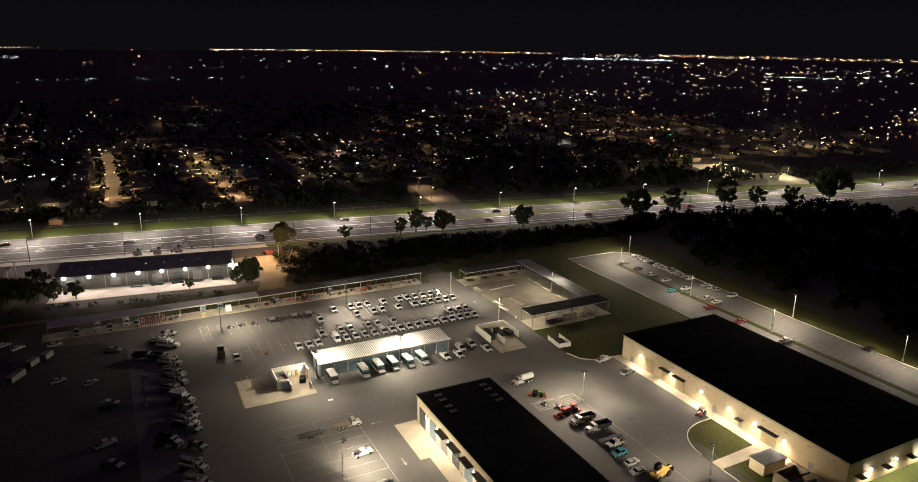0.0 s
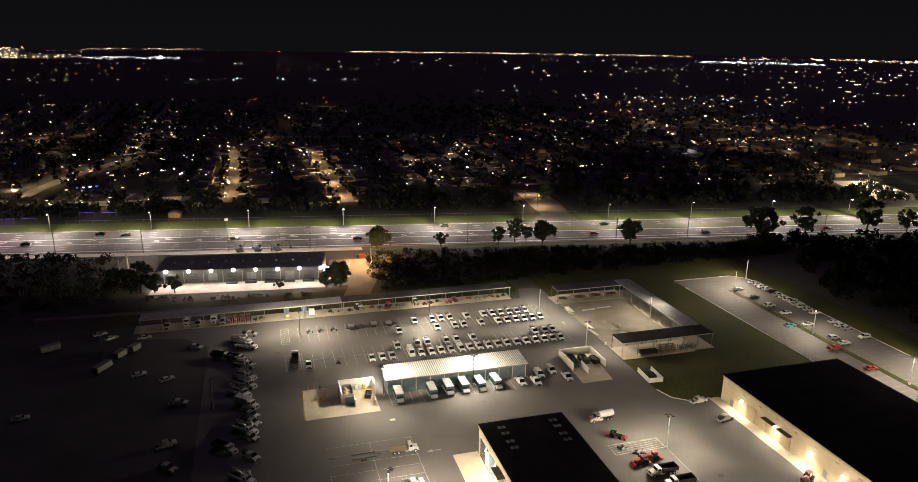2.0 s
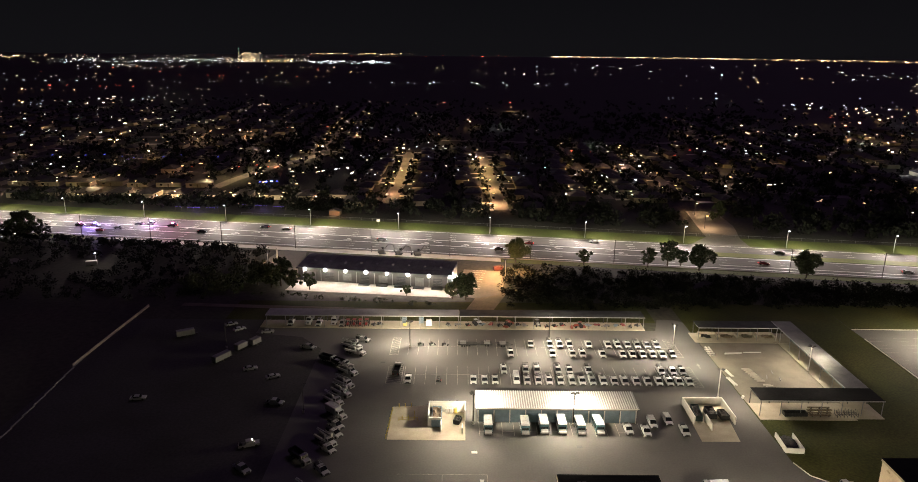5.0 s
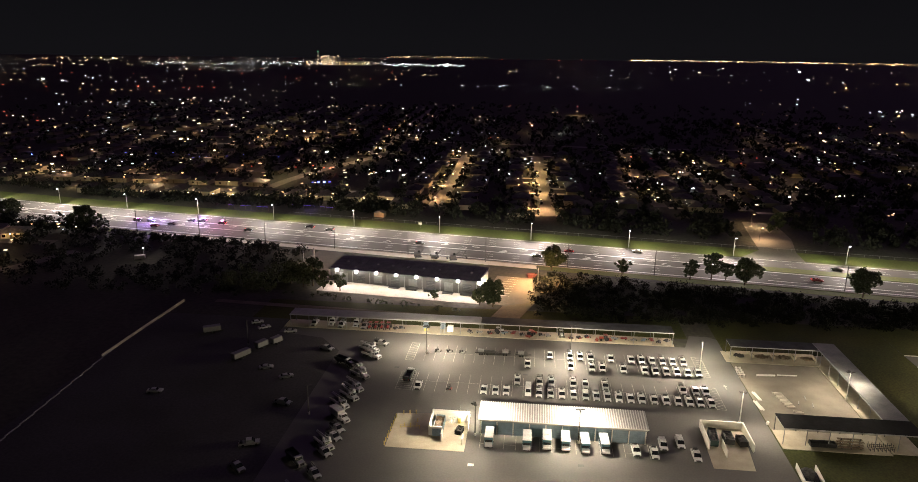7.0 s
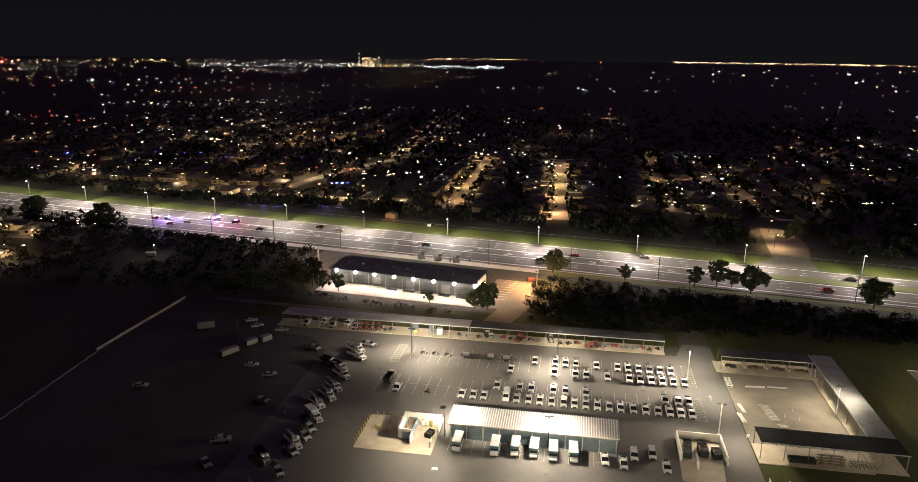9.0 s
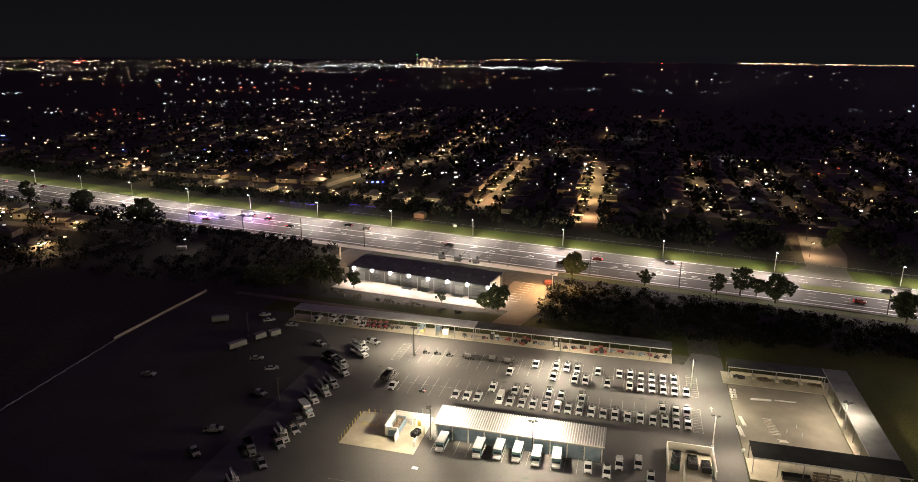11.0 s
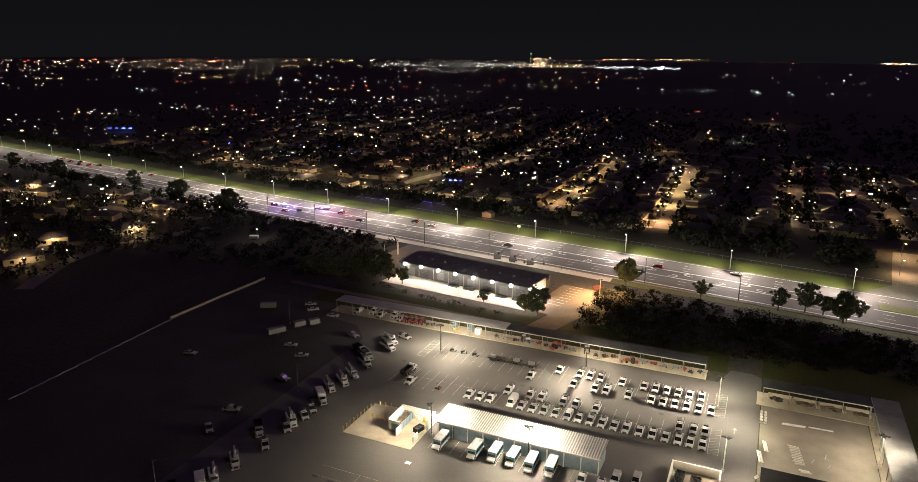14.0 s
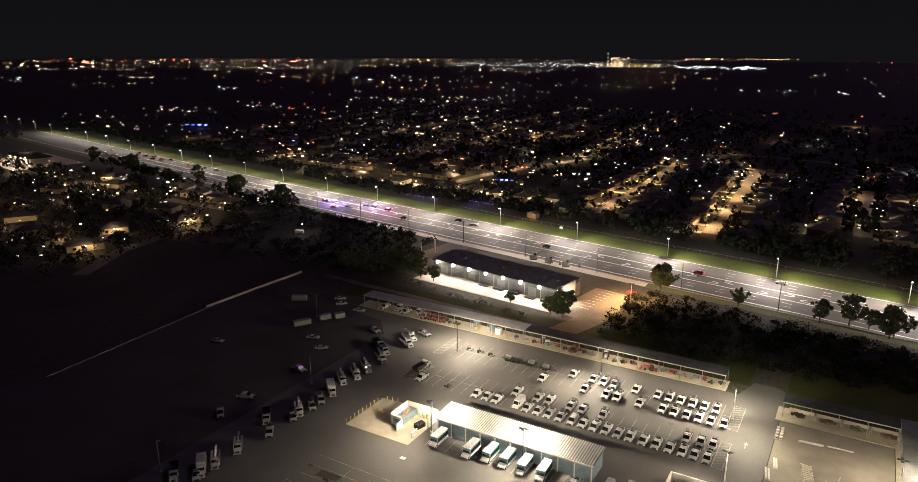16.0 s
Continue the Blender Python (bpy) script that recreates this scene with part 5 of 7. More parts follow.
def skip(label, x, y, turn, length, width, h, paint, fill):
    """An open-topped waste container with ribs and a load."""
    v = thing("waste_container", label, "container", pose(x, y, 0.05, 0, 0, turn), "waste containers")
    l, w = length / 2, width / 2
    part("floor", cube(-l, -w, 0.1, l, w, 0.2), paint, v)
    for q in ((-l, -w, l, -w + 0.08), (-l, w - 0.08, l, w), (-l, -w + 0.084, -l + 0.08, w - 0.084), (l - 0.08, -w + 0.084, l, w - 0.084)):
        part("side", cube(q[0], q[1], 0.204, q[2], q[3], h), paint, v)
    for i in range(int(length / 0.8)):
        for s in (-1, 1):
            part("rib", cube(-l + 0.3 + i * 0.8, s * (w + 0.04) - 0.036, 0.2, -l + 0.4 + i * 0.8, s * (w + 0.04) + 0.036, h - 0.05), paint, v)
    bm = bmesh.new()
    r = random.Random(label)
    n, k = 7, 4
    grid = [[bm.verts.new((-l + 0.1 + (length - 0.2) * i / n, -w + 0.1 + (width - 0.2) * j / k, h * 0.62 + r.uniform(0, 0.3 * h))) for j in range(k + 1)] for i in range(n + 1)]
    for i in range(n):
        for j in range(k):
            bm.faces.new((grid[i][j], grid[i + 1][j], grid[i + 1][j + 1], grid[i][j + 1]))
    part("load", bm, fill, v, "rough load")
    return v


skip("grey-blue roll-off container full of brown scrap", 35.9, 177.8, 90, 7.2, 2.4, 2.0, BLUE_PANEL, WOOD)
skip("small dark waste container on the pad", 41.2, 176.6, 75, 2.6, 1.6, 1.3, BLACK_STEEL, PILE_DARK)
for x, mat, lab in ((38.4, WHITE_WALL, "pale upright tank beside the white wall"), (39.5, WHITE_WALL, "pale upright tank beside the white wall"), (40.7, YELLOW_PAINT, "yellow pump cabinet beside the white wall")):
    t = thing("tank" if mat is WHITE_WALL else "pump_cabinet", lab, "tank", pose(x, 181.2, 0.06), "pad equipment")
    part("shell", cube(-0.42, -0.4, 0, 0.42, 0.4, 1.5, bevel=0.12), mat, t)
    part("cap", cube(-0.3, -0.3, 1.504, 0.3, 0.3, 1.62, bevel=0.04), GREY_METAL, t)
tank = thing("fuel_tank", "dark round fuel tank behind the white wall", "tank", pose(40.0, 183.8, 0.05))
part("shell", rod(bmesh.new(), (-1.6, 0, 0.9), (1.6, 0, 0.9), 0.75, 0.75, 16), DARK_WALL, tank)
part("vent_pipe", rod(bmesh.new(), (0.6, 0, 1.6), (0.6, 0, 3.6), 0.05, 0.05, 8), GREY_METAL, tank)
for x in (-1.1, 1.1):
    part("cradle", cube(x - 0.12, -0.6, 0, x + 0.12, 0.6, 0.5), GREY_METAL, tank)
for i in range(9):
    b = thing("bollard", "yellow steel bollard at the pad's edge", "bollard", pose(23.7 + 0.05 * i, 168.9 + i * 1.62, 0), "pad bollards")
    part("tube", rod(bmesh.new(), (0, 0, -0.1), (0, 0, 1.15), 0.13, 0.13, 10), YELLOW_PAINT, b)
    part("cap", rod(bmesh.new(), (0, 0, 1.154), (0, 0, 1.22), 0.13, 0.05, 10), YELLOW_PAINT, b)
for x, y in ((25.7, 184.0), (27.3, 184.2), (28.9, 184.4), (27.0, 177.8), (28.6, 177.9), (30.2, 178.0), (30.0, 180.4)):
    b = thing("bollard", "yellow steel bollard on the pad", "bollard", pose(x, y, 0.02), "pad bollards")
    part("tube", rod(bmesh.new(), (0, 0, 0), (0, 0, 1.1), 0.12, 0.12, 10), YELLOW_PAINT, b)
rail = thing("guard_rail", "yellow pipe guard rail on the pad", "rail", pose(0, 0, 0))
part("top_rail", rod(bmesh.new(), (26.2, 177.0, 0.95), (31.0, 177.3, 0.95), 0.06, 0.06, 8), YELLOW_PAINT, rail)
part("lower_rail", rod(bmesh.new(), (26.2, 177.0, 0.5), (31.0, 177.3, 0.5), 0.05, 0.05, 8), YELLOW_PAINT, rail)
for x, y in ((26.2, 177.0), (28.6, 177.15), (31.0, 177.3)):
    part("post", rod(bmesh.new(), (x, y, 0.05), (x, y, 1.0), 0.07, 0.07, 8), YELLOW_PAINT, rail)

# ---- the waste pen ----
pen = thing("waste_pen", "tan block-walled waste pen on a concrete pad", "wall", pose(0, 0, 0))
for q in ((101.7, 176.6, 102.0, 186.9, 2.2), (102.004, 186.6, 112.1, 186.9, 2.2), (112.104, 176.6, 112.4, 186.9, 2.2), (105.2, 173.6, 105.45, 178.6, 1.9)):
    part("wall", cube(*q[:2], 0.05, *q[2:]), WHITE_WALL, pen)
skip("dark green waste container in the pen", 103.7, 181.0, 84, 6.2, 1.9, 1.7, material("dark_green_steel", (0.02, 0.045, 0.04), 0.5, vary=0.1), PILE_DARK)
skip("black waste container in the pen", 107.4, 181.2, 90, 4.0, 2.2, 1.6, BLACK_STEEL, PILE_DARK)
skip("black waste container beside the pen wall", 110.4, 180.2, 95, 3.4, 2.0, 1.5, BLACK_STEEL, PILE_DARK)
for x in (104.4, 106.4, 107.8, 109.4):
    c = thing("crate", "cream crate stacked behind the pen wall", "crate", pose(x, 188.0, 0, 0, 0, 6 * (x - 106)), "crates")
    part("body", cube(-0.55, -0.45, 0, 0.55, 0.45, 0.9, bevel=0.04), CONCRETE_W, c)
    part("lid", cube(-0.58, -0.48, 0.904, 0.58, 0.48, 1.0, bevel=0.02), WHITE_WALL, c)

bin_pad = thing("gravel_bin", "pale low concrete bin holding a dark gravel heap", "bin", pose(122.0, 167.6, 0, 0, 0, -4))
for q in ((-2.2, -3.6, -1.95, 3.6), (1.95, -3.6, 2.2, 3.6), (-1.946, -3.6, 1.946, -3.35)):
    part("wall", cube(q[0], q[1], -0.1, q[2], q[3], 1.3, bevel=0.03), WHITE_WALL, bin_pad)
bm = bmesh.new()
bmesh.ops.create_icosphere(bm, subdivisions=3, radius=1.0, matrix=Matrix.LocRotScale((0, 0.3, 0.1), None, (1.9, 3.4, 1.15)))
for v in bm.verts:
    v.co += Vector((0, 0, 0.25)) * noise.noise(v.co * 1.5)
part("mound", bm, PILE_DARK, bin_pad, "dark gravel mound")

# ---- the storage yard ----
def pipe_stack(label, spots, length, r, turn, mat):
    s = thing("pipe_stack", label, "pipes", pose(0, 0, 0), "stored materials")
    d = Vector((math.cos(radians(turn)), math.sin(radians(turn)), 0)) * length / 2
    for x, y, z in spots:
        p = Vector((x, y, z + r + 0.03))
        part("pipe", rod(bmesh.new(), p - d, p + d, r, r, 12), mat, s)
    return s


pipe_stack("white plastic pipes lying side by side", [(127.6, 218.6, 0), (127.8, 219.0, 0)], 5.4, 0.2, 5, WHITE_WALL)
pipe_stack("single long white pipe on the paving", [(134.0, 219.6, 0)], 5.6, 0.18, 2, WHITE_WALL)
pipe_stack("short white pipes on the yard's edge", [(121.0, 205.4, 0), (121.5, 205.2, 0)], 4.4, 0.22, 98, WHITE_WALL)
pipe_stack("short white pipes on the yard's edge", [(119.9, 200.0, 0), (120.5, 199.8, 0)], 4.6, 0.24, 98, WHITE_WALL)
pipe_stack("short offcut of white pipe", [(119.7, 190.6, 0)], 0.9, 0.35, 60, WHITE_WALL)
for i in range(11):
    p = thing("concrete_post", "pale concrete post lying on the yard", "post", pose(127.5 + 0.12 * i, 208.0 - 0.76 * i, 0.02, 0, 0, 6 * (i % 3) - 4), "stored posts")
    part("shaft", cube(-1.35 + 0.2 * (i % 3), -0.16, 0, 1.2, 0.16, 0.3, bevel=0.03), CONCRETE_W, p)
    part("end_plate", cube(1.204, -0.17, 0, 1.24, 0.17, 0.32), GREY_METAL, p)
for x, y, a in ((129.6, 198.0, 0), (130.0, 197.4, 8), (131.6, 203.0, 70), (134.4, 206.0, 80), (135.0, 202.0, 75)):
    p = thing("concrete_post", "loose pale concrete post", "post", pose(x, y, 0.02, 0, 0, a), "stored posts")
    part("shaft", cube(-1.1, -0.1 if x > 131 else -0.2, 0, 1.1, 0.1 if x > 131 else 0.2, 0.24, bevel=0.03), GREY_METAL if x > 131 else CONCRETE_W, p)
for i in range(8):
    b = thing("drum", "white drum with a dark band", "drum", pose(120.0 + (i % 2) * 1.0, 221.8 - (i // 2) * 1.5, 0.0), "white drums")
    part("barrel", rod(bmesh.new(), (0, 0, 0), (0, 0, 1.0), 0.36, 0.36, 14), WHITE_WALL, b)
    part("band", rod(bmesh.new(), (0, 0, 0.42), (0, 0, 0.6), 0.372, 0.372, 14), BLACK_STEEL, b, "dark band")
# under the roofs
for i in range(4):
    x = 121.5 + i * 6.3
    b = thing("bulk_bin", "low concrete bay holding dark material", "bin", pose(x, 231.6, 0.08), "bulk bays")
    for q in ((-0.2, -3.4, 0.1, 2.4), (5.6, -3.4, 5.9, 2.4), (0.104, 2.1, 5.596, 2.4)):
        part("wall", cube(q[0], max(q[1], -0.6), 0, q[2], q[3], 0.9, bevel=0.03), CONCRETE, b)
    bm = bmesh.new()
    bmesh.ops.create_icosphere(bm, subdivisions=3, radius=1.0, matrix=Matrix.LocRotScale((2.2 + 0.5 * i, 0.7, -0.2), None, (2.0 + 0.25 * (i % 2), 1.6, 0.5 + 0.1 * (i % 3))))
    for v in bm.verts:
        v.co += Vector((0.1, 0.1, 0.45)) * noise.noise(v.co * 1.1 + Vector((i * 7, 0, 0)))
    part("heap", bm, (PILE_DARK, WOOD, DIRT, WOOD)[i], b, "heap of loose material")
rack = thing("pallet_rack", "tall dark teal pallet rack under the roof", "rack", pose(150.6, 190.5, 0.08), "racks")
for k in range(8):
    for x in (-0.5, 0.5):
        part("upright", cube(x - 0.05, k * 5.4 - 0.05, 0, x + 0.05, k * 5.4 + 0.05, 3.8), TEAL_BUS, rack)
for z in (0.6, 1.7, 2.8):
    for x in (-0.5, 0.5):
        part("beam", cube(x - 0.04, 0.054, z, x + 0.04, 37.75, z + 0.12), TEAL_BUS, rack)
skip("long dark open container under the roof", 129.8, 181.6, 1, 6.0, 1.8, 1.1, BLACK_STEEL, PILE_DARK)
lum = thing("lumber_rack", "steel rack with brown timber beams", "rack", pose(136.3, 182.0, 0.08), "racks")
for x in (-2.2, 0, 2.2):
    part("upright", cube(x - 0.08, -0.08, 0, x + 0.08, 0.08, 2.2), POLE_DARK, lum)
    part("foot", cube(x - 0.08, -1.2, 0, x + 0.08, 1.2, 0.12), POLE_DARK, lum)
    for z in (0.7, 1.5):
        part("arm", cube(x - 0.06, -1.1, z, x + 0.06, 1.1, z + 0.1), POLE_DARK, lum)
for z in (0.104, 0.804, 1.604):
    for y in (-0.9, -0.55, 0.35, 0.7):
        part("timber", cube(-2.9, y, z + 0.02, 2.9, y + 0.22, z + 0.22, bevel=0.02), WOOD, lum)
pr = thing("pipe_rack", "steel rack with many upright dividers", "rack", pose(143.2, 181.4, 0.08), "racks")
for i in range(7):
    x = -2.7 + i * 0.9
    part("divider", cube(x - 0.05, -0.9, 0.2, x + 0.05, 0.9, 0.3), POLE_DARK, pr)
    for y in (-0.85, 0.0, 0.85):
        part("upright", cube(x - 0.05, y - 0.05, 0, x + 0.05, y + 0.05, 1.6), POLE_DARK, pr)
for y in (-0.85, 0.0, 0.85):
    part("rail", cube(-2.8, y - 0.05, 0.9, 2.8, y + 0.05, 1.0), POLE_DARK, pr)

# ---- machines under the long shed ----
place_all(lambda: mower("red mowing deck machine under the long shed", RED_STEEL), [(44.8, 239.6, 20), (71.5, 239.2, 100), (74.4, 239.6, 30), (77.2, 240.4, 0)])
place_all(lambda: tractor("red implement tractor under the long shed", ORANGE_STEEL, ORANGE_STEEL), [(58.4, 239.8, 60), (82.4, 238.8, 190)])
place_all(lambda: tractor("red sweeper parked under the shed roof", RED_STEEL), [(3.6, 239.0, -90), (5.7, 239.2, -90), (7.8, 239.2, -90), (9.9, 239.4, -90)])
place_all(lambda: mower("grey machine parked under the long shed", GREY_STEEL), [(12.6, 239.4, 40), (38.0, 239.4, -60), (55.6, 239.6, 20), (14.6, 240.0, 10), (100.2, 239.6, 70), (103.0, 240.6, 40), (62.0, 240.0, 0)])
place_all(lambda: pickup(WHITE_CAR, "white pickup parked under the shed roof", "rack"), [(1.6, 239.4, S), (-6.4, 239.4, S), (-16.0, 239.6, S)])
place_all(lambda: heavy_truck("bucket", "white bucket truck parked under the shed roof"), [(-1.4, 241.6, S), (-10.0, 241.8, S)])
place_all(lambda: tractor("white buggy parked under the long shed", WHITE_CAR), [(68.4, 240.2, -80), (47.6, 240.4, 20)])
for x, h, w, mat, lab in ((31.2, 2.0, 1.9, WHITE_WALL, "white storage cabinet under the long shed"), (23.0, 1.1, 1.4, YELLOW_PAINT, "yellow storage box under the long shed")):
    c = thing("storage_cabinet", lab, "cabinet", pose(x, 239.6, 0.08), "shed storage")
    part("body", cube(-w / 2, -0.8, 0, w / 2, 0.8, h, bevel=0.05), mat, c)
    part("door", cube(-w / 2 + 0.1, -0.83, 0.1, -0.02, -0.804, h - 0.1), mat, c)
    part("door", cube(0.02, -0.83, 0.1, w / 2 - 0.1, -0.804, h - 0.1), mat, c)
for x in (22.8, 28.6):
    c = thing("steel_shelving", "blue steel shelving against a shed post", "shelf", pose(x, 239.6, 0.08), "shed storage")
    for a in (-0.7, 0.7):
        for y in (-1.6, 1.6):
            part("upright", cube(a - 0.05, y - 0.05, 0, a + 0.05, y + 0.05, 3.6), BLUE_PANEL, c)
    for z in (1.3, 2.2, 3.1):
        part("shelf", cube(-0.64, -1.7, z, 0.64, 1.7, z + 0.08), BLUE_PANEL, c)
for i, x in enumerate((41.0, 49.5, 52.5, 64.0, 86.0, 89.0, 92.0, 95.4, 98.0)):
    c = thing("implement", "low grey mower attachment on the slab", "machine", pose(x, 239.8 + 0.4 * (i % 3), 0.08, 0, 0, 35 * i), "implements")
    part("deck", cube(-1.1, -0.6, 0.15, 1.1, 0.6, 0.45, bevel=0.08), (GREY_STEEL, BLUE_PANEL, RED_STEEL)[i % 3], c)
    part("drawbar", rod(bmesh.new(), (1.1, 0, 0.3), (2.3, 0, 0.4), 0.06, 0.06, 6), BLACK_STEEL, c)
    for s in (-1, 1):
        part("wheel", rod(bmesh.new(), (-0.6, s * 0.7, 0.22), (-0.6, s * 0.85, 0.22), 0.22, 0.22, 10), RUBBER, c)

# ---- staff car park ----
E0 = 205.6
place_all(lambda: car(WHITE_CAR, "white car in the staff car park"), [(E0, 229.0, 0), (E0, 223.4, 180), (E0, 211.4, 0), (E0, 201.6, 0), (E0, 186.8, 0), (194.4, 223.4, 0), (195.0, 187.2, 180), (195.2, 171.4, 0), (195.0, 198.0, 180)])
place_all(lambda: car(SILVER_CAR, "silver sport utility car in the staff car park", suv=True), [(E0, 226.2, 0), (E0, 214.2, 0), (E0, 206.6, 180), (E0, 181.0, 0), (195.2, 175.6, 0), (194.6, 205.6, 0), (E0, 198.6, 0)])
place_all(lambda: car(WHITE_CAR, "white sport utility car in the staff car park", suv=True), [(E0, 220.6, 0), (E0, 208.8, 0), (E0, 183.4, 0), (E0, 173.6, 180), (E0, 195.4, 0)])
place_all(lambda: car(BLACK_CAR, "black car in the staff car park"), [(194.6, 214.2, 0), (208.0, 120.6, 0), (E0, 217.6, 0)])
place_all(lambda: car(RED_CAR, "red car in the staff car park"), [(188.6, 154.4, 0)])
place_all(lambda: pickup(RED_CAR, "dark red pickup in the staff car park"), [(188.8, 168.8, 0)])
place_all(lambda: car(BLUE_CAR, "teal-blue car in the staff car park"), [(188.4, 188.0, 0)])
place_all(lambda: pickup(WHITE_CAR, "white pickup in the staff car park"), [(188.8, 136.4, 0), (E0, 204.0, 0)])

# ---- the dark field to the west ----
wall = thing("field_wall", "long low pale concrete wall across the dark field", "wall", pose(0, 0, 0))
pts = [(-73.0, 206.0), (-72.6, 222.0), (-71.4, 255.0)]
for (ax, ay), (bx, by) in zip(pts, pts[1:]):
    n = max(1, int(math.hypot(bx - ax, by - ay) / 6))
    for i in range(n):
        p, q = Vector((ax, ay)).lerp(Vector((bx, by)), i / n), Vector((ax, ay)).lerp(Vector((bx, by)), (i + 1) / n)
        m = pose(p.x, p.y, -0.1, 0, 0, math.degrees(math.atan2(q.y - p.y, q.x - p.x)))
        part("panel", cube(0.03, -0.1, 0, (q - p).length - 0.03, 0.1, 1.0, m), CONCRETE, wall)
for x, y, l, a, lab in ((-30.4, 211.0, 6.0, 60, "pale box trailer in the dark yard"), (-27.0, 219.0, 4.0, 60, "pale box trailer in the dark yard"), (-23.5, 222.6, 3.6, 60, "pale box trailer in the dark yard"), (-48.0, 228.6, 5.5, 30, "pale canvas-topped trailer in the dark field")):
    t = thing("box_trailer", lab, "trailer", pose(x, y, 0, 0, 0, a), "trailers")
    part("box", cube(-l / 2, -1.0, 0.7, l / 2, 1.0, 2.4, bevel=0.06), GREY_STEEL, t)
    part("chassis", cube(-l / 2, -0.5, 0.45, l / 2 + 1.0, 0.5, 0.69), BLACK_STEEL, t)
    wheel_set(t, (-0.4, 0.4), 1.1, 0.35, 0.22)
# the wall's southern run, made lower and darker to imitate fading light
kerb = thing("field_kerb", "low weathered concrete kerb across the dark field", "kerb", pose(0, 0, 0))
for i in range(12):
    part("kerb_stone", cube(-72.9 + 0.4 * i, 205.8 - 5.6 * i, -0.1, -72.6 + 0.4 * i, 211.2 - 5.6 * i, 0.25, bevel=0.03), GREY_STEEL, kerb)
place_all(lambda: car(SILVER_CAR, "grey car parked in the dark field"), [(-36.0, 238.0, 30), (-32.0, 234.0, 40), (-22.0, 232.0, 10), (-45.0, 187.0, 10), (-20.0, 205.0, 20), (-12.0, 200.0, 30)])

lt = thing("light_tower", "small white light-tower trailer in the dark field", "trailer", pose(-115.8, 301.5, 0, 0, 0, 20))
part("box", cube(-2.4, -1.0, 0.5, 2.0, 1.0, 2.2, bevel=0.08), WHITE_WALL, lt)
part("mast", rod(bmesh.new(), (1.6, 0, 2.2), (1.6, 0, 5.2), 0.07, 0.05, 8), GREY_METAL, lt)
part("lamp_head", cube(1.35, -0.35, 5.204, 1.85, 0.35, 5.6, bevel=0.05), GLOW_COOL, lt, "lit lamp head")
wheel_set(lt, (0.0,), 1.1, 0.33, 0.2)
bulb("tower_light", -114.2, 301.0, 5.9, 500, COOL_WHITE, 0.2)

# ---- beside the highway ----
for i in range(14):
    x = -180.0 + 36.2 * i
    p = thing("utility_pole", "dark wooden utility pole beside the footway", "pole", pose(*highway_point(x, 40.6 if x < 70 else 38.8), 0), "utility poles")
    part("pole", rod(bmesh.new(), (0, 0, -0.2), (0, 0, 11.0), 0.17, 0.12, 8), POLE_DARK, p)
    part("crossarm", cube(-0.06, -1.1, 10.0, 0.06, 1.1, 10.14), POLE_DARK, p)
fence = thing("wire_fence", "low wire fence along the far side of the verge", "fence", pose(0, 0, 0))
for i in range(66):
    xa, xb = -80 + 6.2 * i, -80 + 6.2 * (i + 1)
    ya, yb = north_edge(xa) + 16.6, north_edge(xb) + 16.6
    part("post", rod(bmesh.new(), (xa, ya, -0.1), (xa, ya, 1.15), 0.06, 0.06, 6), GREY_METAL, fence)
    part("rail", rod(bmesh.new(), (xa, ya, 1.05), (xb, yb, 1.05), 0.05, 0.05, 5), GREY_METAL, fence)
mon = thing("sign_post", "tall square white post by the warehouse drive", "post", pose(-38.4, 309.2, 0))
part("post", cube(-0.28, -0.28, -0.1, 0.28, 0.28, 6.2, bevel=0.03), WHITE_WALL, mon)
part("cap", cube(-0.34, -0.34, 6.204, 0.34, 0.34, 6.36, bevel=0.03), WHITE_WALL, mon)
place_all(lambda: excavator("dark excavator parked between warehouse and highway"), [(6.0, 322.5, 20), (14.0, 321.5, -10), (22.5, 320.5, 15)])
skip("orange-red waste container beside the parking court", 58.0, 300.0, 20, 4.0, 2.0, 1.7, material("dark_red_steel", (0.09, 0.014, 0.011), 0.6, vary=0.15), PILE_DARK)
lamp_post(60.5, 291.0, 7.5, 150, 45000, True, (1.0, 0.56, 0.22))
lamp_post(-40.0, 300.0, 7.0, 30, 3500, True, (1.0, 0.62, 0.28))
bm = bmesh.new()
sheet(bm, [(-48, 285), (-24, 288), (-30, 334), (-40, 335.5)], 0.01, 0.08)
structure("drive", bm, STREET, "pale drive beside the warehouse", "road")
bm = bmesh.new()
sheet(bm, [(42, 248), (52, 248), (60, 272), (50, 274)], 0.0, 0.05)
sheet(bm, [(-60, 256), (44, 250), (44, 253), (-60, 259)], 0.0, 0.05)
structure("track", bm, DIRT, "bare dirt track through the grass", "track")


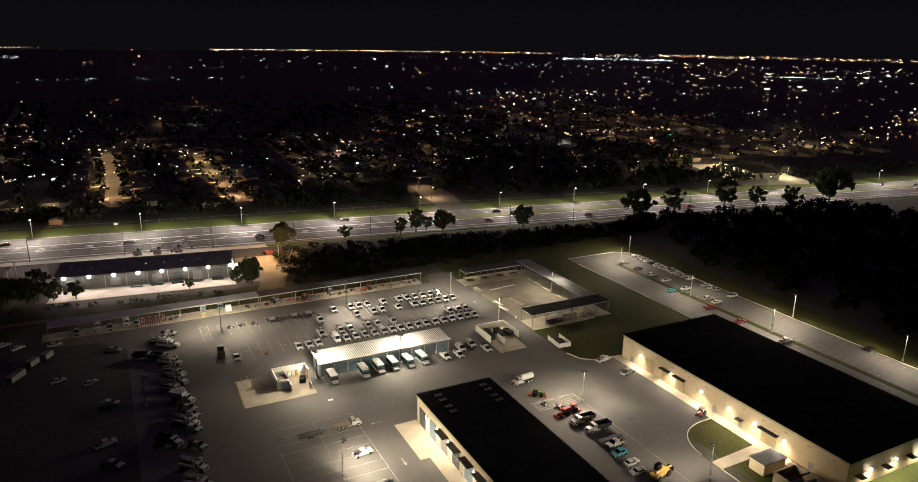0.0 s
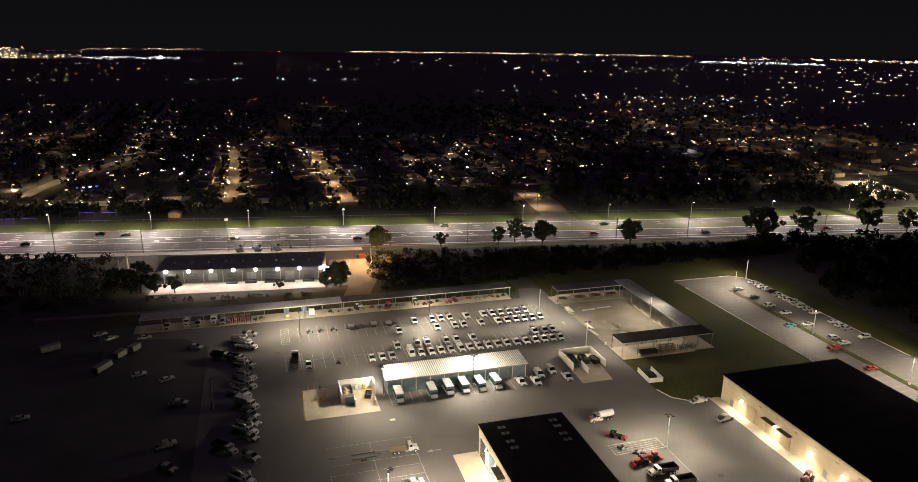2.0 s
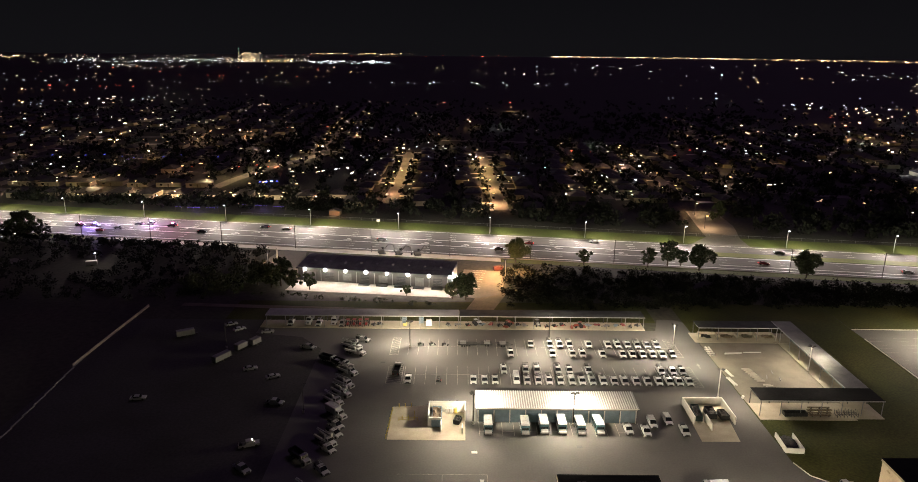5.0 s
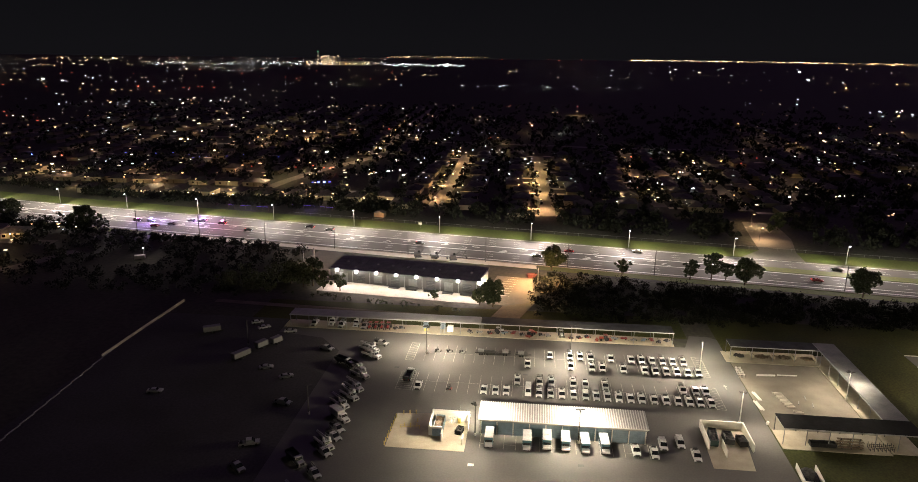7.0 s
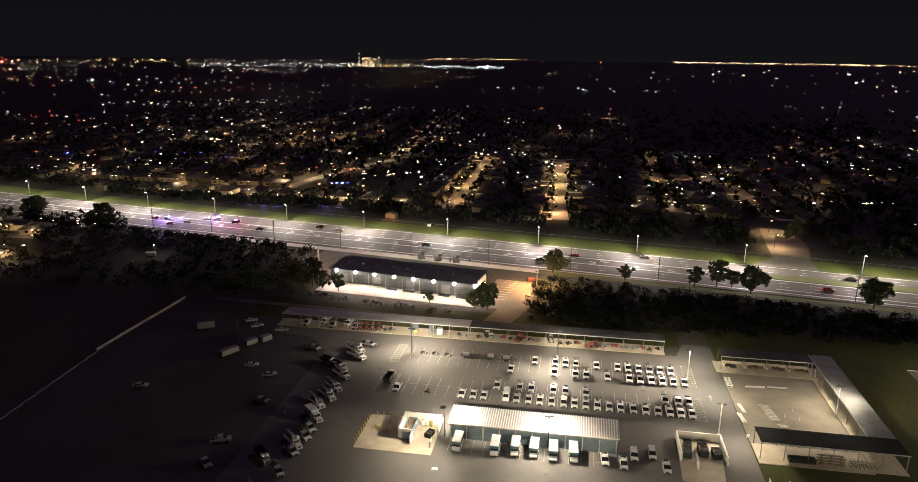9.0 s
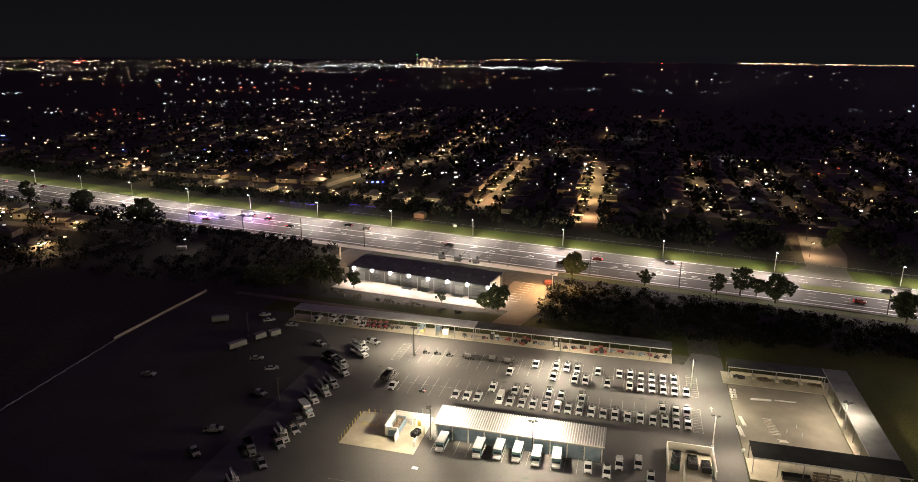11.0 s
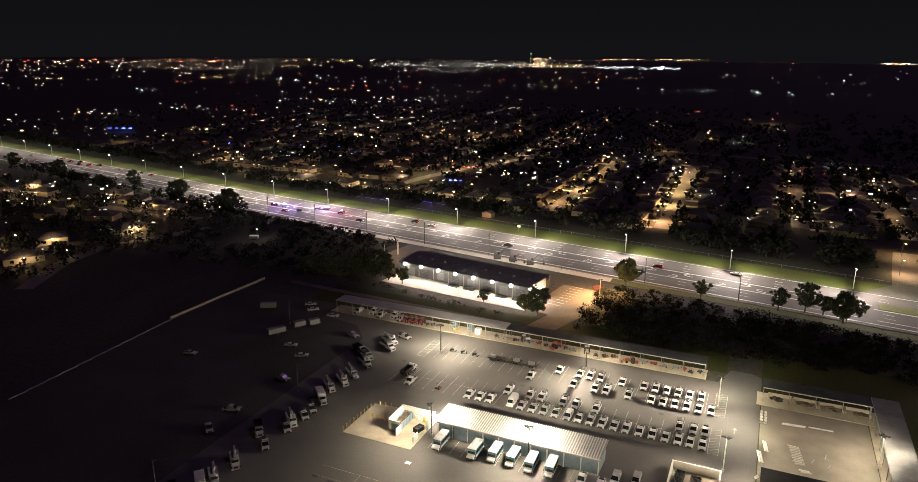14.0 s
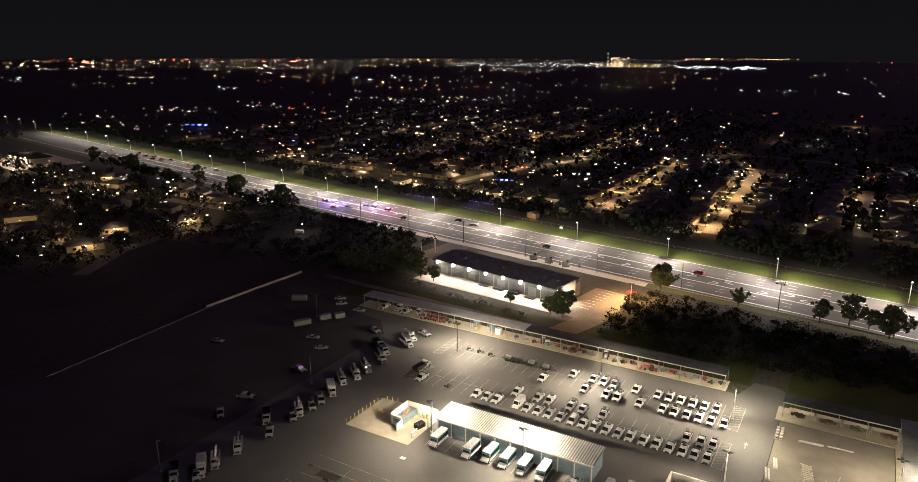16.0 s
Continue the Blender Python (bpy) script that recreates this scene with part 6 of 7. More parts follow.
# ---- trees ----
def leaf_cloud(rng, clumps, per, size):
    """Verts and faces of many small leaf sprays gathered round clump centres (x, y, z, r)."""
    vs, fs = [], []
    for cx, cy, cz, r in clumps:
        for _ in range(per):
            d = Vector((rng.gauss(0, 1), rng.gauss(0, 1), rng.gauss(0, 0.8)))
            d = d.normalized() * r * rng.random() ** 0.4
            c = Vector((cx, cy, cz)) + d
            a = Vector((rng.gauss(0, 1), rng.gauss(0, 1), rng.gauss(0, 1))).normalized()
            b = a.cross(Vector((rng.gauss(0, 1), rng.gauss(0, 1), rng.gauss(0, 1)))).normalized()
            s = size * rng.uniform(0.6, 1.4)
            k = len(vs)
            vs += [c - a * s, c + b * s * 0.6, c + a * s, c - b * s * 0.6]
            fs.append((k, k + 1, k + 2, k + 3))
    return vs, fs


def crown_clumps(rng, h, r, n):
    out = []
    for _ in range(n):
        a, q = rng.uniform(0, math.tau), rng.random() ** 0.6
        z = h * rng.uniform(0.24, 0.97)
        lim = r * math.sin(math.pi * min(0.93, max(0.15, (z / h - 0.22) / 0.82))) * rng.uniform(0.75, 1.12)
        out.append((lim * q * math.cos(a), lim * q * math.sin(a), z, r * rng.uniform(0.10, 0.25)))
    return out


def tree(name, label, h, r, seed, n=44, per=46, leaf=LEAF_UNLIT, size=0.40):
    """A tapered trunk, forked limbs and a crown of loose leaf sprays."""
    rng = random.Random(seed)
    t = thing(name, label, "tree", None, "trees")
    clumps = crown_clumps(rng, h, r, n)
    bm = bmesh.new()
    rod(bm, (0, 0, -0.2), (0.1 * rng.gauss(0, 1), 0.1, h * 0.42), h * 0.03, h * 0.018, 9)
    for cx, cy, cz, _ in clumps[:9]:
        rod(bm, (0, 0, h * 0.3), (cx * 0.8, cy * 0.8, cz), h * 0.012, h * 0.004, 6)
    part("trunk", bm, BARK, t)
    vs, fs = leaf_cloud(rng, clumps, per, size)
    me = bpy.data.meshes.new("crown")
    me.from_pydata(vs, [], fs)
    me.materials.append(leaf)
    crown = new("crown", me)
    crown.parent = t
    return t


def plant(make, spots):
    first = make()
    for i, (x, y, k) in enumerate(spots):
        m = pose(x, y, -0.06, 0, 0, 57 * i) @ Matrix.Scale(k, 4)
        if i == 0:
            first.matrix_world = m
        else:
            o = copy_thing(first, pose(x, y, -0.06, 0, 0, 57 * i))
            o.scale = (k, k, k)


plant(lambda: tree("oak_tree", "broad dark oak standing beside the highway", 10.5, 6.2, 3, 78, 62, LEAF), [
    (66.5, 311.5, 1.0), (144.5, 302.0, 1.02), (186.5, 293.5, 1.05), (44.0, 264.5, 0.95), (254, 284, 1.5), (-171, 346, 1.2), (-221, 356, 1.15), (391, 268, 1.9)])
plant(lambda: tree("oak_tree", "ragged dark tree beside the highway", 11.5, 5.4, 8, 50, 60, LEAF), [
    (132.5, 307.5, 1.0), (123.5, 305.8, 0.75), (-29.0, 278.0, 1.0), (280, 284, 1.3), (316, 281, 1.6), (-273, 369, 1.1), (-347, 369, 1.25), (-421, 385, 1.1)])
plant(lambda: tree("small_tree", "thin ragged tree by the highway footway", 7.5, 3.8, 15, 26, 52, LEAF), [
    (96.0, 308.5, 0.95), (138.5, 308.0, 1.0), (-16.8, 274.0, 0.95), (338, 277, 1.6), (357, 269, 1.7), (-292, 358, 1.3), (-620, 428, 1.5), (-632, 421, 1.4), (21.5, 268.0, 0.6)])
plant(lambda: tree("small_tree", "pale-leaved tree by the loading yard", 8.0, 4.4, 21, 42, 62, LEAF_LIT), [(-32.5, 276.5, 1.15), (-38.5, 279.0, 1.15), (-24, 275.5, 0.9), (39.0, 265.6, 0.8), (187, 396, 1.1), (181, 390, 0.6)])


def thicket(name, label, spots, leaf, per, size):
    """Many bushes or far trees as one mass."""
    rng = random.Random(name + label)
    vs, fs = [], []
    for x, y, h, r, n in spots:
        cl = [(x + r * rng.uniform(-0.8, 0.8), y + r * rng.uniform(-0.8, 0.8), h * rng.uniform(0.15, 0.85), r * rng.uniform(0.35, 0.6)) for _ in range(n)]
        a, b = leaf_cloud(rng, cl, per, size)
        k = len(vs)
        vs += a
        fs += [tuple(i + k for i in f) for f in b]
    me = bpy.data.meshes.new(name)
    me.from_pydata(vs, [], fs)
    me.materials.append(leaf)
    return tagged(new(name, me), label, "vegetation", kind="stuff")


rng = random.Random(5)
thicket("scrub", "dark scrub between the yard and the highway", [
    (x, rng.uniform(256 + 0.02 * x, north_edge(x) - 50), rng.uniform(0.5, 1.3) + (1.6 if x < 84 else 0), rng.uniform(2.0, 4.4), 4) for x in (rng.uniform(60, 250) for _ in range(560))], LEAF_UNLIT_DEEP, 34, 0.34)
thicket("scrub", "dark bushes in front of the loading yard", [
    (x, 268.5 - 0.15 * x + rng.uniform(-7, -3), rng.uniform(0.6, 1.5), rng.uniform(0.8, 1.8), 3) for x in (rng.uniform(-60, 45) for _ in range(24))], LEAF, 14, 0.3)
thicket("scrub", "dark trees west of the loading yard", [
    (rng.uniform(-66, -31), rng.uniform(270, 294), rng.uniform(3, 7), rng.uniform(2, 3.6), 6) for _ in range(40)], LEAF_LIT, 30, 0.40)
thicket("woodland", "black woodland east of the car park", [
    (x, rng.uniform(30, north_edge(x) - 104), rng.uniform(5, 10), rng.uniform(3.5, 5.5), 6) for x in (rng.uniform(228, 560) for _ in range(900))], LEAF_UNLIT_DEEP, 22, 1.0)
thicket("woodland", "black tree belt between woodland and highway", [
    (x, north_edge(x) - rng.uniform(48, 100), rng.uniform(2.5, 5.5), rng.uniform(3.5, 5.5), 8) for x in (rng.uniform(240, 396) for _ in range(110))], LEAF_UNLIT_DEEP, 30, 0.8)
thicket("hedge", "dark hedge along the south side of the highway", [
    (x, north_edge(x) - rng.uniform(46, 51), rng.uniform(1.5, 3.5), rng.uniform(1.6, 2.6), 4) for x in (rng.uniform(-210, -62) for _ in range(110))], LEAF_UNLIT, 18, 0.45)
thicket("scrub", "black scrub in the dark field west of the yard", [
    (x, y, rng.uniform(1.5, 4.5), rng.uniform(2, 4), 4) for x, y in ((rng.uniform(-165, -45), rng.uniform(262, 334)) for _ in range(230)) if y < north_edge(x) - 50 and math.hypot(x + 115.8, y - 301.5) > 12], LEAF_UNLIT, 18, 0.45)


# ---- the housing area north of the highway ----
def house(seed, label):
    """A hip-roofed bungalow with garage, door, windows and chimney."""
    r = random.Random(seed)
    w, d, h = r.uniform(13, 16), r.uniform(9, 11), 2.9
    b = thing("house", label, "house", None, "houses")
    part("wall", cube(-w / 2, -d / 2, -0.1, w / 2, d / 2, h), HOUSE_WALL, b)
    bm = bmesh.new()
    e, rh = 0.6, r.uniform(1.8, 2.5)
    lo = [bm.verts.new(p) for p in ((-w / 2 - e, -d / 2 - e, h), (w / 2 + e, -d / 2 - e, h), (w / 2 + e, d / 2 + e, h), (-w / 2 - e, d / 2 + e, h))]
    hi = [bm.verts.new((-w / 2 + d / 2, 0, h + rh)), bm.verts.new((w / 2 - d / 2, 0, h + rh))]
    for f in ((lo[0], lo[1], hi[1], hi[0]), (lo[1], lo[2], hi[1]), (lo[2], lo[3], hi[0], hi[1]), (lo[3], lo[0], hi[0]), lo[::-1]):
        bm.faces.new(f)
    bmesh.ops.recalc_face_normals(bm, faces=bm.faces)
    part("roof", bm, HOUSE_ROOF, b)
    part("garage_door", cube(w / 2 - 5.6, -d / 2 - 0.08, 0, w / 2 - 0.8, -d / 2 - 0.004, 2.2), HOUSE_WALL, b, "pale garage door")
    part("door", cube(-0.6, -d / 2 - 0.08, 0, 0.4, -d / 2 - 0.004, 2.1), WOOD, b)
    for x in (-w / 2 + 2.5,):
        part("window", cube(x, -d / 2 - 0.06, 0.9, x + 1.5, -d / 2 - 0.004, 2.1), GLASS, b)
    return b


HOUSES = [house(i, n) for i, n in enumerate(("pale stucco bungalow with a hipped shingle roof", "tan bungalow with a white garage door", "cream bungalow with a dark shingle roof"))]
used = set()


def set_house(i, x, y, turn):
    k = i % 3
    m = pose(x, y, 0, 0, 0, turn)
    if k not in used:
        used.add(k)
        HOUSES[k].matrix_world = m
    else:
        copy_thing(HOUSES[k], m)


# streets run north to south; each gets its pavement, houses on both sides and some lamps
DRIVES = bmesh.new()
STREETS = []  # x at the south end, y from, y to, drift, lamp watts, gap of the lamps
for x, y0, y1, drift, w in ((63.5, 410, 640, -0.004, 27000), (-1.0, 425, 640, -0.01, 20000), (134.0, 443, 690, 0.01, 6000), (185.5, 440, 640, -0.006, 5200), (-78.0, 625, 1080, -0.05, 6500),
                            (242.0, 510, 680, -0.07, 1200), (296.0, 560, 900, 0.0, 5000), (366.0, 430, 800, 0.02, 1600), (440.0, 420, 820, 0.03, 1500),
                            (-150.0, 520, 1050, -0.04, 900), (-222.0, 480, 1050, -0.05, 1300), (-296.0, 470, 1000, -0.05, 1000), (-372.0, 480, 1000, -0.06, 1200), (-450.0, 500, 1000, -0.06, 900), (515.0, 400, 850, 0.04, 1500), (600.0, 380, 850, 0.04, 1300)):
    STREETS.append((x, y0, y1, drift, w))
rng = random.Random(11)
count = 0
far_houses = []
GARDEN = []
PORCH = []
for x, y0, y1, drift, w in STREETS:
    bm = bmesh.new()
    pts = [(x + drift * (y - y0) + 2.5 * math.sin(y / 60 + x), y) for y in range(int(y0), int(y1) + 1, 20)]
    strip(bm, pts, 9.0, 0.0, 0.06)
    # weakly lamped streets take the darkened colour in place of less light
    structure("street", bm, STREET if w > 3000 else STREET_DIM, "pale residential street between bungalows", "road")
    for j, (px, py) in enumerate(pts):
        for s in (-1, 1):
            hx, hy = px + s * rng.uniform(14.5, 21), py + rng.uniform(-5, 5)
            if w < 3000 and rng.random() < 0.25:
                continue
            near = -120 < hx < 300 and hy < 600
            if near and count < 118:
                set_house(count, hx, hy, 90 * s * -1 + 180 + rng.uniform(-3, 3))
                count += 1
            else:
                far_houses.append((hx, hy, s))
            if hy < 760 and rng.random() < 0.6:
                sheet(DRIVES, [(px + s * 4.6, hy - 2.2), (hx - s * 5, hy - 2.2), (hx - s * 5, hy + 2.0), (px + s * 4.6, hy + 2.0)], 0.012, 0.05)
            if w > 3000:
                GARDEN.append((px + s * rng.uniform(4.5, 8), py + rng.uniform(-9, 9), rng.uniform(3, 6), rng.uniform(1.6, 3.0), 4))
            for _ in range(2):
                GARDEN.append((hx + s * rng.uniform(2, 14), hy + rng.uniform(-10, 10), rng.uniform(4, 8), rng.uniform(2.4, 4.4), 4))
            if rng.random() < 0.5:
                GARDEN.append((px + s * rng.uniform(6, 9), py + rng.uniform(-8, 8), rng.uniform(4, 7.5), rng.uniform(2.0, 3.6), 4))
            if rng.random() < 0.2:
                PORCH.append((hx - s * rng.uniform(-8, 8), hy + rng.uniform(-9, 9), rng.uniform(2.2, 3.4)))

structure("driveway", DRIVES, CONCRETE, "pale concrete driveways of the bungalows", "pavement")

# two cross streets and the crescent along the highway
CROSS = ([(-260, 455), (-180, 449), (-121, 456), (-116, 490), (-107, 528), (-92, 568), (-75, 612)], [(-245, 658), (-205, 667), (-182, 684), (-156, 724)], [(-420, 700), (-200, 712), (-60, 708), (40, 702), (134, 690), (300, 700), (600, 690)], [(240, 470), (330, 440), (440, 418), (640, 390)])
for pts in CROSS:
    bm = bmesh.new()
    strip(bm, pts, 8.5, 0.006, 0.06)
    structure("street", bm, STREET, "pale residential cross street", "road")
for i in range(13):
    x = -268 + i * 19.6
    if i > 1:
        set_house(count + i, x, 440 + rng.uniform(-2, 2), 90 + rng.uniform(-4, 4))
    if x < -130:
        set_house(count + i + 1, x, 473 + rng.uniform(-2, 2), rng.uniform(-4, 4))
    GARDEN += [(x + rng.uniform(-6, 6), 426 + rng.uniform(-3, 3), rng.uniform(3, 6), rng.uniform(2, 3.6), 4), (x, 486, rng.uniform(4, 7), 3.4, 4)]
count += 30

place_all(lambda: car(SILVER_CAR, "silver car parked along a lit street"), [(x + s * 3.3 + drift * (y - y0) + 2.5 * math.sin(y / 60 + x), y, 90 * s) for x, y0, drift in ((63.5, 414, -0.004), (-1.0, 425, -0.01)) for y, s in ((434, 1), (447, -1), (468, 1), (482, -1), (505, 1), (540, -1))])
place_all(lambda: car(BLACK_CAR, "dark car parked along a lit street"), [(x + s * 3.3 + drift * (y - y0) + 2.5 * math.sin(y / 60 + x), y, 90 * s) for x, y0, drift in ((63.5, 414, -0.004), (-1.0, 425, -0.01)) for y, s in ((440, -1), (456, 1), (475, -1), (520, 1), (560, 1))])

# houses further off, joined
bm_vs, bm_fs, rf_vs, rf_fs = [], [], [], []
for hx, hy, s in far_houses:
    w, d, h, rh = rng.uniform(9, 11) / 2, rng.uniform(13, 16) / 2, 2.9, rng.uniform(1.8, 2.5)
    k = len(bm_vs)
    bm_vs += [(hx + a * w, hy + b * d, z) for z in (-0.1, h) for a, b in ((-1, -1), (1, -1), (1, 1), (-1, 1))]
    bm_fs += [(k + i, k + (i + 1) % 4, k + 4 + (i + 1) % 4, k + 4 + i) for i in range(4)]
    k = len(rf_vs)
    e = 0.6
    rf_vs += [(hx + a * (w + e), hy + b * (d + e), h) for a, b in ((-1, -1), (1, -1), (1, 1), (-1, 1))] + [(hx, hy - d + w, h + rh), (hx, hy + d - w, h + rh)]
    rf_fs += [(k, k + 1, k + 4), (k + 1, k + 2, k + 5, k + 4), (k + 2, k + 3, k + 5), (k + 3, k, k + 4, k + 5), (k + 3, k + 2, k + 1, k)]
for n, vs, fs, mat, lab in (("far_house_walls", bm_vs, bm_fs, HOUSE_WALL, "pale walls of many distant bungalows"), ("far_house_roofs", rf_vs, rf_fs, HOUSE_ROOF, "dark roofs of many distant bungalows")):
    me = bpy.data.meshes.new(n)
    me.from_pydata(vs, [], fs)
    me.materials.append(mat)
    tagged(new(n, me), lab, "houses", kind="stuff")
GARDEN += [(rng.uniform(-700, 760), rng.uniform(425, 1150), rng.uniform(4, 8), rng.uniform(3, 5), 4) for _ in range(900)]
GARDEN += [(rng.uniform(205, 430), rng.uniform(395, 520), rng.uniform(4, 8), rng.uniform(3, 5), 5) for _ in range(260)]
GARDEN += [(rng.uniform(-300, -40), rng.uniform(480, 700), rng.uniform(4, 8), rng.uniform(3, 5), 4) for _ in range(300)]
GARDEN += [(rng.uniform(-160, 420), rng.uniform(560, 960), rng.uniform(4, 8), rng.uniform(3, 5), 4) for _ in range(700)]
GARDEN += [(x, north_edge(x) + rng.uniform(30, 44), rng.uniform(4, 7), rng.uniform(3, 4.5), 6) for x in (rng.uniform(-700, 760) for _ in range(560))]
GARDEN += [(x, north_edge(x) + rng.uniform(44, 76), rng.uniform(4, 7.5), rng.uniform(3, 4.8), 5) for x in (rng.uniform(-120, 420) for _ in range(330)) if min(abs(x - 63.5), abs(x + 1)) > 9]
GARDEN += [(rng.uniform(-290, -92), rng.uniform(412, 429), rng.uniform(3.5, 6), rng.uniform(2.5, 4), 6) for _ in range(130)]
CLEAR = (63.5, -1.0)


def beside(x, y, pts, gap):
    """Whether a point lies within gap metres of a line of points."""
    for (ax, ay), (bx, by) in zip(pts, pts[1:]):
        d2 = (bx - ax) ** 2 + (by - ay) ** 2
        k = min(1, max(0, ((x - ax) * (bx - ax) + (y - ay) * (by - ay)) / d2))
        if math.hypot(x - ax - k * (bx - ax), y - ay - k * (by - ay)) < gap:
            return True
    return False


GARDEN = [g for g in GARDEN if not any(beside(g[0], g[1], q, 3.0 + g[3]) for q in CROSS[:2])]
for cx, ranges in ((134.0, ((452, 505), (562, 600), (645, 690))), (185.5, ((440, 458), (514, 556), (604, 650)))):
    GARDEN = [g for g in GARDEN if abs(g[0] - cx) > 2.5 + 0.8 * g[3] or any(a < g[1] < b for a, b in ranges)]
    for a, b in ranges:
        GARDEN += [(cx + rng.uniform(-9, 9), rng.uniform(a, b), rng.uniform(4.5, 8), rng.uniform(2.6, 4.2), 6) for _ in range(int((b - a) / 3))]
GARDEN = [g for g in GARDEN if (g[1] > 640 or min(abs(g[0] - c) for c in CLEAR) > 2.5 + 0.8 * g[3]) and g[1] > north_edge(g[0]) + 24 and not (160 < g[0] < 196 and g[1] < 416)]
GARDEN = [(x, y, min(h, 2.8) if -205 < x < -22 and y < 433 else h, r, n) for x, y, h, r, n in GARDEN]
thicket("garden_trees", "dark garden trees all over the housing area", GARDEN, LEAF_UNLIT, 9, 0.95)


def street_lamp(x, y, watts, colour=SODIUM, h=7.0):
    p = thing("street_lamp", "residential street lamp with a warm lit head", "street lamp", pose(x, y, 0), "residential lamps")
    part("post", rod(bmesh.new(), (0, 0, -0.1), (0, 0, h), 0.1, 0.07, 6), POLE_DARK, p)
    head = part("head", cube(-0.2, -0.2, h, 1.4, 0.2, h + 0.15), POLE_DARK, p)
    part("lens", cube(0.5, -0.3, h - 0.3, 1.4, 0.3, h - 0.004, bevel=0.05), GLOW_WARM, head, "glowing lens")
    lamp("street_light", look((x + 0.95, y, h - 0.45), (x + 1.2, y, 0)), watts, colour, 165, 0.6, 0.3)


for x, y0, y1, drift, w in STREETS:
    y = y0 + 12 + rng.uniform(0, 20)
    k = 0
    while y < min(y1, 900) and k < 5:
        if w < 3000 and rng.random() < 0.5:
            y += 90
            k += 1
            continue
        street_lamp(x + drift * (y - y0) + 2.5 * math.sin(y / 60 + x) - 5.2, y, (w if w > 3000 else w * 2.4) * (rng.uniform(0.3, 1.3) if w < 15000 else rng.uniform(0.75, 1.15)), (1.0, 0.62 + rng.uniform(-0.05, 0.08), 0.28))
        y += 44 if w > 5000 else rng.uniform(70, 130)
        k += 1
for x, y in ((-240, 448), (-215, 452), (-190, 445), (-165, 452), (-140, 447), (-125, 470), (-119, 500), (-112, 528), (-101, 556), (-89, 584), (-80, 610), (-84, 452)):
    street_lamp(x, y, 11000, (1.0, 0.72, 0.38))
for x, y in ((-232, 656), (-207, 662), (-184, 678), (-168, 702)):
    street_lamp(x, y, 13000, (1.0, 0.66, 0.36))
# lamps added without a known source, to light the house row's walls
for i in range(11):
    x, y = -190 + 15.8 * i + rng.uniform(-4, 4), 428.5 + rng.uniform(-1.5, 1.0)
    b = thing("garden_lamp", "warm lit lamp on a short post behind a bungalow", "lamp", pose(x, y, 0), "garden lamps")
    part("post", rod(bmesh.new(), (0, 0, -0.1), (0, 0, 2.6), 0.06, 0.05, 6), POLE_DARK, b)
    part("globe", cube(-0.25, -0.25, 2.6, 0.25, 0.25, 3.0, bevel=0.1), GLOW_SOFT, b, "glowing globe")
    bulb("garden_light", x, y, 3.3, rng.uniform(600, 2000), (1.0, 0.72, 0.42), 0.3)
for x, y in ((-205, 704), (-165, 704), (-60, 700), (20, 696), (330, 452), (420, 432), (520, 416), (300, 706), (420, 702)):
    street_lamp(x, y, 8000, (1.0, 0.62, 0.30))
for px, py, pz in [q for q in PORCH if q[1] < 760][:80]:
    bulb("house_light", px, py, pz + 1.2, rng.uniform(140, 1150), rng.choice(((1.0, 0.62, 0.30), (1.0, 0.72, 0.42), (1.0, 0.8, 0.55))), 0.3)
LIT = ((354, 400), (514, 620), (599, 695), (454, 498), (569, 574), (443, 564), (443, 670), (454, 728), (573, 428), (591, 410), (423, 392), (713, 545), (714, 467), (404, 407), (511, 552), (503, 435), (640, 505),
       (-153, 715), (-208, 717), (-180, 720), (-298, 497), (-211, 580), (-158, 513), (-268, 468), (-199, 468), (-323, 608), (-92, 452), (-62, 452), (162, 534), (227, 488), (181, 579), (53, 816), (113, 1003))
for lx, ly in LIT:
    bulb("yard_lamp_light", lx, ly, 5.5, rng.uniform(1600, 4600) * (1 + 0.0008 * ly), (1.0, rng.uniform(0.58, 0.74), rng.uniform(0.28, 0.46)), 0.4)
for _ in range(50):
    x, y = rng.uniform(-480, 720), 440 + 460 * rng.random() ** 1.4
    if y > north_edge(x) + 60:
        bulb("yard_lamp_light", x, y, rng.uniform(3.0, 6.5), rng.uniform(350, 3000), rng.choice(((1.0, 0.62, 0.30), (1.0, 0.75, 0.45), (0.9, 0.95, 1.0))), 0.4)
for x, y, w in ((170.5, 372, 9000), (175, 402, 9000)):
    street_lamp(x, y, w, (1.0, 0.64, 0.34))


# ---- the many small lights of the town ----
def light_field(name, label, spots, mat):
    """Small lit boxes: lamps too many and too far to count."""
    vs, fs = [], []
    for x, y, z, s, w in spots:
        k = len(vs)
        vs += [(x + a * s * w, y + b * s * w, z + c * s * 0.6) for a in (-0.5, 0.5) for b in (-0.5, 0.5) for c in (-0.5, 0.5)]
        fs += [(k, k + 1, k + 3, k + 2), (k + 4, k + 6, k + 7, k + 5), (k, k + 4, k + 5, k + 1), (k + 2, k + 3, k + 7, k + 6), (k + 1, k + 5, k + 7, k + 3), (k, k + 2, k + 6, k + 4)]
    me = bpy.data.meshes.new(name)
    me.from_pydata(vs, [], fs)
    me.materials.append(mat)
    return tagged(new(name, me), label, "lights", kind="stuff")


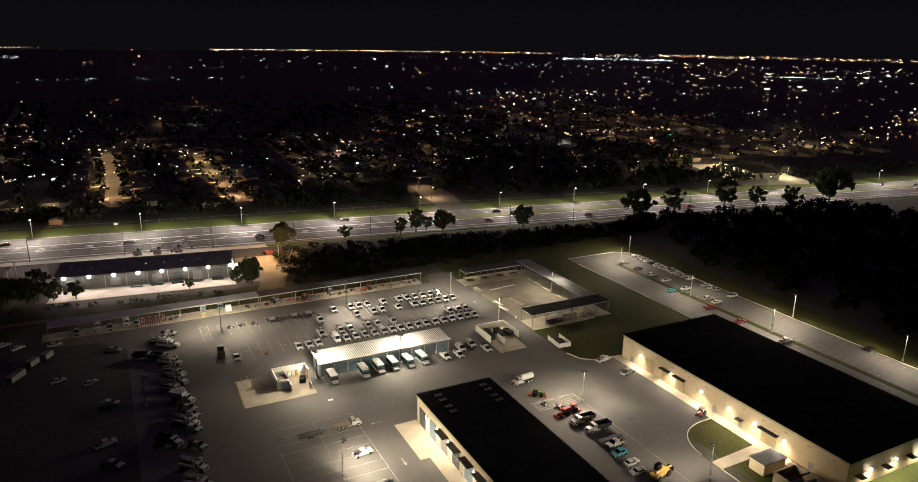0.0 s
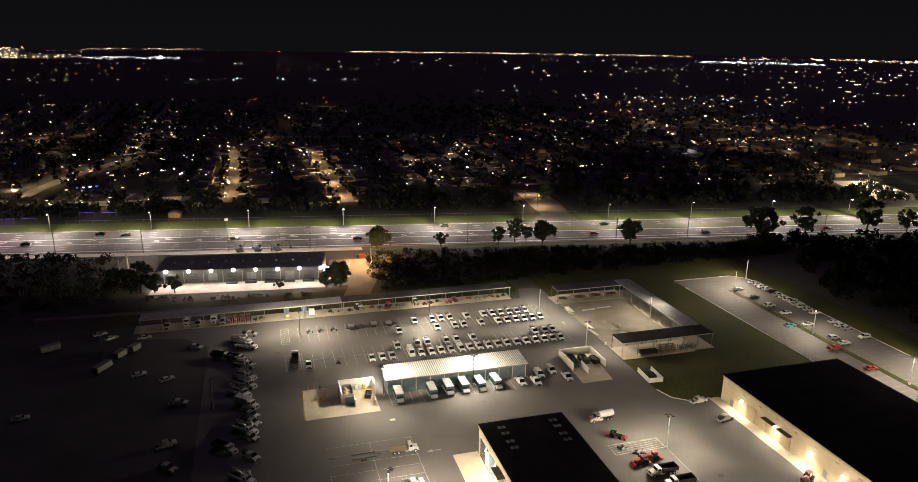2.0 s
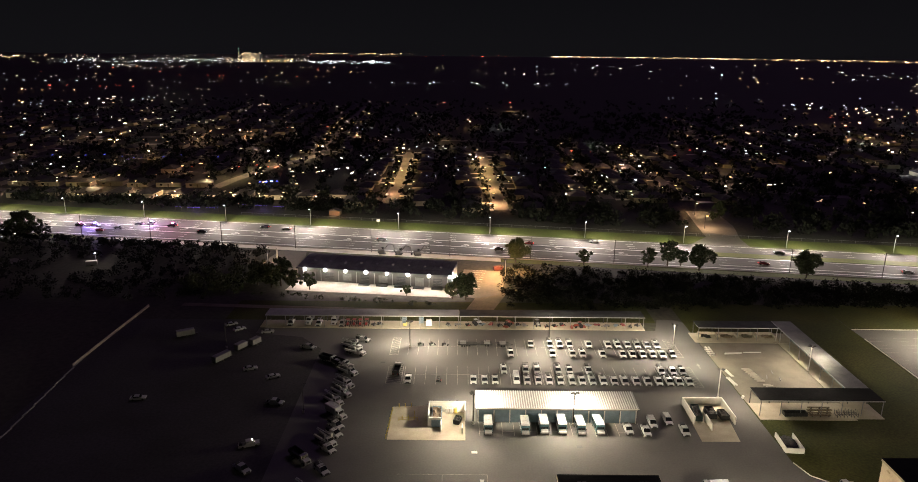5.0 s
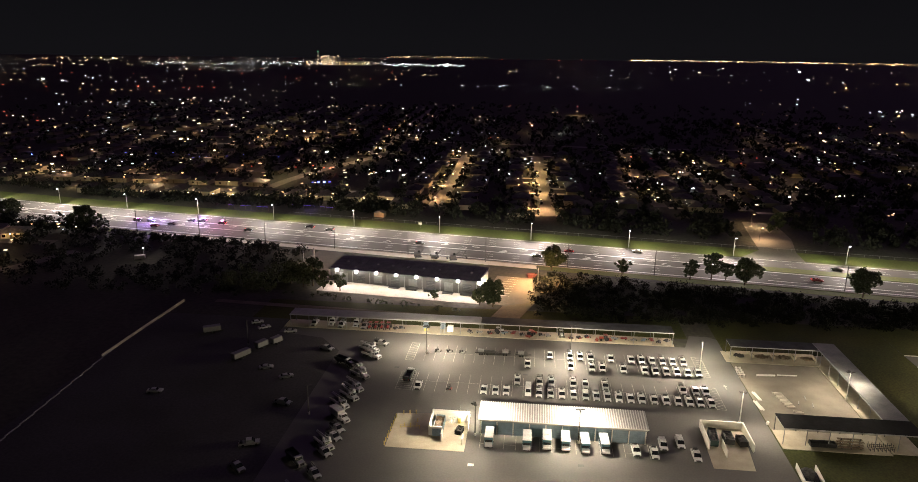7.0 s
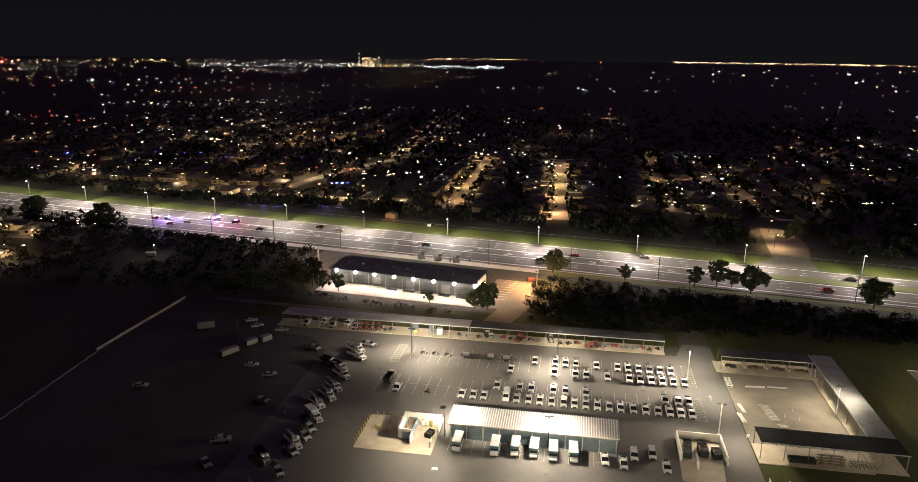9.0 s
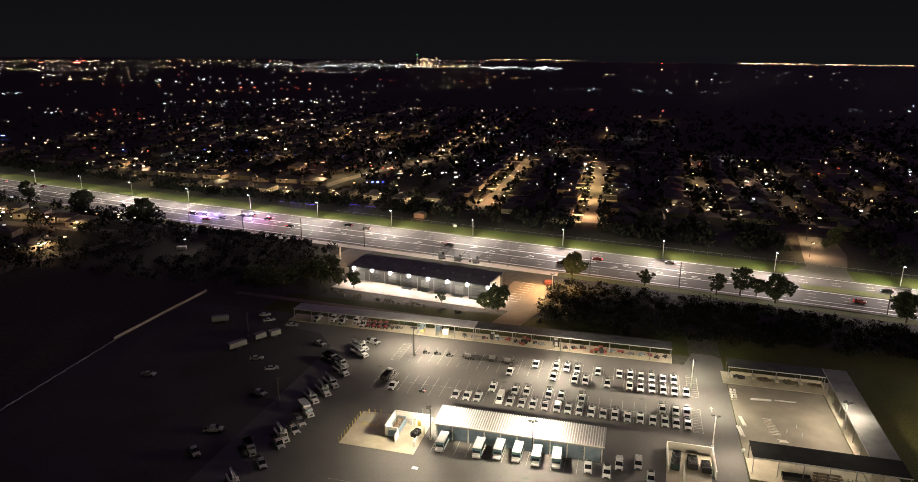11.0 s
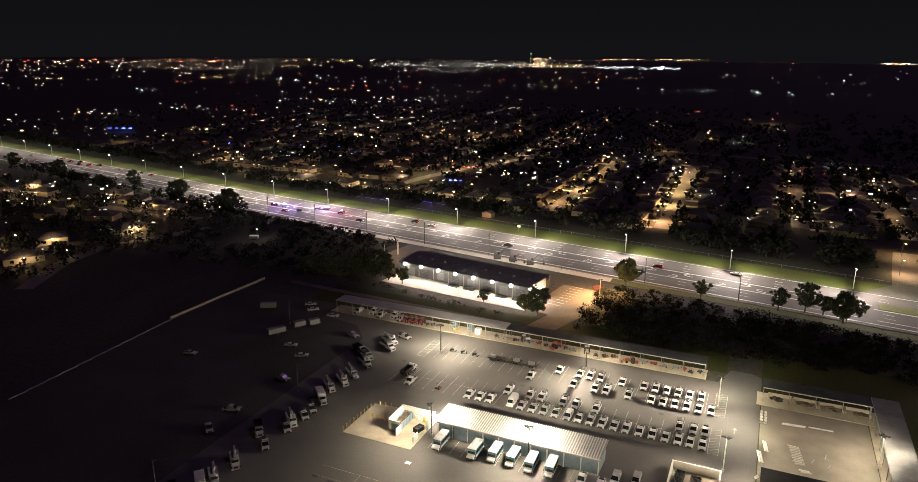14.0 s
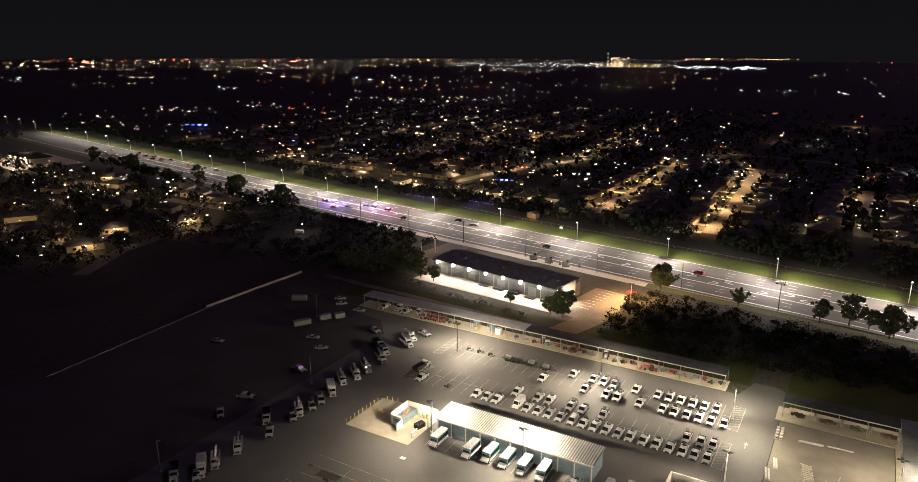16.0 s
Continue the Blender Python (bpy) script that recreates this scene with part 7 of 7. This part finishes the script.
def scatter(n, x0, x1, y0, y1, size):
    """Lamps in loose clusters, as along streets and yards."""
    out = []
    while len(out) < n:
        cx, cy = rng.uniform(x0, x1), y0 + (y1 - y0) * rng.random() ** 1.6
        for _ in range(rng.choice((1, 1, 2, 3, 5, 8))):
            x, y = cx + rng.gauss(0, 16 + cy * 0.03), cy + rng.gauss(0, 3 + cy * 0.004)
            if y < north_edge(x) + 45 or (140 < x < 330 and 660 < y < 1500):
                continue
            dist = math.hypot(x - 60, y)
            out.append((x, y, rng.uniform(3, 7), (0.2 + dist * size * 0.7) * rng.uniform(0.4, 1.2), rng.uniform(1.0, 3.6)))
    return out


SZ = 0.0006
tone = {"warm": [], "soft": [], "cool": [], "red": [], "blue": [], "green": []}
for lx, ly in LIT:
    tone["warm"].append((lx, ly, 6.0, 0.5 + ly * 0.0005, 1.6))
for x, y, z in PORCH:
    tone[rng.choice(("soft", "soft", "cool", "warm"))].append((x, y, z + 0.6, 0.25 + y * 0.0003, 1.6))
tone["warm"] += scatter(260, 230, 1150, 400, 1050, SZ) + scatter(90, -750, 60, 480, 1100, SZ)
tone["soft"] += scatter(200, -800, 230, 440, 1120, SZ) + scatter(120, 230, 1250, 400, 1100, SZ) + scatter(40, -2200, 2600, 1500, 2600, SZ) + scatter(36, -120, 240, 470, 1000, SZ)
tone["cool"] += scatter(140, -800, 300, 480, 1120, SZ) + scatter(70, 300, 1300, 500, 1200, SZ) + scatter(35, -2200, 2600, 1250, 2800, SZ)
tone["soft"] += scatter(150, -2700, -300, 1000, 2600, SZ) + scatter(90, 500, 2300, 900, 2300, SZ)
tone["cool"] += scatter(110, -2700, -300, 1000, 2600, SZ) + scatter(60, 500, 2300, 900, 2300, SZ) + [(1555 + 2.6 * i + rng.uniform(-40, 40), 1290 - 4.2 * i + rng.uniform(-12, 12), 7.0, rng.uniform(0.7, 1.7), rng.uniform(1, 3)) for i in range(34)]
tone["warm"] += scatter(60, -2700, -300, 1000, 2600, SZ) + scatter(60, 500, 2300, 900, 2300, SZ)
tone["blue"] += [(-556 + 7 * i, 586 + 3 * i, 4.0, 1.0, 2.5) for i in range(4)] + [(-91 + 3.5 * i, 472 + i, 3.0, 0.7, 2.0) for i in range(4)]
tone["red"] += scatter(44, -800, 900, 480, 1100, SZ) + scatter(30, -1800, -300, 1300, 2400, SZ)
tone["blue"] += scatter(12, -500, 300, 500, 900, SZ)
tone["green"] += scatter(6, -600, 900, 500, 1200, SZ)
for k, mat, lab in (("warm", FIELD_WARM, "warm lamps scattered over the housing area"), ("soft", FIELD_SOFT, "soft porch lamps over the housing area"), ("cool", FIELD_COOL, "cold white lamps over the housing area"),
                    ("red", FIELD_RED, "small red lights over the town"), ("blue", FIELD_BLUE, "small blue lights over the town"), ("green", FIELD_GREEN, "small green lights over the town")):
    light_field("town_lights", lab, tone[k], mat)

# lights at the horizon: the bright works, and long thin rows of far lamps
far = {"warm": [], "soft": [], "cool": [], "red": []}


def far_row(key, a0, a1, dist, n, size, z=6.0, spread=120.0):
    """A row of far lamps between two bearings (degrees east of north)."""
    for _ in range(n):
        a = radians(rng.uniform(a0, a1))
        r = dist + rng.uniform(-spread, spread)
        far[key].append((60 + r * math.sin(a), 30 + r * math.cos(a), z + rng.uniform(-2, 3), size * (0.2 + 0.8 * rng.random() ** 2), rng.uniform(1.0, 4.0)))


far_row("warm", 7, 34, 4550, 315, 3.4)
far_row("soft", 7, 20, 4500, 105, 4)
far_row("warm", -12, -4, 4500, 90, 3.2, 14)
far_row("cool", -12, -6, 3050, 90, 3.7, spread=150)
far_row("cool", -30, -12, 3300, 210, 2.6, spread=300)
far_row("soft", -62, -12, 3700, 420, 2.4, spread=800)
far_row("warm", -75, -30, 4300, 200, 2.6, spread=300)
far_row("cool", 34, 43, 3350, 165, 3.7, spread=150)
far_row("warm", 42, 62, 4400, 180, 3.7, spread=250)
far_row("soft", 34, 62, 4200, 135, 3.7, spread=350)
far_row("soft", -5, 30, 2900, 33, 2.7, spread=700)
far_row("cool", 5, 40, 2700, 39, 2.6, spread=600)
far_row("red", -60, -40, 3300, 24, 5.2, 30, 500)
far_row("red", -30, 45, 4400, 60, 2.9)
far_row("cool", -8, 8, 1540, 33, 1.2, 6, 40)
far_row("soft", 32, 60, 2200, 135, 2.4, spread=800)
for k, mat, lab in (("warm", FIELD_WARM, "orange lamps along the horizon"), ("soft", FIELD_SOFT, "pale lamps along the horizon"), ("cool", FIELD_COOL, "white lamps along the horizon"), ("red", FIELD_RED, "red beacons near the horizon")):
    light_field("horizon_lights", lab, far[k], mat)

works = thing("power_works", "distant brightly lit industrial works with a stack", "factory", pose(60 + 3250 * math.sin(radians(-17.5)), 30 + 3250 * math.cos(radians(-17.5)), 0))
part("stack", rod(bmesh.new(), (0, 0, -1), (0, 0, 58), 5, 3, 12), DARK_WALL, works, "tall dark stack")
part("boiler_house", cube(20, -20, -1, 95, 25, 34), GREY_METAL, works)
part("hall", cube(100, -20, -1, 240, 25, 16), GREY_METAL, works)
for i in range(60):
    x, z = rng.uniform(-60, 260), rng.uniform(3, 14)
    if rng.random() < 0.35:
        x, z = rng.uniform(0, 100), rng.uniform(8, 42)
    part("works_lamp", cube(x - 1.8, -24, z - 1.0, x + 1.8, -21, z + 1.0), GLOW_SOFT if i % 3 else GLOW_WARM, works, "lit works lamp")
part("beacon", cube(-1.6, -6, 56, 1.6, -3.5, 58.5), GLOW_GREEN, works, "pale green stack light")

# ---- traffic ----
a = math.degrees(math.atan(-0.152))


def on_road(make, spots):
    first = make()
    for i, (x, d, way) in enumerate(spots):
        m = pose(*highway_point(x, d), 0.02, 0, 0, a + (180 if way < 0 else 0))
        if i == 0:
            first.matrix_world = m
        else:
            copy_thing(first, m)


on_road(lambda: car(BLACK_CAR, "dark sedan on the highway with its lights on", True), [(-88, 24.0, 1), (-59, 9, -1), (3.7, 22, 1), (60, 27.5, 1), (190, 10, -1), (-300, 7.5, -1), (-420, 29, 1)])
on_road(lambda: car(RED_CAR, "red car on the highway with its lights on", True), [(75, 15.0, -1), (176, 28, 1), (-140, 30, 1), (300, 29, 1), (-380, 11, -1)])
on_road(lambda: car(WHITE_CAR, "white car on the highway with its lights on", True), [(107, 6.5, -1), (-47, 11, -1), (233, 30, 1), (-340, 8, -1), (430, 9, -1), (-470, 12, -1)])
on_road(lambda: car(WHITE_CAR, "patrol car stopped on the highway, violet beacons flashing", True, True, GLOW_VIOLET), [(-147, 22.0, 1), (-120, 13.5, -1)])
on_road(lambda: car(BLACK_CAR, "patrol car stopped on the highway, red beacons flashing", True, True, GLOW_PINK), [(-107.5, 15.5, -1), (-155, 23.0, 1)])
on_road(lambda: car(SILVER_CAR, "silver car stopped in the turn lane"), [(-133, 24, 1), (-126, 15, -1)])
for x, d, c, w in ((-147, 22, (0.42, 0.25, 1.0), 5000), (-120, 13.5, (0.6, 0.3, 1.0), 2600), (-107.5, 15.5, (1.0, 0.12, 0.5), 1500)):
    hx, hy = highway_point(x, d)
    bulb("beacon_light", hx, hy - 0.3, 2.9, w * 3, c, 0.3)


# ---- the estate and the shops along the highway ----
rng = random.Random(29)
ESTATE = [(-203, 256, 60), (-186, 230, 60), (-236, 232, 240), (-198, 330, 20), (-239, 338, 20), (-262, 345, 20), (-288, 309, 200), (-186, 287, 80), (-220, 300, 200), (-252, 292, 200), (-216, 334, 20), (-310, 330, 10), (-335, 345, 10), (-330, 300, 190), (-270, 245, 240), (-300, 262, 240)]
for i, (x, y, t) in enumerate(ESTATE):
    set_house(count + i, x, y, t)
    a = radians(t)
    lx, ly = x + 7.0 * math.sin(a), y - 7.0 * math.cos(a)
    b = thing("porch_lamp", "warm lit lamp on a short post before a house", "lamp", pose(lx, ly, 0), "porch lamps")
    part("post", rod(bmesh.new(), (0, 0, -0.1), (0, 0, 2.6), 0.06, 0.05, 6), POLE_DARK, b)
    part("globe", cube(-0.3, -0.3, 2.6, 0.3, 0.3, 3.1, bevel=0.1), GLOW_SOFT, b, "glowing globe")
    bulb("porch_light", lx, ly, 3.4, rng.uniform(800, 3400), (1.0, 0.68, 0.34), 0.3)
# bulbs without fixtures at random spots, added to brighten the estate
for _ in range(26):
    bulb("garden_light", rng.uniform(-600, -200), rng.uniform(205, 345), rng.uniform(2.5, 4.5), rng.uniform(600, 3000), (1.0, 0.66, 0.32), 0.3)
count += len(ESTATE)
bm = bmesh.new()
strip(bm, [(-152, 310), (-172, 262), (-168, 236), (-150, 205)], 7.0, 0.0, 0.06)
strip(bm, [(-172, 322), (-230, 321), (-350, 330)], 7.0, 0.006, 0.06)
structure("street", bm, STREET, "pale estate street between houses and trees", "road")
thicket("estate_trees", "dark trees between the estate houses", [(x, y, rng.uniform(4, 9), rng.uniform(3, 5), 5) for x, y in
        [(rng.uniform(-620, -160), rng.uniform(190, 352)) for _ in range(760)] if all(math.hypot(x - q[0], y - q[1]) > 9.5 for q in ESTATE)], LEAF_UNLIT, 12, 0.8)
thicket("roadside_trees", "dark trees in front of the highway's far bend", [(x, north_edge(x) - 46 - rng.uniform(0, 6), rng.uniform(5, 9), rng.uniform(3, 5), 7) for x in (rng.uniform(-430, -165) for _ in range(46))], LEAF_UNLIT, 22, 0.6)
est = {"soft": [], "warm": [], "cool": []}
for _ in range(230):
    x, y = rng.uniform(-640, -165), rng.uniform(190, 356)
    est[rng.choice(("soft", "soft", "warm", "cool"))].append((x, y, rng.uniform(3.5, 7.5), rng.uniform(0.25, 0.6), rng.uniform(1.0, 2.2)))
for k, mat in (("soft", FIELD_SOFT), ("warm", FIELD_WARM), ("cool", FIELD_COOL)):
    light_field("estate_lights", "small lamps scattered between the estate's trees", est[k], mat)


def shop(name, label, x, y, turn, w, d, h, lamps):
    """A flat-roofed roadside shop with a glazed, lit front and a paved court."""
    m = pose(x, y, 0, 0, 0, turn)
    b = thing(name, label, "shop", m)
    part("wall", cube(-w / 2, -d / 2, -0.1, w / 2, d / 2, h), HOUSE_WALL, b)
    part("roof", cube(-w / 2 - 1.2, -d / 2 - 1.2, h + 0.004, w / 2 + 1.2, d / 2 + 1.2, h + 0.7, bevel=0.1), ROOF_BLACK, b, "dark overhanging roof")
    for i in range(int(w / 4)):
        x0 = -w / 2 + 0.8 + i * 4
        for s in (-1, 1):
            part("window", cube(x0, s * (d / 2 + 0.03) - 0.026, 0.6, x0 + 3.0, s * (d / 2 + 0.03) + 0.026, h - 0.8), GLOW_SOFT if i % 3 == 0 else GLASS, b, "shop window")
    bm = bmesh.new()
    sheet(bm, [(-w / 2 - 18, -d / 2 - 18), (w / 2 + 18, -d / 2 - 18), (w / 2 + 18, d / 2 + 18), (-w / 2 - 18, d / 2 + 18)], -0.005, 0.06)
    bmesh.ops.transform(bm, matrix=m, verts=bm.verts)
    structure("forecourt", bm, CONCRETE, "pale lit forecourt round the shop", "pavement")
    for lx, ly, wt in lamps:
        p = m @ Vector((lx, ly, 0))
        lamp_post(p.x, p.y, 7.0, turn + (90 if ly < 0 else -90), wt, True, (1.0, 0.82, 0.52))
    return b


shop("roadside_shop", "low dark-roofed shop with a lit forecourt", -470, 360, -10, 46, 16, 5, ((-14, -20, 9000), (20, -18, 9000), (-30, 6, 8000)))
shop("roadside_shop", "dark-roofed roadside shop with bright wall lamps", 420, 354, 72, 44, 20, 5, ((-14, 20, 28000), (16, 20, 28000), (-16, -20, 20000), (16, -20, 20000), (32, 6, 20000)))

# cars waiting at the far junction, with their lamps on
on_road(lambda: car(WHITE_CAR, "white car waiting at the far junction, lamps lit", True), [(-396 - 7.5 * i, 23.5 + 3.4 * (i % 3), 1) for i in range(10)])
on_road(lambda: car(BLACK_CAR, "dark car waiting at the far junction, lamps lit", True), [(-372 - 9.5 * i, 6 + 3.6 * (i % 3), -1) for i in range(7)])
on_road(lambda: car(BLACK_CAR, "dark car on the open highway with lamps lit", True), [(470 + 11 * i, 8 + 3.6 * (i % 4) + (14 if i % 2 else 0), 1 if i % 2 else -1) for i in range(6)])

# coloured light behind the verge, built as glow rods and a lit shed
for x0, y0, x1, y1 in ((-120, 403, -95, 400.5), (-84, 409.5, -58, 404.5)):
    b = thing("string_lights", "violet string lights along a garden fence", "lights", pose(0, 0, 0), "string lights")
    n = 7
    for i in range(n + 1):
        px, py = x0 + (x1 - x0) * i / n, y0 + (y1 - y0) * i / n
        part("post", cube(px - 0.06, py - 0.06, -0.1, px + 0.06, py + 0.06, 2.0), WOOD, b)
        if i < n and i % 3 != 1:
            qx, qy = x0 + (x1 - x0) * (i + 1) / n, y0 + (y1 - y0) * (i + 1) / n
            part("light_string", rod(bmesh.new(), (px, py, 2.05), (qx, qy, 2.05), 0.05, 0.05, 6), GLOW_FENCE, b, "glowing violet string")
    bulb("string_glow", (x0 + x1) / 2, (y0 + y1) / 2 - 1.5, 2.4, 500, (0.30, 0.20, 1.0), 0.5)
# shed and lamp added to stand for a small orange glow
b = thing("garden_shed", "small shed lit orange by a lamp", "shed", pose(-28, 396, 0, 0, 0, -8))
part("wall", cube(-3, -2, -0.1, 3, 2, 2.4), WOOD, b)
part("roof", prism(bmesh.new(), [(-3.3, 2.404), (3.3, 2.404), (0, 3.4)], -2.3, 2.3), HOUSE_ROOF, b)
part("door", cube(-0.5, -2.08, 0, 0.5, -2.004, 2.0), WOOD, b)
bulb("shed_light", -27, 391.5, 2.6, 550, (1.0, 0.34, 0.12), 0.3)
b = thing("road_sign", "white road sign on the highway verge", "sign", pose(-1.2, 372.3, 0))
part("post", rod(bmesh.new(), (0, 0, -0.1), (0, 0, 2.2), 0.06, 0.06, 6), GREY_METAL, b)
part("panel", cube(-0.9, -0.1, 2.204, 0.9, -0.04, 3.4, bevel=0.02), WHITE_WALL, b, "white sign panel")
# further added lamps that light the house row from its south side
for x, y in ((-98, 430), (-66, 430), (-132, 431)):
    street_lamp(x, y, 4200, (1.0, 0.70, 0.40), 5.0)
